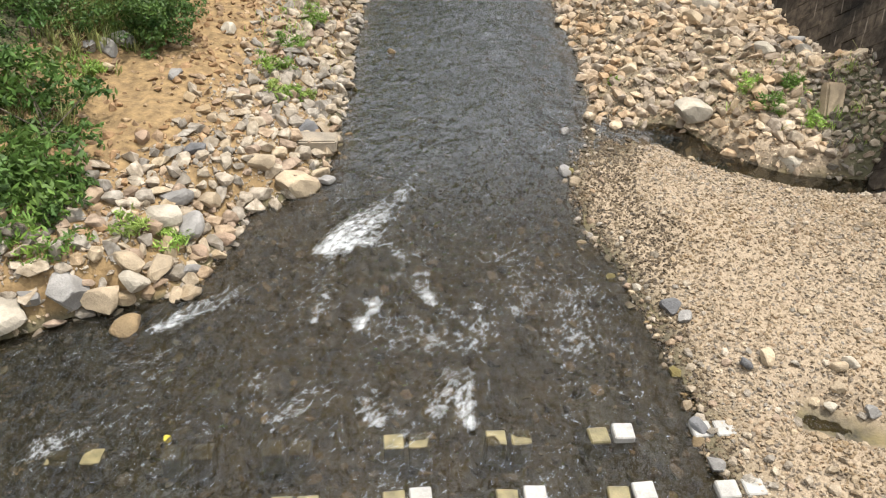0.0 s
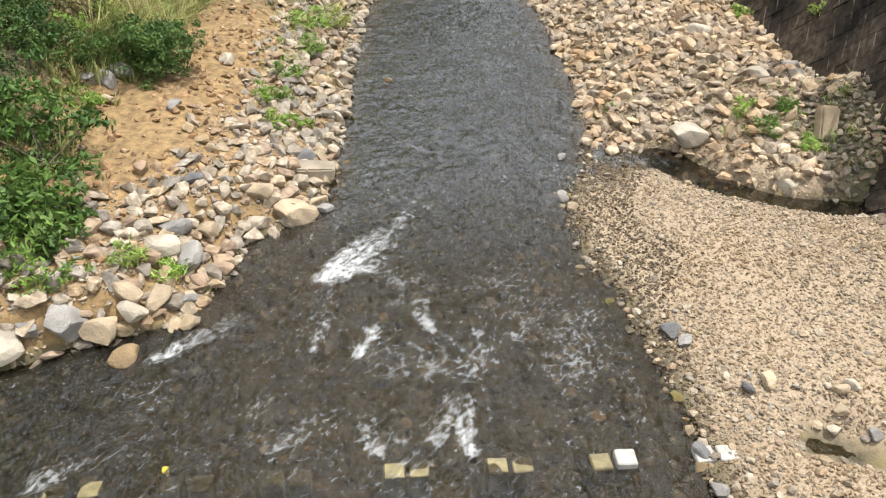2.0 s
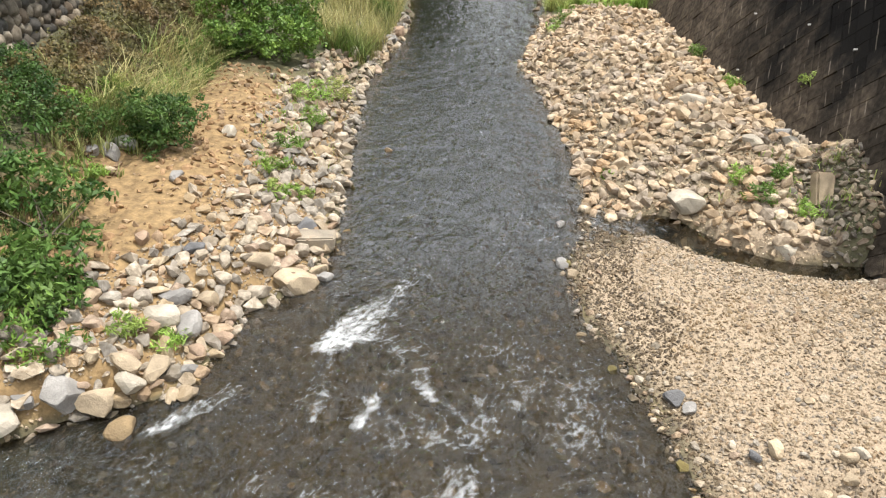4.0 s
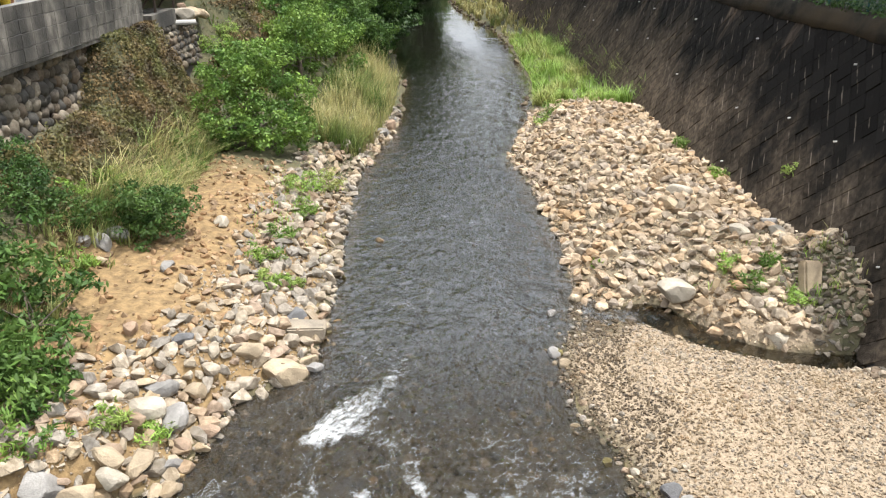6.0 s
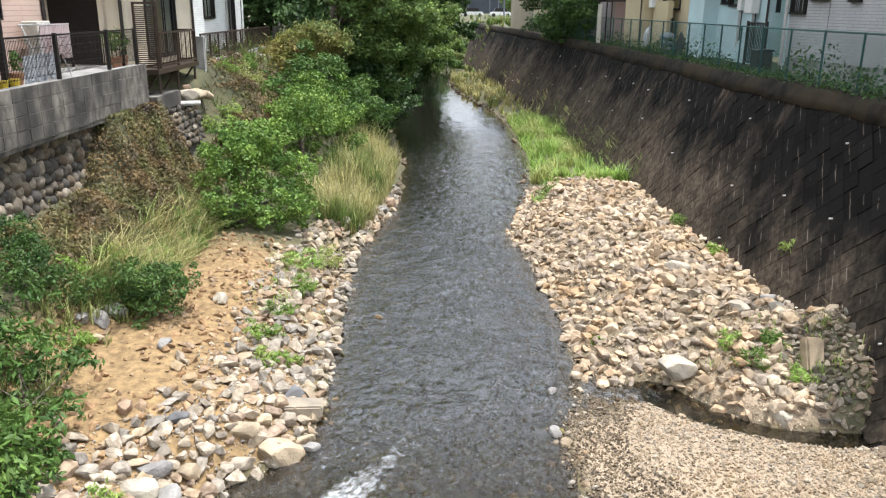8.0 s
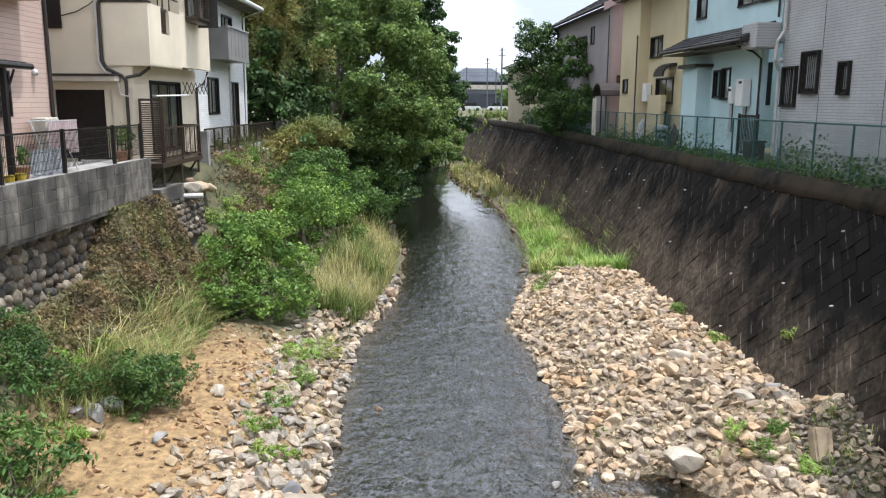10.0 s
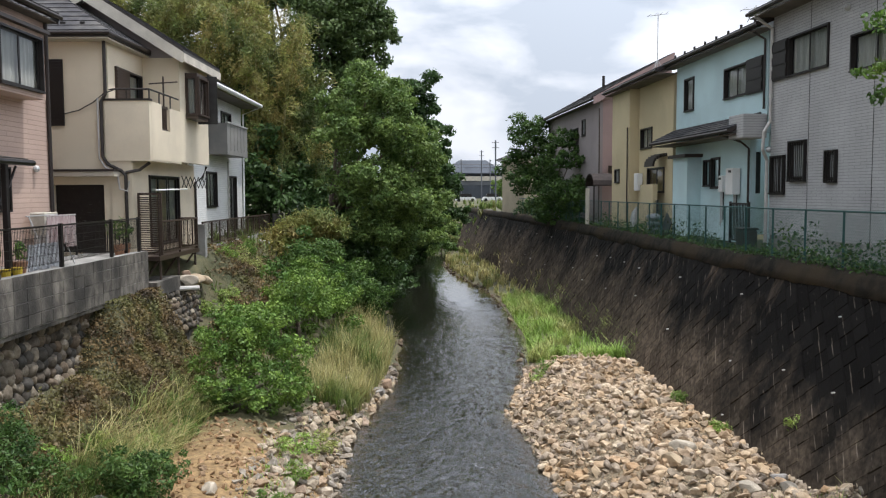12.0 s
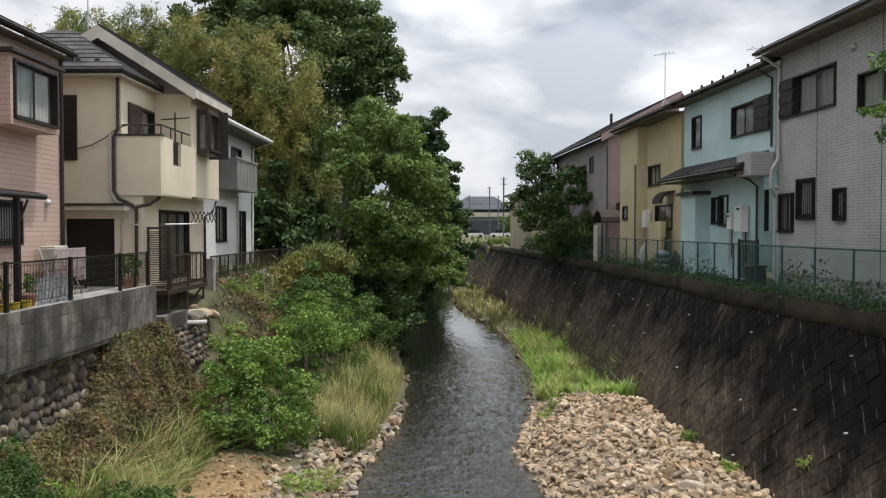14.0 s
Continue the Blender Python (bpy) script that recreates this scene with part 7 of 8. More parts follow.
def fence_panel_mesh():
    vs, fs = [], []
    h, gap, w = 1.08, 0.07, 0.0045
    for s in (1, -1):
        k = -h
        while k < SPAN + h:
            a, b = (k, 0.0), (k + s * h, h)
            y0, y1 = max(0, min(a[0], b[0])), min(SPAN, max(a[0], b[0]))
            if y1 > y0:
                z = lambda y: (y - a[0]) * s
                za, zb = z(y0), z(y1)
                i = len(vs)
                vs += [(0, y0, za - w), (0, y1, zb - w), (0, y1, zb + w), (0, y0, za + w)]
                fs.append((i, i + 1, i + 2, i + 3))
            k += gap
    me = bpy.data.meshes.new("wire_mesh")
    fill(me, np.array(vs), fs)
    me.materials.append(M_MESH)
    return me


fence_mesh = fence_panel_mesh()
fence = thing("fence", "green chain link fence with steel posts", "fence", (8.2, 12, 4.4))
bm = bmesh.new()
tube_bm(bm, [(0, 0, -0.1), (0, 0, 1.2)], [0.026, 0.026], 8)
post = part("post", bm, M_FENCE)
post_me = post.data
bpy.data.objects.remove(post)
bm = bmesh.new()
tube_bm(bm, [(0, 0, 1.18), (0, SPAN, 1.18)], [0.02, 0.02], 8)
rail = part("top_rail", bm, M_FENCE)
rail_me = rail.data
bpy.data.objects.remove(rail)
y = 11.73
while y < 58:
    x0, x1 = float(along(WALL_TOP, y)) + 0.22, float(along(WALL_TOP, y + SPAN)) + 0.22
    lean = Matrix.Translation((x0 - 8.2, y - 12, 0)) @ Matrix.Rotation(-math.atan2(x1 - x0, SPAN), 4, "Z")
    for nm, me in (("post", post_me), ("top_rail", rail_me), ("wire_mesh", fence_mesh)):
        if nm == "wire_mesh" and y > 45:
            continue
        ob = new(nm, me)
        ob.parent = fence
        ob.matrix_basis = lean if nm != "wire_mesh" else lean @ Matrix.Translation((-0.03, 0, 0.08))
    y += SPAN


# ---- yard clutter between the fence and the houses ----
def metal_gate(x, y0, y1, top):
    g = thing("metal_gate", "dark metal yard gate with upright bars", "gate", (x, y0, 4.4), group="yard gates")
    for name, b in (("rail", (y0, y1, top - 0.05, top)), ("rail", (y0, y1, 4.5, 4.55)), ("post", (y0 - 0.06, y0, 4.36, top + 0.03)), ("post", (y1, y1 + 0.06, 4.36, top + 0.03))):
        bm = bmesh.new()
        box_bm(bm, x - 0.03, x + 0.03, *b)
        part(name, bm, M_FRAME, g)
    n = int((y1 - y0) / 0.11)
    for i in range(1, n):
        y = y0 + (y1 - y0) * i / n
        bm = bmesh.new()
        box_bm(bm, x - 0.012, x + 0.012, y - 0.014, y + 0.014, 4.551, top - 0.051)
        part("bar", bm, M_FRAME, g)


def sack(x, y, z, w, h, lean, seed, material, label):
    v, q = rock_shape(seed, 2, 1, 0.9)
    me = bpy.data.meshes.new("sack")
    fill(me, v * (w, w * 1.2, h), q)
    me.polygons.foreach_set("use_smooth", np.ones(len(q), bool))
    me.materials.append(material)
    s = tagged(new("sack", me), label, "sack", "sacks by the houses")
    s.matrix_basis = pose(x, y, z, 0, lean, 10)


metal_gate(8.75, 31.2, 33.2, 5.66)
metal_gate(9.15, 23.1, 24.5, 5.66)
M_SACK = mat("woven_plastic_sack", (0.55, 0.56, 0.56), (0.40, 0.41, 0.42), rough=0.6, scale=9, bump=0.5)
M_SACK_GREY = mat("grey_plastic_sack", (0.26, 0.29, 0.31), (0.16, 0.18, 0.20), rough=0.5, scale=9, bump=0.5)
sack(8.6, 34.2, 4.85, 0.35, 1.1, 12, 900, M_SACK, "white woven sack leaning by the fence")
for i, z in enumerate((4.52, 4.78, 5.02)):
    sack(8.45, 30.6, z, 0.6, 0.34, 0, 901 + i, M_SACK_GREY, "grey plastic sack in a stack")
bm = bmesh.new()
box_bm(bm, 8.75, 9.15, 22.4, 23.0, 4.36, 4.9)
bmesh.ops.bevel(bm, geom=bm.edges[:], offset=0.03, segments=2, affect="EDGES")
bin_ = thing("storage_box", "dark plastic storage box beside the house", "box", (8.95, 22.7, 4.36))
part("body", bm, M_GUTTER, bin_)
bm = bmesh.new()
box_bm(bm, 8.72, 9.18, 22.37, 23.03, 4.903, 4.96)
bmesh.ops.bevel(bm, geom=bm.edges[:], offset=0.02, segments=1, affect="EDGES")
part("lid", bm, M_FRAME, bin_)
bm = bmesh.new()
box_bm(bm, -0.02, 0.02, -0.45, 0.45, 0, 0.75)
plank = tagged(part("board", bm, M_FRAME), "dark board leaning behind the fence", "board")
plank.matrix_basis = pose(8.5, 29.5, 4.38, 24, 12, 0)


# ---- left bank houses ----
# rose beige house
house = thing("house", "two storey house in rose beige siding", "house", (-12, 14, 4.4), group="houses on the left bank")
f = Face((-9.1, 7.5), (-9.1, 18.95), (1, 0))
U = f.of_y
wins = [(U(16.0), U(17.7), 8.2, 9.4), (U(15.7), U(16.95), 5.75, 6.5)]
facade("wall", f, 0, f.len, 4.4, 10.0, wins, M_ROSE, house, "rose beige horizontal siding")
plain_body(f, 6, 4.3, 10.0, M_ROSE, house)
window(f, *wins[1], house, 2, False, frost=True)
grille(f, U(15.65), U(17.0), 5.65, 6.6, house, 0.12, 14)
bay = fpart("bay_window", f, [(U(15.85), U(15.95), 0.002, 0.5, 8.1, 9.52), (U(17.75), U(17.85), 0.002, 0.5, 8.1, 9.52), (U(15.95), U(17.75), 0.002, 0.5, 8.1, 8.22), (U(15.95), U(17.75), 0.002, 0.5, 9.42, 9.52)], M_ROSE, house, "projecting bay in rose beige panels")
fpart("bay_roof", f, [(U(15.75), U(17.92), 0.0, 0.62, 9.525, 9.6)], M_GUTTER, bay)
fb = Face((-8.6, 7.5), (-8.6, 18.75), (1, 0))
window(fb, U(16.0), U(17.7), 8.26, 9.38, bay, 2, True, bar=0.06)
eave_roof(f, 0, f.len, 0.32, 10.2, 1.6, 3.2, house, ends=0.06)
downpipe([f.at(f.len - 0.05, 0.05, 10.0), f.at(f.len - 0.05, 0.05, 4.5)], house, M_GUTTER, 0.045)
for a, b in ((0, 0.3),):
    fpart("verge_board", f, [(f.len + 0.0, f.len + 0.06, -0.2, 0.32, 10.0, 10.12)], M_GUTTER, house)
bm = bmesh.new()
bmesh.ops.create_uvsphere(bm, u_segments=10, v_segments=6, radius=0.08)
bmesh.ops.transform(bm, matrix=Matrix.Translation(f.at(U(18.2), 0.05, 6.6)), verts=bm.verts)
part("vent_hood", bm, M_SILVER, house)

# terrace roof on a post
terrace = thing("terrace_roof", "dark flat terrace roof on slim posts", "terrace roof", (-8.2, 13, 4.45))
slab_poly("roof_sheet", [(-9.05, 8, 6.86), (-7.8, 8, 6.7), (-7.8, 15.4, 6.7), (-9.05, 15.4, 6.86)], 0.05, M_FRAME, terrace)
for y in (9.5, 14.55):
    bm = bmesh.new()
    box_bm(bm, -7.86, -7.76, y - 0.05, y + 0.05, 4.4, 6.64)
    bmesh.ops.bevel(bm, geom=bm.edges[:], offset=0.008, segments=1, affect="EDGES")
    part("post", bm, M_FRAME, terrace)
downpipe([(-7.74, 8, 6.62), (-7.74, 15.45, 6.62)], terrace, M_FRAME, 0.06, "gutter")
downpipe([(-7.8, 14.6, 6.1), (-8.0, 15.3, 6.55)], terrace, M_FRAME, 0.025, "brace")

# cream house with balcony and gable
house = thing("house", "two storey cream stucco house with balcony and gable roof", "house", (-10, 23.5, 4.4), group="houses on the left bank")
ff = Face((-13.5, 20.9), (-8.45, 20.9), (0, -1))
V = ff.of_x
facade("wall", ff, 0, ff.len, 4.4, 10.0, [(V(-9.96), V(-8.46) - 0.06, 4.5, 6.27)], M_CREAM, house, "cream stucco")
rs = fpart("roller_shutter", ff, [(V(-9.96) + 0.01, V(-8.46) - 0.07, -0.14, -0.12, 4.5, 6.27)], M_FRAME, house, "closed dark roller shutter")
for i in range(25):
    fpart("slat", ff, [(V(-9.96) + 0.01, V(-8.46) - 0.07, -0.119, -0.1, 4.5 + 0.07 * i, 4.562 + 0.07 * i)], M_FRAME, rs)
hood = fpart("hood", ff, [(V(-10.2), V(-8.2), 0.002, 0.45, 6.48, 6.6)], M_FASCIA, house, "cream hood over the shutter")
fpart("hood_trim", ff, [(V(-10.2), V(-8.18), 0.0, 0.5, 6.603, 6.66)], M_GUTTER, hood)
shutter(ff, V(-10.05), V(-9.6), 7.8, 9.5, house, M_FRAME, 22, 0.06, "dark louvred shutter leaf")
f = Face((-8.45, 20.9), (-8.45, 23.4), (1, 0))
facade("wall", f, 0.16, f.len, 6.95, 10.0, [(0.5, 2.3, 7.15, 9.35)], M_CREAM, house)
window(f, 0.5, 2.3, 7.15, 9.35, house, 2, True, label="balcony door")
shutter(f, 0.45, 1.35, 7.15, 9.4, house, M_BROWN, 26, 0.07, "brown louvred shutter")
g = Face((-8.45, 23.4), (-7.4, 23.4), (0, -1))
facade("wall", g, 0.001, g.len, 6.95, 9.95, [], M_CREAM, house)
r = Face((-7.4, 23.4), (-7.4, 26.25), (1, 0))
facade("wall", r, 0.161, r.len, 6.95, 9.95, [(0.62, 1.5, 8.4, 9.5)], M_CREAM, house)
fpart("wall_core", g, [(0.0, g.len - 0.17, -0.3, -0.161, 6.95, 9.95)], M_CREAM, house)
bay = fpart("bay_window", r, [(0.52, 1.6, 0.002, 0.36, 8.25, 8.35), (0.52, 1.6, 0.002, 0.36, 9.5, 9.6), (0.52, 0.58, 0.32, 0.36, 8.35, 9.5), (1.54, 1.6, 0.002, 0.36, 8.35, 9.5)], M_BROWN, house, "brown framed projecting bay")
rb = Face((-7.04, 23.4), (-7.04, 26.25), (1, 0))
window(rb, 0.6, 1.52, 8.39, 9.46, bay, 3, True, M_BROWN, bar=0.035)
window(Face((-7.39, 23.93), (-7.06, 23.93), (0, -1)), 0.04, 0.30, 8.39, 9.46, bay, 1, True, M_BROWN, depth=0.02, bar=0.03)
# ground floor, set back
q = Face((-7.9, 20.95), (-7.9, 26.25), (1, 0))
facade("wall", q, 0, q.len, 4.4, 6.93, [(1.15, 3.6, 4.6, 6.5)], M_CREAM, house)
window(q, 1.15, 3.6, 4.6, 6.5, house, 3, "half", label="dark framed garden door", bar=0.06)
fpart("end_wall", q, [(q.len - 0.16, q.len, -4, -0.161, 4.4, 9.9)], M_CREAM, house)
fpart("pier", q, [(-0.05, 0.0, -0.75, -0.01, 4.4, 6.93)], M_CREAM, house)
# balcony
balc = slab_poly("balcony_floor", [(-8.44, 20.96, 7.06), (-7.39, 20.96, 7.06), (-7.39, 23.39, 7.06), (-8.44, 23.39, 7.06)], 0.14, M_CREAM, house)
fpart("parapet", Face((-8.45, 20.9), (-7.4, 20.9), (0, -1)), [(-0.11, 1.05, -0.12, 0.04, 6.88, 8.44)], M_CREAM, balc, "cream rendered parapet")
fpart("parapet", Face((-7.4, 21.03), (-7.4, 23.4), (1, 0)), [(0, 0.8, -0.14, 0.0, 6.88, 8.44), (0.8, 1.45, -0.14, 0.0, 6.88, 7.75), (1.45, 2.37, -0.14, 0.0, 6.88, 8.40)], M_CREAM, balc, "cream rendered parapet with open slot")
fpart("cap", Face((-8.45, 20.9), (-7.4, 20.9), (0, -1)), [(-0.14, 1.08, -0.15, 0.07, 8.443, 8.49)], M_GUTTER, balc)
pr = Face((-7.4, 21.03), (-7.4, 23.4), (1, 0))
fpart("slot_grille", pr, [(0.82 + 0.075 * i, 0.85 + 0.075 * i, -0.09, -0.06, 7.76, 8.4) for i in range(8)] + [(0.8, 1.45, -0.1, -0.05, 7.753, 7.8), (0.8, 1.45, -0.1, -0.05, 8.36, 8.43)], M_BROWN, balc, "brown upright bars in the slot")
downpipe([(-8.5, 20.95, 8.45), (-8.5, 20.93, 8.72), (-8.3, 20.93, 8.74), (-7.42, 20.93, 8.74), (-7.42, 22.2, 8.74), (-7.42, 23.3, 8.74)], balc, M_GUTTER, 0.025, "handrail")
for x, y in ((-8.0, 20.93), (-7.42, 20.95), (-7.42, 21.7), (-7.42, 22.6)):
    downpipe([(x, y, 8.4), (x, y, 8.73)], balc, M_GUTTER, 0.02, "rail_post")
downpipe([(-7.6, 22.6, 8.4), (-7.6, 22.6, 9.3)], balc, M_BROWN, 0.025, "laundry_post")
downpipe([(-8.0, 22.6, 9.1), (-7.2, 22.6, 9.15)], balc, M_BROWN, 0.02, "laundry_arm")
# downpipes
downpipe([(-8.5, 20.82, 10.0), (-8.5, 20.82, 8.6), (-8.62, 20.82, 8.4), (-8.62, 20.82, 7.0), (-8.5, 20.82, 6.8), (-8.15, 20.84, 6.62), (-8.05, 20.84, 6.5), (-8.05, 20.84, 4.6)], house, M_GUTTER, 0.045)
downpipe([(-8.7, 20.8, 8.5), (-8.7, 20.8, 6.95), (-8.56, 20.8, 6.72), (-8.25, 20.8, 6.55), (-8.2, 20.8, 6.15), (-8.0, 20.8, 6.1), (-7.95, 20.8, 6.35)], house, M_PIPE, 0.025, "conduit")
downpipe([(-7.5, 21.1, 6.85), (-7.75, 21.0, 6.65), (-8.05, 20.84, 6.58)], house, M_GUTTER, 0.04)
downpipe([(-7.45, 26.1, 6.9), (-7.6, 26.15, 6.55), (-7.85, 26.18, 6.4), (-7.85, 26.18, 4.6)], house, M_GUTTER, 0.04)
downpipe([(-9.6, 20.86, 8.1), (-9.2, 20.86, 8.2), (-8.85, 20.84, 8.38), (-8.55, 20.84, 8.62), (-8.2, 20.86, 8.74)], house, M_GUTTER, 0.014, "cable")
# roofs: hipped front, gabled main
lo = slab_poly("roof", [(-13.9, 20.4, 10.12), (-8.2, 20.4, 10.12), (-8.2, 23.6, 10.12), (-13.9, 23.6, 10.12)], 0.12, M_GUTTER, house, "dark slate hipped roof")
slates("slate_course", (-13.9, 20.4, 10.13), (-8.2, 20.4, 10.13), (-10.75, 23.2, 11.75), (-11.35, 23.2, 11.75), 9, lo)
slates("slate_course", (-8.2, 20.4, 10.13), (-8.2, 23.4, 10.13), (-10.7, 23.4, 11.75), (-10.75, 23.2, 11.75), 9, lo)
for x in (-10.1, -9.5, -9.0):
    bm = bmesh.new()
    box_bm(bm, x - 0.06, x + 0.06, 20.75, 20.8, 10.33, 10.43)
    part("snow_guard", bm, M_FRAME, lo)
downpipe([(-13.9, 20.36, 10.08), (-8.16, 20.36, 10.08), (-8.16, 23.0, 10.08)], lo, M_GUTTER, 0.05, "gutter")
slab_poly("soffit", [(-13.8, 20.45, 9.99), (-8.25, 20.45, 9.99), (-8.25, 23.4, 9.99), (-13.8, 23.4, 9.99)], 0.04, M_FASCIA, lo)
hi = slab_poly("roof", [(-9.87, 22.85, 11.86), (-7.1, 22.85, 10.1), (-7.1, 26.7, 10.1), (-9.87, 26.7, 11.86)], 0.12, M_GUTTER, house, "dark slate gable roof")
slab_poly("roof_slope", [(-9.87, 22.85, 11.86), (-9.87, 26.7, 11.86), (-13.0, 26.7, 10.1), (-13.0, 22.85, 10.1)], 0.12, M_GUTTER, hi)
slates("slate_course", (-7.1, 22.85, 10.11), (-7.1, 26.7, 10.11), (-9.87, 26.7, 11.87), (-9.87, 22.85, 11.87), 11, hi)
bm = bmesh.new()
for sgn, xe in ((1, -7.1), (-1, -13.0)):
    a = [(-9.87, 22.8, 11.82), (xe, 22.8, 10.03), (xe, 22.8, 9.70), (-9.87, 22.8, 11.46)]
    va, vb = [bm.verts.new(p) for p in a], [bm.verts.new((p[0], p[1] + 0.04, p[2])) for p in a]
    bm.faces.new(va); bm.faces.new(vb[::-1])
    for i in range(4):
        bm.faces.new((va[i], vb[i], vb[(i + 1) % 4], va[(i + 1) % 4]))
bmesh.ops.recalc_face_normals(bm, faces=bm.faces)
part("bargeboard", bm, M_FASCIA, hi, "cream bargeboard")
bm = bmesh.new()
a = [(-12.6, 23.42, 9.95), (-7.42, 23.42, 9.95), (-7.42, 23.42, 10.05), (-9.87, 23.42, 11.66), (-12.6, 23.42, 10.1)]
va, vb = [bm.verts.new(p) for p in a], [bm.verts.new((p[0], p[1] + 0.15, p[2])) for p in a]
bm.faces.new(va); bm.faces.new(vb[::-1])
for i in range(5):
    bm.faces.new((va[i], vb[i], vb[(i + 1) % 5], va[(i + 1) % 5]))
bmesh.ops.recalc_face_normals(bm, faces=bm.faces)
# mauve grey here is the shade under the roof, put into the colour
part("gable_wall", bm, M_MAUVE_AND_SHADE, house, "gable with its shade painted mauve grey")
slab_poly("soffit", [(-7.4, 22.87, 9.96), (-7.12, 22.87, 9.78), (-7.12, 26.68, 9.78), (-7.4, 26.68, 9.96)], 0.03, M_FASCIA, hi)
fpart("fascia", Face((-7.1, 22.84), (-7.1, 26.7), (1, 0)), [(0, 3.86, 0.0, 0.03, 9.76, 10.0)], M_FASCIA, hi)
aerial(-10.35, 23.3, 11.9, 1.5)

# deck with railing
deck = thing("deck", "brown aluminium deck with barred railing", "deck", (-7.6, 22.8, 4.2))
slab_poly("deck_floor", [(-7.88, 21.05, 4.36), (-7.3, 21.05, 4.36), (-7.3, 24.6, 4.36), (-7.88, 24.6, 4.36)], 0.12, M_BROWN, deck)
railing(Face((-7.34, 21.15), (-7.34, 24.55), (1, 0)), 0, 3.4, 4.36, 5.3, deck, M_BROWN, 0.11, 1.7, r=0.011)
railing(Face((-7.9, 24.56), (-7.34, 24.56), (0, 1)), 0, 0.53, 4.36, 5.3, deck, M_BROWN, 0.11, 1.7, r=0.011)
for y in (21.3, 22.8, 24.4):
    downpipe([(-7.4, y, 4.26), (-7.8, y, 3.7)], deck, M_BROWN, 0.03, "strut")
    downpipe([(-7.38, y, 4.26), (-7.38, y, 3.55)], deck, M_BROWN, 0.035, "leg")
screen = thing("trellis_screen", "brown lattice privacy screen beside the deck", "screen", (-7.6, 20.95, 4.4))
sf = Face((-7.83, 21.02), (-7.2, 21.02), (0, -1))
fpart("frame", sf, [(0, 0.05, -0.03, 0.03, 4.4, 6.05), (0.58, 0.63, -0.03, 0.03, 4.4, 6.05), (0.05, 0.58, -0.03, 0.03, 5.99, 6.05)], M_BROWN, screen)
for i in range(32):
    fpart("slat", sf, [(0.05, 0.58, -0.012, 0.012, 4.42 + 0.048 * i, 4.448 + 0.048 * i)], M_BROWN, screen)
bm = bmesh.new()
for i in range(6):
    for s in (1, -1):
        y0 = 24.0 + 0.42 * i
        tube_bm(bm, [(-7.6, y0, 6.2 if s > 0 else 6.55), (-7.6, y0 + 0.42, 6.55 if s > 0 else 6.2)], [0.014, 0.014], 4)
arm = tagged(part("laundry_bracket", bm, M_FRAME), "folding lattice laundry bracket under the balcony", "laundry bracket")
pole = thing("laundry_pole", "pale laundry pole hung under the balcony", "pole", (-7.5, 22.5, 6.1))
downpipe([(-7.45, 21.3, 6.12), (-7.45, 24.0, 6.16)], pole, M_WHITEPAINT, 0.022, "rod")

# white house
house = thing("house", "two storey white sided house with grey balcony", "house", (-11, 31, 4.4), group="houses on the left bank")
f = Face((-8.3, 27.5), (-8.3, 34.4), (1, 0))
U = f.of_y
wins = [(U(29.0), U(30.3), 5.55, 6.8), (U(32.15), U(33.25), 4.55, 6.7), (U(29.0), U(30.2), 7.9, 9.2), (U(31.2), U(32.6), 8.0, 9.2)]
facade("wall", f, 0, f.len, 4.4, 9.75, wins, M_WHITE, house, "white siding")
plain_body(f, 5, 4.3, 9.75, M_WHITE, house)
for i, w in enumerate(wins):
    window(f, *w, house, 2, i > 1)
eave_roof(f, -0.5, f.len, 0.75, 9.85, 1.9, 2.6, house, fascia=M_WHITEPAINT, gutter=False)
downpipe([f.at(-0.5, 0.8, 9.78), f.at(f.len + 0.3, 0.8, 9.78)], house, M_WHITEPAINT, 0.09, "gutter", "white gutter")
downpipe([f.at(U(31.9), 0.06, 7.3), f.at(U(31.9), 0.06, 4.5)], house, M_PIPE, 0.035)
downpipe([f.at(f.len + 0.2, 0.75, 9.7), f.at(f.len, 0.1, 9.4), f.at(f.len - 0.05, 0.06, 4.5)], house, M_WHITEPAINT, 0.04)
balc = slab_poly("balcony_floor", [(-8.29, 29.2, 7.62), (-7.55, 29.2, 7.62), (-7.55, 32.3, 7.62), (-8.29, 32.3, 7.62)], 0.16, M_BALC, house, "grey balcony")
bf = Face((-7.55, 29.2), (-7.55, 32.3), (1, 0))
for i in range(6):
    fpart("panel", bf, [(0.02 + i * 0.513, 0.5 + i * 0.513, -0.04, -0.01, 7.62, 8.6)], M_BALC, balc)
    fpart("mullion", bf, [(0.5 + i * 0.513, 0.533 + i * 0.513, -0.045, 0.0, 7.62, 8.6)], M_BALC, balc)
fpart("front_panel", Face((-8.29, 29.2), (-7.55, 29.2), (0, -1)), [(0, 0.74, -0.04, 0.0, 7.62, 8.6)], M_BALC, balc)
fpart("handrail", bf, [(0, 3.1, -0.07, 0.03, 8.603, 8.65)], M_SILVER, balc)

# its garden wall and railing
base = slab("garden_wall", [((-7.45, y, 3.6), (-7.45, y, 4.27 + 0.005 * (y - 25))) for y in (25.5, 30, 36.2)], (-0.16, 0, 0), M_CONCRETE)
tagged(base, "smooth pale grey concrete garden wall", "wall", kind="structure")
rail = thing("railing", "dark bronze garden railing on the wall", "railing", (-7.5, 31, 4.3))
railing(Face((-7.52, 25.7), (-7.52, 36.1), (1, 0)), 0, 10.4, 4.3, 5.12, rail, M_BROWN, 0.12, 1.0)
bm = bmesh.new()
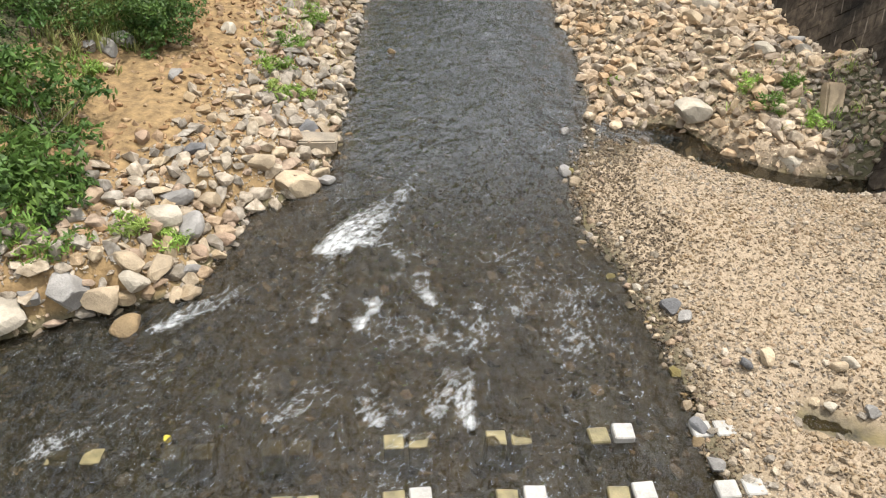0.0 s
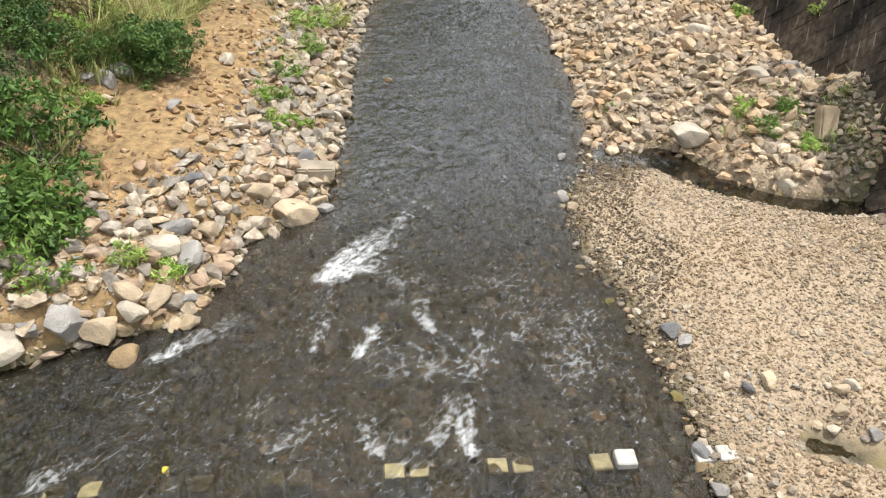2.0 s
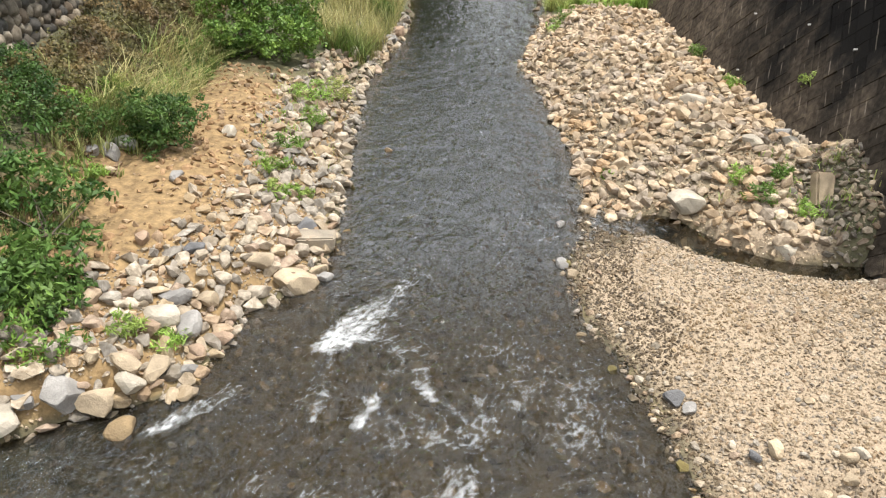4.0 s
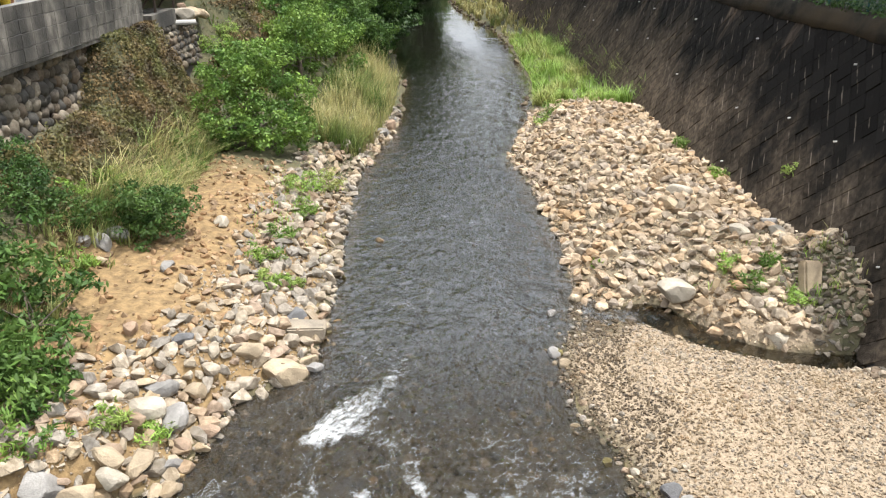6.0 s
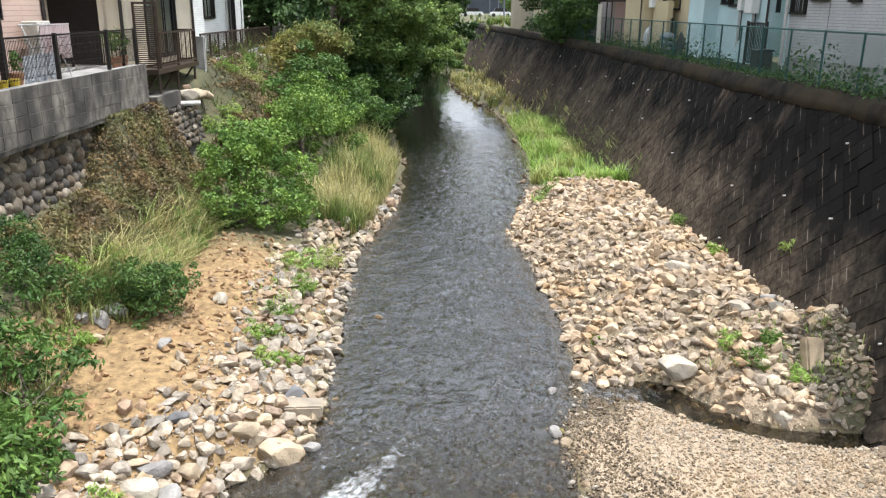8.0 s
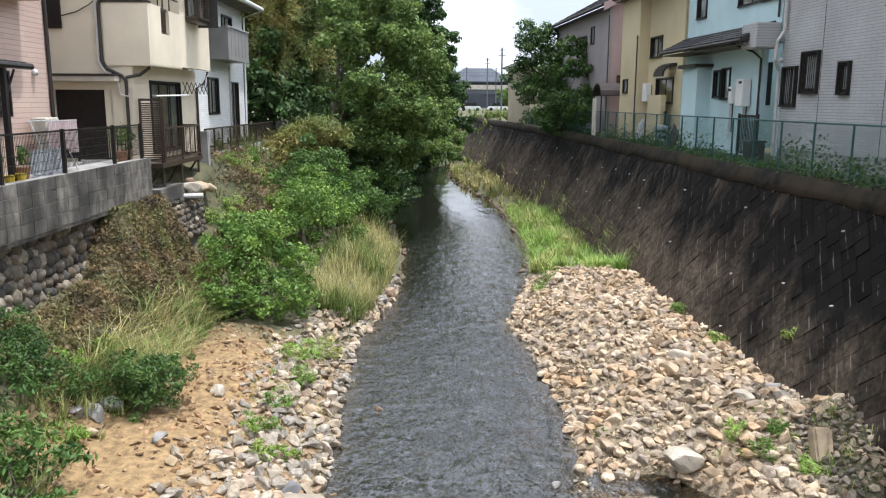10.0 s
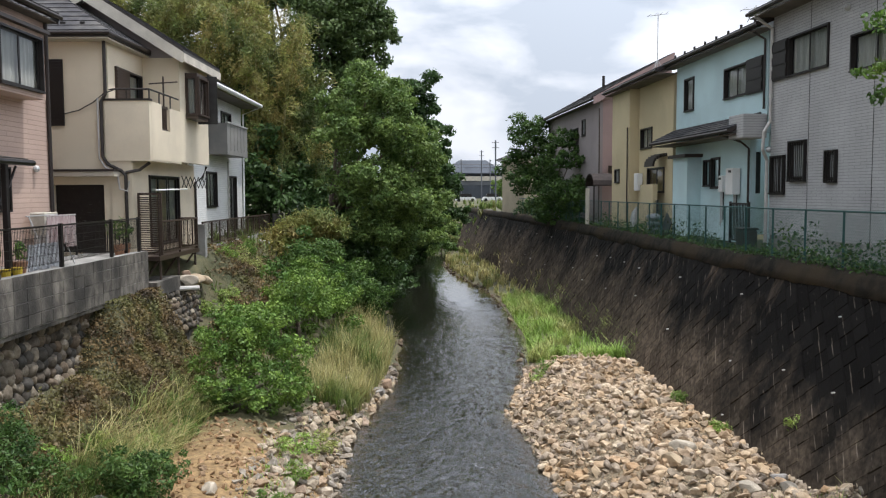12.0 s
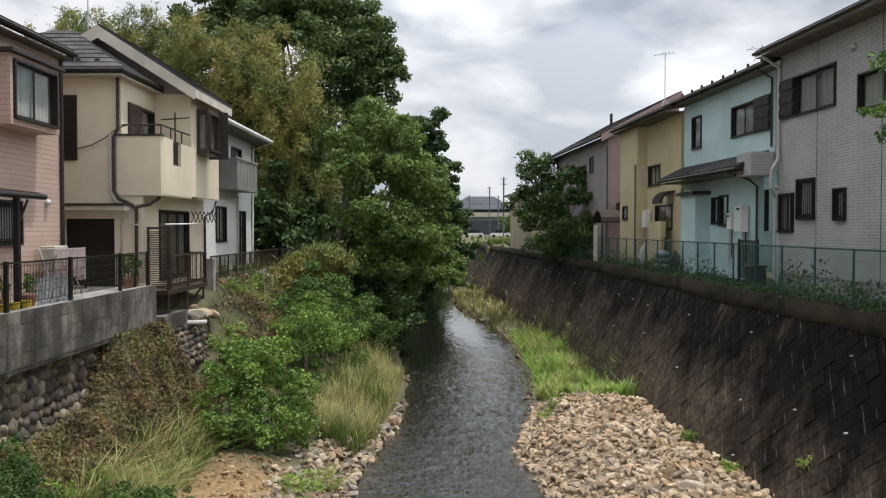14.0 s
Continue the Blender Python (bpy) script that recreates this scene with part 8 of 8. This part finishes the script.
box_bm(bm, -7.62, -7.3, 25.2, 25.45, 3.9, 5.05)
tagged(part("gate_pillar", bm, M_CONCRETE), "short grey concrete gate pillar", "pillar")
for y, s in ((36.8, 1), (37.6, 1)):
    rl = thing("hand_rail", "bent white pipe handrail on the bank", "handrail", (-7, y, 4))
    downpipe([(-6.9, y, 3.5), (-6.9, y, 4.15), (-6.0, y + 0.3, 4.15), (-6.0, y + 0.3, 3.6)], rl, M_WHITEPAINT, 0.03, "pipe")
brd = tagged(fpart("leaning_board", Face((-6.6, 38), (-6.2, 38), (0, -1)), [(0, 0.12, 0, 0.02, 4.8, 5.5), (0.18, 0.3, 0, 0.02, 4.8, 5.45)], M_WHITEPAINT, None), "two white boards standing on the bank", "board")
fence_far = slab("garden_fence", [((-7.4, 36.4, 4.0), (-7.4, 36.4, 5.1)), ((-5.8, 39.5, 4.0), (-5.8, 39.5, 5.2))], (-0.05, 0, 0), M_ROOM_SHADE_AND_FENCE)
tagged(fence_far, "dark solid garden fence panel by the trees", "fence")

# ---- block wall, its fence and the clutter behind it ----
terrace_floor = slab_poly("terrace_floor", [(-9.1, 5, 4.5), (-7.65, 5, 4.5), (-7.65, 20.85, 4.5), (-9.1, 20.85, 4.5)], 0.2, M_CONCRETE, None)
tagged(terrace_floor, "bare concrete terrace behind the block wall", "terrace", kind="structure")
mf = Face((-7.5, 6.0), (-7.5, 20.2), (1, 0))
wire = thing("wire_fence", "black welded wire fence on the block wall", "fence", (-7.5, 14, 4.58))
for y in (6.3, 8.7, 11.2, 13.6, 15.95, 18.42, 20.13):
    fpart("post", mf, [(mf.of_y(y) - 0.035, mf.of_y(y) + 0.035, -0.035, 0.035, 4.55, 5.44)], M_FRAME, wire)
for z in (4.68, 4.85, 5.02, 5.19, 5.34):
    fpart("wire", mf, [(mf.of_y(6.3), mf.of_y(20.13), -0.004, 0.004, z, z + 0.008)], M_FRAME, wire)
fpart("top_rail", mf, [(mf.of_y(6.3), mf.of_y(20.13), -0.014, 0.014, 5.385, 5.42)], M_FRAME, wire)
bm = bmesh.new()
fbox(bm, mf, -0.0035, 0.0035, -0.0035, 0.0035, 4.66, 5.38)
w0 = part("upright", bm, M_FRAME, wire)
for i in range(1, 180):
    ob = new("upright", w0.data)
    ob.parent = wire
    ob.location = Vector((0, mf.of_y(10.5) + 0.053 * i, 0))
w0.location = Vector((0, mf.of_y(10.5), 0))

M_TOWEL = mat("striped_towel", (0.62, 0.55, 0.53), (0.42, 0.30, 0.29), rough=0.95, scale=9, bump=0.3, stretch=(1, 3, 0.08))
M_SHEET = mat("crumpled_silver_sheet", (0.42, 0.44, 0.46), (0.25, 0.26, 0.28), rough=0.35, scale=5, bump=0.6, fine=14)
M_TERRACOTTA = mat("terracotta", (0.36, 0.19, 0.11), rough=0.8)
M_YELLOWP = mat("yellow_plastic", (0.62, 0.45, 0.04), rough=0.5)
M_RED = mat("red_paint", (0.30, 0.05, 0.04), rough=0.5)
M_ACBOX = mat("beige_plastic", (0.52, 0.48, 0.40), rough=0.5, bump=0)


def wavy_cloth(name, x, y0, y1, z0, z1, material, parent, label, seed=0, drop=0.0):
    bm = bmesh.new()
    n, k = 24, 8
    rows = []
    for j in range(k + 1):
        z = z1 + (z0 - z1) * j / k
        rows.append([bm.verts.new((x + 0.03 * math.sin(i * 0.9 + seed) * j / k + 0.02 * math.sin(i * 2.3 + j), y0 + (y1 - y0) * i / n, z + 0.02 * math.sin(i * 0.7 + seed) * j / k)) for i in range(n + 1)])
    for a, b in zip(rows, rows[1:]):
        for i in range(n):
            bm.faces.new((a[i], a[i + 1], b[i + 1], b[i]))
    return part(name, bm, material, parent, label)


dryer = thing("laundry_rack", "folding laundry rack hung with striped towels", "laundry rack", (-8.0, 16.3, 4.5))
for y in (16.1, 17.2):
    downpipe([(-8.2, y, 4.5), (-7.8, y, 5.58)], dryer, M_SILVER, 0.015, "leg")
    downpipe([(-7.8, y, 4.5), (-8.2, y, 5.58)], dryer, M_SILVER, 0.015, "leg")
for x in (-8.2, -7.8):
    downpipe([(x, 16.0, 5.58), (x, 17.3, 5.58)], dryer, M_SILVER, 0.012, "rod")
for i, y in enumerate((16.0, 16.42, 16.84)):
    t = thing("towel", "red and white striped towel hanging to dry", "towel", (-7.8, y, 5.2), group="towels on the rack")
    wavy_cloth("cloth", -7.8, y, y + 0.46, 4.92 + 0.08 * (i % 2), 5.6, M_TOWEL, t, "", i)
sheet = thing("plastic_sheet", "crumpled silver plastic sheet on the terrace", "sheet", (-7.85, 15.7, 4.6))
wavy_cloth("cover", -7.75, 15.1, 16.6, 4.55, 5.05, M_SHEET, sheet, "", 3)
ac = thing("air_conditioner", "beige outdoor air conditioner unit on a stand", "air conditioner", (-8.75, 18.2, 5.2))
bm = bmesh.new()
box_bm(bm, -8.95, -8.6, 17.6, 18.2, 5.12, 5.62)
bmesh.ops.bevel(bm, geom=bm.edges[:], offset=0.02, segments=1, affect="EDGES")
part("case", bm, M_ACBOX, ac)
bm = bmesh.new()
box_bm(bm, -8.6, -8.58, 17.95, 18.12, 5.45, 5.55)
part("label_plate", bm, M_FRAME, ac)
for y in (17.7, 18.1):
    bm = bmesh.new()
    box_bm(bm, -8.9, -8.65, y - 0.03, y + 0.03, 4.5, 5.12)
    part("stand", bm, M_SILVER, ac)


def pot_plant(x, y, seed, h=0.5, material=None):
    ob = thing("potted_plant", "leafy plant in a terracotta pot", "potted plant", (x, y, 4.5), group="pots on the terrace")
    bm = bmesh.new()
    bmesh.ops.create_cone(bm, cap_ends=True, segments=14, radius1=0.1, radius2=0.15, depth=0.26)
    bmesh.ops.transform(bm, matrix=Matrix.Translation((x, y, 4.63)), verts=bm.verts)
    part("pot", bm, M_TERRACOTTA, ob)
    r = np.random.default_rng(seed)
    p, nr = clump_points(r, [(x, y, 4.8 + h * 0.5, h * 0.45, 1.0)], 260)
    mesh_part("leaves", leaves_mesh("leaves", p, nr, r.uniform(0.05, 0.11, 260), r, 0.4, material or M_LEAF), ob)


for i, (x, y, h) in enumerate([(-7.85, 19.75, 0.75), (-7.9, 20.25, 0.6), (-7.85, 13.9, 0.4), (-7.8, 13.3, 0.5), (-7.8, 14.9, 0.35), (-7.8, 12.6, 0.45)]):
    pot_plant(x, y, 500 + i, h, M_LEAF if i % 2 else M_LEAF_BRIGHT)
for y in (13.75, 14.2, 14.6):
    bm = bmesh.new()
    bmesh.ops.create_cone(bm, cap_ends=True, segments=12, radius1=0.07, radius2=0.1, depth=0.16)
    bmesh.ops.transform(bm, matrix=Matrix.Translation((-7.68, y, 4.6)), verts=bm.verts)
    tagged(part("flower_pot", bm, M_YELLOWP), "small yellow plastic flower pot", "flower pot", "yellow pots")
bike = thing("bicycle", "red bicycle leaning behind the fence", "bicycle", (-8.2, 14.2, 4.5))
for y in (13.4, 14.45):
    bm = bmesh.new()
    ring = [(-8.2, y + 0.33 * math.cos(a), 4.84 + 0.33 * math.sin(a)) for a in np.linspace(0, 2 * math.pi, 25)]
    tube_bm(bm, ring, [0.018] * 25, 6)
    part("wheel", bm, M_FRAME, bike)
for a, b in (((-8.2, 13.4, 4.84), (-8.2, 13.75, 5.3)), ((-8.2, 13.75, 5.3), (-8.2, 14.3, 5.25)), ((-8.2, 14.3, 5.25), (-8.2, 14.45, 4.84)), ((-8.2, 13.75, 5.25), (-8.2, 14.0, 4.8)), ((-8.2, 14.0, 4.8), (-8.2, 14.3, 5.3)), ((-8.4, 13.7, 5.5), (-8.0, 13.7, 5.5)), ((-8.2, 13.75, 5.3), (-8.2, 13.7, 5.5))):
    downpipe([a, b], bike, M_RED, 0.016, "tube")
railing_near = thing("railing", "low dark railing across the terrace end", "railing", (-8.6, 19.5, 4.5))
railing(Face((-9.0, 19.9), (-7.7, 19.9), (0, -1)), 0, 1.3, 4.5, 5.35, railing_near, M_FRAME, 0.1, 1.3)

# drain pipe poking out of the cobble wall
dp = thing("drain_pipe", "pale drain pipe poking from the cobble wall", "drain pipe", (-7.0, 22.4, 3.35))
downpipe([(-7.5, 22.2, 3.36), (-6.75, 22.6, 3.34)], dp, M_PIPE, 0.07, "pipe")

# drain pipes and white poles where the garden wall ends
for pts in ([(-8.0, 33.0, 4.05), (-7.3, 33.0, 4.05), (-6.95, 33.0, 4.0), (-6.85, 33.0, 3.75)], [(-8.0, 35.0, 4.1), (-7.2, 35.0, 4.1), (-7.0, 35.0, 4.0)]):
    bm = bmesh.new()
    tube_bm(bm, pts, [0.07] * len(pts), 10)
    tagged(part("drain_pipe", bm, M_PIPE), "pale plastic drain pipe jutting from the wall", "pipe", "drain pipes")
poles = thing("clothes_pole", "pair of white poles leaning at the railing end", "pole", (-7.3, 37.0, 4.3))
for dx in (0.0, 0.18):
    bm = bmesh.new()
    tube_bm(bm, [(-7.35 + dx, 37.0, 3.9), (-7.2 + 1.4 * dx, 37.0, 5.6)], [0.035, 0.035], 8)
    part("pole", bm, M_PIPE, poles)


# ---- distance: viaduct, roofs, poles, wires ----
M_VIADUCT = mat("pale_viaduct_concrete", (0.16, 0.17, 0.185), (0.12, 0.125, 0.14), rough=0.9, scale=0.2, bump=0, spec=0.1)
via = thing("viaduct", "pale concrete viaduct crossing far beyond the river", "viaduct", (10, 200, 4.4))
bm = bmesh.new()
box_bm(bm, -90, 110, 198, 206, 8.0, 9.3)
part("deck", bm, M_VIADUCT, via)
bm = bmesh.new()
box_bm(bm, -90, 110, 197.7, 198, 9.0, 10.1)
part("parapet", bm, M_FASCIA, via, "pale parapet")
for x in range(-80, 110, 14):
    bm = bmesh.new()
    box_bm(bm, x - 0.8, x + 0.8, 200, 204, 4.0, 8.0)
    part("pier", bm, M_VIADUCT, via)
hall = thing("house", "wide distant building with a low grey roof", "house", (11, 230, 4.4))
bm = bmesh.new()
box_bm(bm, 3, 19, 226, 240, 4, 11.5)
M_HALL = mat("blue_grey_hall_sheeting", (0.085, 0.095, 0.11), (0.065, 0.072, 0.085), rough=0.9, scale=0.3, bump=0, spec=0.1)
part("wall", bm, M_HALL, hall)
for i in range(6):
    bm = bmesh.new()
    box_bm(bm, 4 + 2.5 * i, 5.6 + 2.5 * i, 225.9, 226, 10, 11)
    part("window", bm, M_FRAME, hall)
slab_poly("roof", [(2, 225, 11.6), (20, 225, 11.6), (15, 233, 15.5), (7, 233, 15.5)], 0.3, M_HALL, hall)


def pole(x, y, h, arms=2):
    p = thing("utility_pole", "distant concrete utility pole with cross arms", "utility pole", (x, y, 4.3), group="utility poles")
    downpipe([(x, y, 4), (x, y, 4 + h)], p, M_VIADUCT, 0.11, "shaft")
    for i in range(arms):
        downpipe([(x - 0.5, y, 3.7 + h - 0.7 * i), (x + 0.5, y, 3.7 + h - 0.7 * i)], p, M_BALC, 0.045, "cross_arm")


for x, y, h in ((8.4, 110, 9.2), (8.8, 150, 10), (12.5, 180, 9.5), (6.3, 190, 10), (16.5, 195, 9.5), (-60, 185, 9.5), (72, 185, 9.5)):
    pole(x, y, h)
for z0 in (13.15, 12.45):
    bm = bmesh.new()
    tube_bm(bm, [(-60 + 12 * i, 185, z0 - 0.6 + 0.00014 * (i * 12 - 66) ** 2) for i in range(12)], [0.035] * 12, 4)
    tagged(part("power_line", bm, M_FRAME), "thin distant overhead power line", "power line", "power lines")
grass_patch("far_grass", "rough green grass on the far embankment", "grass", lambda x, y: np.where(land(x, y) > 0.2, 1, 0), (-12, 16, 70, 125), 20000, 0.9, M_GRASS, 90, 0.5, 0.06)
M_TYRE = mat("black_rubber", (0.02, 0.02, 0.02), rough=0.9, bump=0)


def car(x, y, turned, label):
    """A small parked car: rounded body, glazed cabin and four wheels."""
    ob = thing("car", label, "car", (x, y, 4.4), turned, group="parked cars")
    for nm, dims, z0, top, m in (("body", (2.0, 0.82), 4.65, 5.25, M_WHITEPAINT), ("cabin", (1.2, 0.74), 5.25, 5.85, M_FRAME)):
        bm = bmesh.new()
        v = box_bm(bm, x - dims[0], x + dims[0], y - dims[1], y + dims[1], z0, top)
        for q in v[4:]:
            q.co.x = x + (q.co.x - x) * 0.84
        bmesh.ops.bevel(bm, geom=bm.edges[:], offset=0.08, segments=2, affect="EDGES")
        part(nm, bm, m, ob)
    for dx in (-1.25, 1.25):
        for dy in (-0.8, 0.8):
            bm = bmesh.new()
            bmesh.ops.create_cone(bm, cap_ends=True, segments=14, radius1=0.3, radius2=0.3, depth=0.2)
            bmesh.ops.transform(bm, matrix=pose(x + dx, y + dy, 4.7, 90, 0, 0), verts=bm.verts)
            part("wheel", bm, M_TYRE, ob)


car(5.6, 146, 0, "small white car parked on the far bank")
car(10.6, 147, 0, "white car parked beyond the far bank")
plant("tree", "distant round tree beyond the river bend", "tree", (0.5, 130, 4.3), [(0.0, 130, 7, 2.2, 0.9), (2.0, 131, 6.4, 1.8, 0.9), (-2.0, 130, 6.2, 1.8, 0.9)], 0.5, 2600, M_LEAF_TREE, M_BARK, 91, 0.6, 0.2)
for i, x in enumerate((-14, -6, 16, 24, 33, 45, -24)):
    plant("tree", "distant hedge tree on the skyline", "tree", (x, 150 + 3 * i, 4.3), [(x, 150 + 3 * i, 7.2, 3, 0.9), (x + 3, 150 + 3 * i, 6.6, 2.6, 0.9), (x - 3, 151 + 3 * i, 6.4, 2.4, 0.9)], 0.7, 1800, M_LEAF_TREE, M_BARK, 92 + i, 0.6, 0.25, group="hedge trees")


# ---- pieces of walls ----
def piece_mesh(name, sx, sy, sz, material, bevel=0.012):
    """A small block with softened front edges, centred at its back."""
    bm = bmesh.new()
    box_bm(bm, -sx / 2, sx / 2, -sy / 2, sy / 2, 0, sz)
    top = [e for e in bm.edges if all(v.co.z > sz * 0.5 for v in e.verts)]
    bmesh.ops.bevel(bm, geom=top, offset=bevel, segments=1, affect="EDGES")
    me = bpy.data.meshes.new(name)
    bm.to_mesh(me)
    bm.free()
    me.materials.append(material)
    return me


# concrete block wall: five courses on a footing beam
bwall = slab("wall_block", [((-7.44, y, 3.55), (-7.44, y, 4.56)) for y in (5.0, 20.45)], (-0.18, 0, 0), M_CONCRETE)
tagged(bwall, "stained grey concrete block garden wall", "block wall", kind="structure")
beam = slab("footing_beam", [((-7.47, y, 3.46), (-7.47, y, 3.56)) for y in (5.0, 20.45)], (-0.3, 0, 0), M_OLD_CONCRETE)
tagged(beam, "rough concrete footing beam under the block wall", "footing", kind="structure")
block_me = piece_mesh("block", 0.463, 0.243, 0.022, M_OLD_CONCRETE, 0.006)
turn = Matrix(((0, 0, 1, 0), (1, 0, 0, 0), (0, 1, 0, 0), (0, 0, 0, 1)))
for c in range(4):
    y = 5.03
    while y < 20.3:
        ob = new("block", block_me)
        ob.parent = bwall
        ob.matrix_basis = Matrix.Translation((-7.45 + random.uniform(-0.003, 0.003), y + 0.235, 3.685 + 0.25 * c)) @ turn
        y += 0.47

# cobble walls under it
cob_rng = np.random.default_rng(12)
cob_me = []
for i in range(8):
    v, q = rock_shape(200 + i, 2, 1, 0.75)
    v = v * (0.8, 0.98, 1.3)
    me = bpy.data.meshes.new("cobble")
    fill(me, v, q)
    me.polygons.foreach_set("use_smooth", np.ones(len(q), bool))
    me.materials.append(M_COBBLE)
    cob_me.append(me)


def cobble_wall(name, y0, y1, z0, z1, x_low, x_high, size, label):
    back = slab(name, [((x_low - 0.1, y, z0 - 0.3), (x_high - 0.1, y, z1)) for y in (y0, y1)], (-0.4, 0, 0), M_MORTAR)
    tagged(back, label, "cobble wall", kind="structure")
    rows = int((z1 - z0) / (size * 0.78))
    for j in range(rows):
        z = z0 + (j + 0.5) * (z1 - z0) / rows
        x = x_low + (x_high - x_low) * (z - z0) / (z1 - z0)
        y = y0 + cob_rng.uniform(0, size)
        while y < y1:
            s = size * cob_rng.uniform(0.8, 1.25)
            ob = new("cobble", cob_me[cob_rng.integers(8)])
            ob.parent = back
            ob.matrix_basis = Matrix.Translation((x - 0.09 + cob_rng.uniform(-0.03, 0.03), y, z + cob_rng.uniform(-0.03, 0.03))) @ Euler((cob_rng.normal() * 0.45 - 0.3, 0.12 + cob_rng.normal() * 0.15, cob_rng.normal() * 0.25)).to_matrix().to_4x4() @ Matrix.Scale(s * 1.22, 4)
            y += s * 0.9


cobble_wall("wall_cobble", 12.2, 18.2, 1.9, 3.45, -7.6, -7.78, 0.27, "mortared wall of rounded grey cobbles")
cobble_wall("wall_cobble_far", 20.8, 25.6, 2.2, 3.5, -6.9, -7.25, 0.19, "rough wall of rounded grey cobbles")
ledge = slab("concrete_ledge", [((-7.2, y, 3.35), (-7.22, y, 3.72)) for y in (20.5, 22.4)], (-0.7, 0, 0), M_OLD_CONCRETE)
tagged(ledge, "rough concrete ledge under the deck", "ledge", kind="structure")

# right retaining wall: square concrete blocks laid on the diagonal up the batter
SIDE = 0.34
wall_block_me = piece_mesh("block", SIDE - 0.006, SIDE - 0.006, 0.05, M_WALL, 0.007)
slope_len = TOP_Z * math.hypot(1, BATTER)
lean = Vector((BATTER, 0, 1)).normalized()
near_blocks, rest_v, rest_f, nb = [], [], [], 0
shape_v = np.array([v.co[:] for v in wall_block_me.vertices])
shape_f = [tuple(p.vertices) for p in wall_block_me.polygons]
half = SIDE / math.sqrt(2)
for c in range(0, int(slope_len / half)):
    s = c * half + 0.12
    if s > slope_len - 0.3:
        break
    y = 4.0 + (half if c % 2 else 0)
    while y < 92:
        x = float(toe_x(y)) + lean.x * s
        tang = Vector((float(toe_x(y + 0.5) - toe_x(y - 0.5)), 1, 0)).normalized()
        out = tang.cross(lean)
        if out.x > 0:
            out.negate()
        e1, e2 = (tang + lean).normalized(), (lean - tang).normalized()
        m = Matrix.Translation(Vector((x, y, lean.z * s)) + out * random.uniform(-0.012, 0.012)) @ Matrix((e1, e2, out)).transposed().to_4x4() @ Euler((random.gauss(0, 0.014), random.gauss(0, 0.014), 0)).to_matrix().to_4x4()
        if 11.4 < y < 16.8 and len(near_blocks) < 300:
            near_blocks.append(m)
        else:
            a = np.array(m)
            rest_v.append(shape_v @ a[:3, :3].T + a[:3, 3])
            rest_f += [tuple(i + nb for i in q) for q in shape_f]
            nb += len(shape_v)
        y += 2 * half
me = bpy.data.meshes.new("far_blocks")
me.from_pydata(np.concatenate(rest_v).tolist(), [], rest_f)
M_WALL_REST = M_WALL.copy()
M_WALL_REST.name = "blackened_wall_block_joined"
for nd in list(M_WALL_REST.node_tree.nodes):
    if nd.type == "OBJECT_INFO":
        geo = M_WALL_REST.node_tree.nodes.new("ShaderNodeNewGeometry")
        for l in list(nd.outputs["Random"].links):
            M_WALL_REST.node_tree.links.new(geo.outputs["Random Per Island"], l.to_socket)
me.materials.append(M_WALL_REST)
ob = new("far_blocks", me)
ob.parent = wall_right
tagged(ob, "more blackened concrete blocks", kind="stuff")
for m in near_blocks:
    ob = new("block", wall_block_me)
    ob.parent = wall_right
    ob.matrix_basis = m
# coping and weep pipes
M_COPING = mat("mossy_coping", (0.032, 0.027, 0.021), (0.013, 0.012, 0.010), scale=4, bump=0.6, c=(0.040, 0.031, 0.020), coarse=0.8, spec=0.05)
bm = bmesh.new()
lip = []
for y in np.arange(-6, 96, 0.28):
    x0, j = float(along(WALL_TOP, y)), float(fbm(np.array([y]), np.array([0.0]), 1.1, 41)[0])
    low = 0.43 + 0.10 * j
    lip.append([bm.verts.new((x0 + dx + 0.02 * j * k, y, TOP_Z + dz)) for dx, dz, k in ((-0.45 * low - 0.02, -low, 0), (-0.45 * low - 0.066, -low + 0.015, 0), (-0.155, -0.20, 0.5), (-0.10, -0.05 + 0.03 * j, 1), (-0.02, 0.02 + 0.03 * j, 1), (0.16, 0.035, 0), (0.16, -0.3, 0))])
for a, b in zip(lip, lip[1:]):
    for i in range(7):
        bm.faces.new((a[i], b[i], b[(i + 1) % 7], a[(i + 1) % 7])).smooth = 1 <= i <= 4
bm.faces.new(lip[0][::-1]); bm.faces.new(lip[-1])
bmesh.ops.recalc_face_normals(bm, faces=bm.faces)
cop = part("coping", bm, M_COPING)
tagged(cop, "mossy dark concrete coping of the wall", "coping", kind="structure")
bm = bmesh.new()
tube_bm(bm, [(0, 0, -0.05), (0, 0, 0.07)], [0.018, 0.018], 8)
pipe = part("weep_pipe", bm, M_PIPE, wall_right)
pipe_me = pipe.data
bpy.data.objects.remove(pipe)
for r in range(3):
    for k in range(22):
        y, s = 11 + 2.1 * k + 1.05 * (r % 2) + random.uniform(-0.3, 0.3), 1.2 + 1.25 * r + random.uniform(-0.25, 0.25)
        if random.random() < 0.4:
            continue
        x = float(toe_x(y)) + lean.x * s
        ob = new("weep_pipe", pipe_me)
        ob.parent = wall_right
        ob.matrix_basis = Matrix.Translation((x - 0.04, y, lean.z * s)) @ Euler((0, -math.pi / 2, 0)).to_matrix().to_4x4()
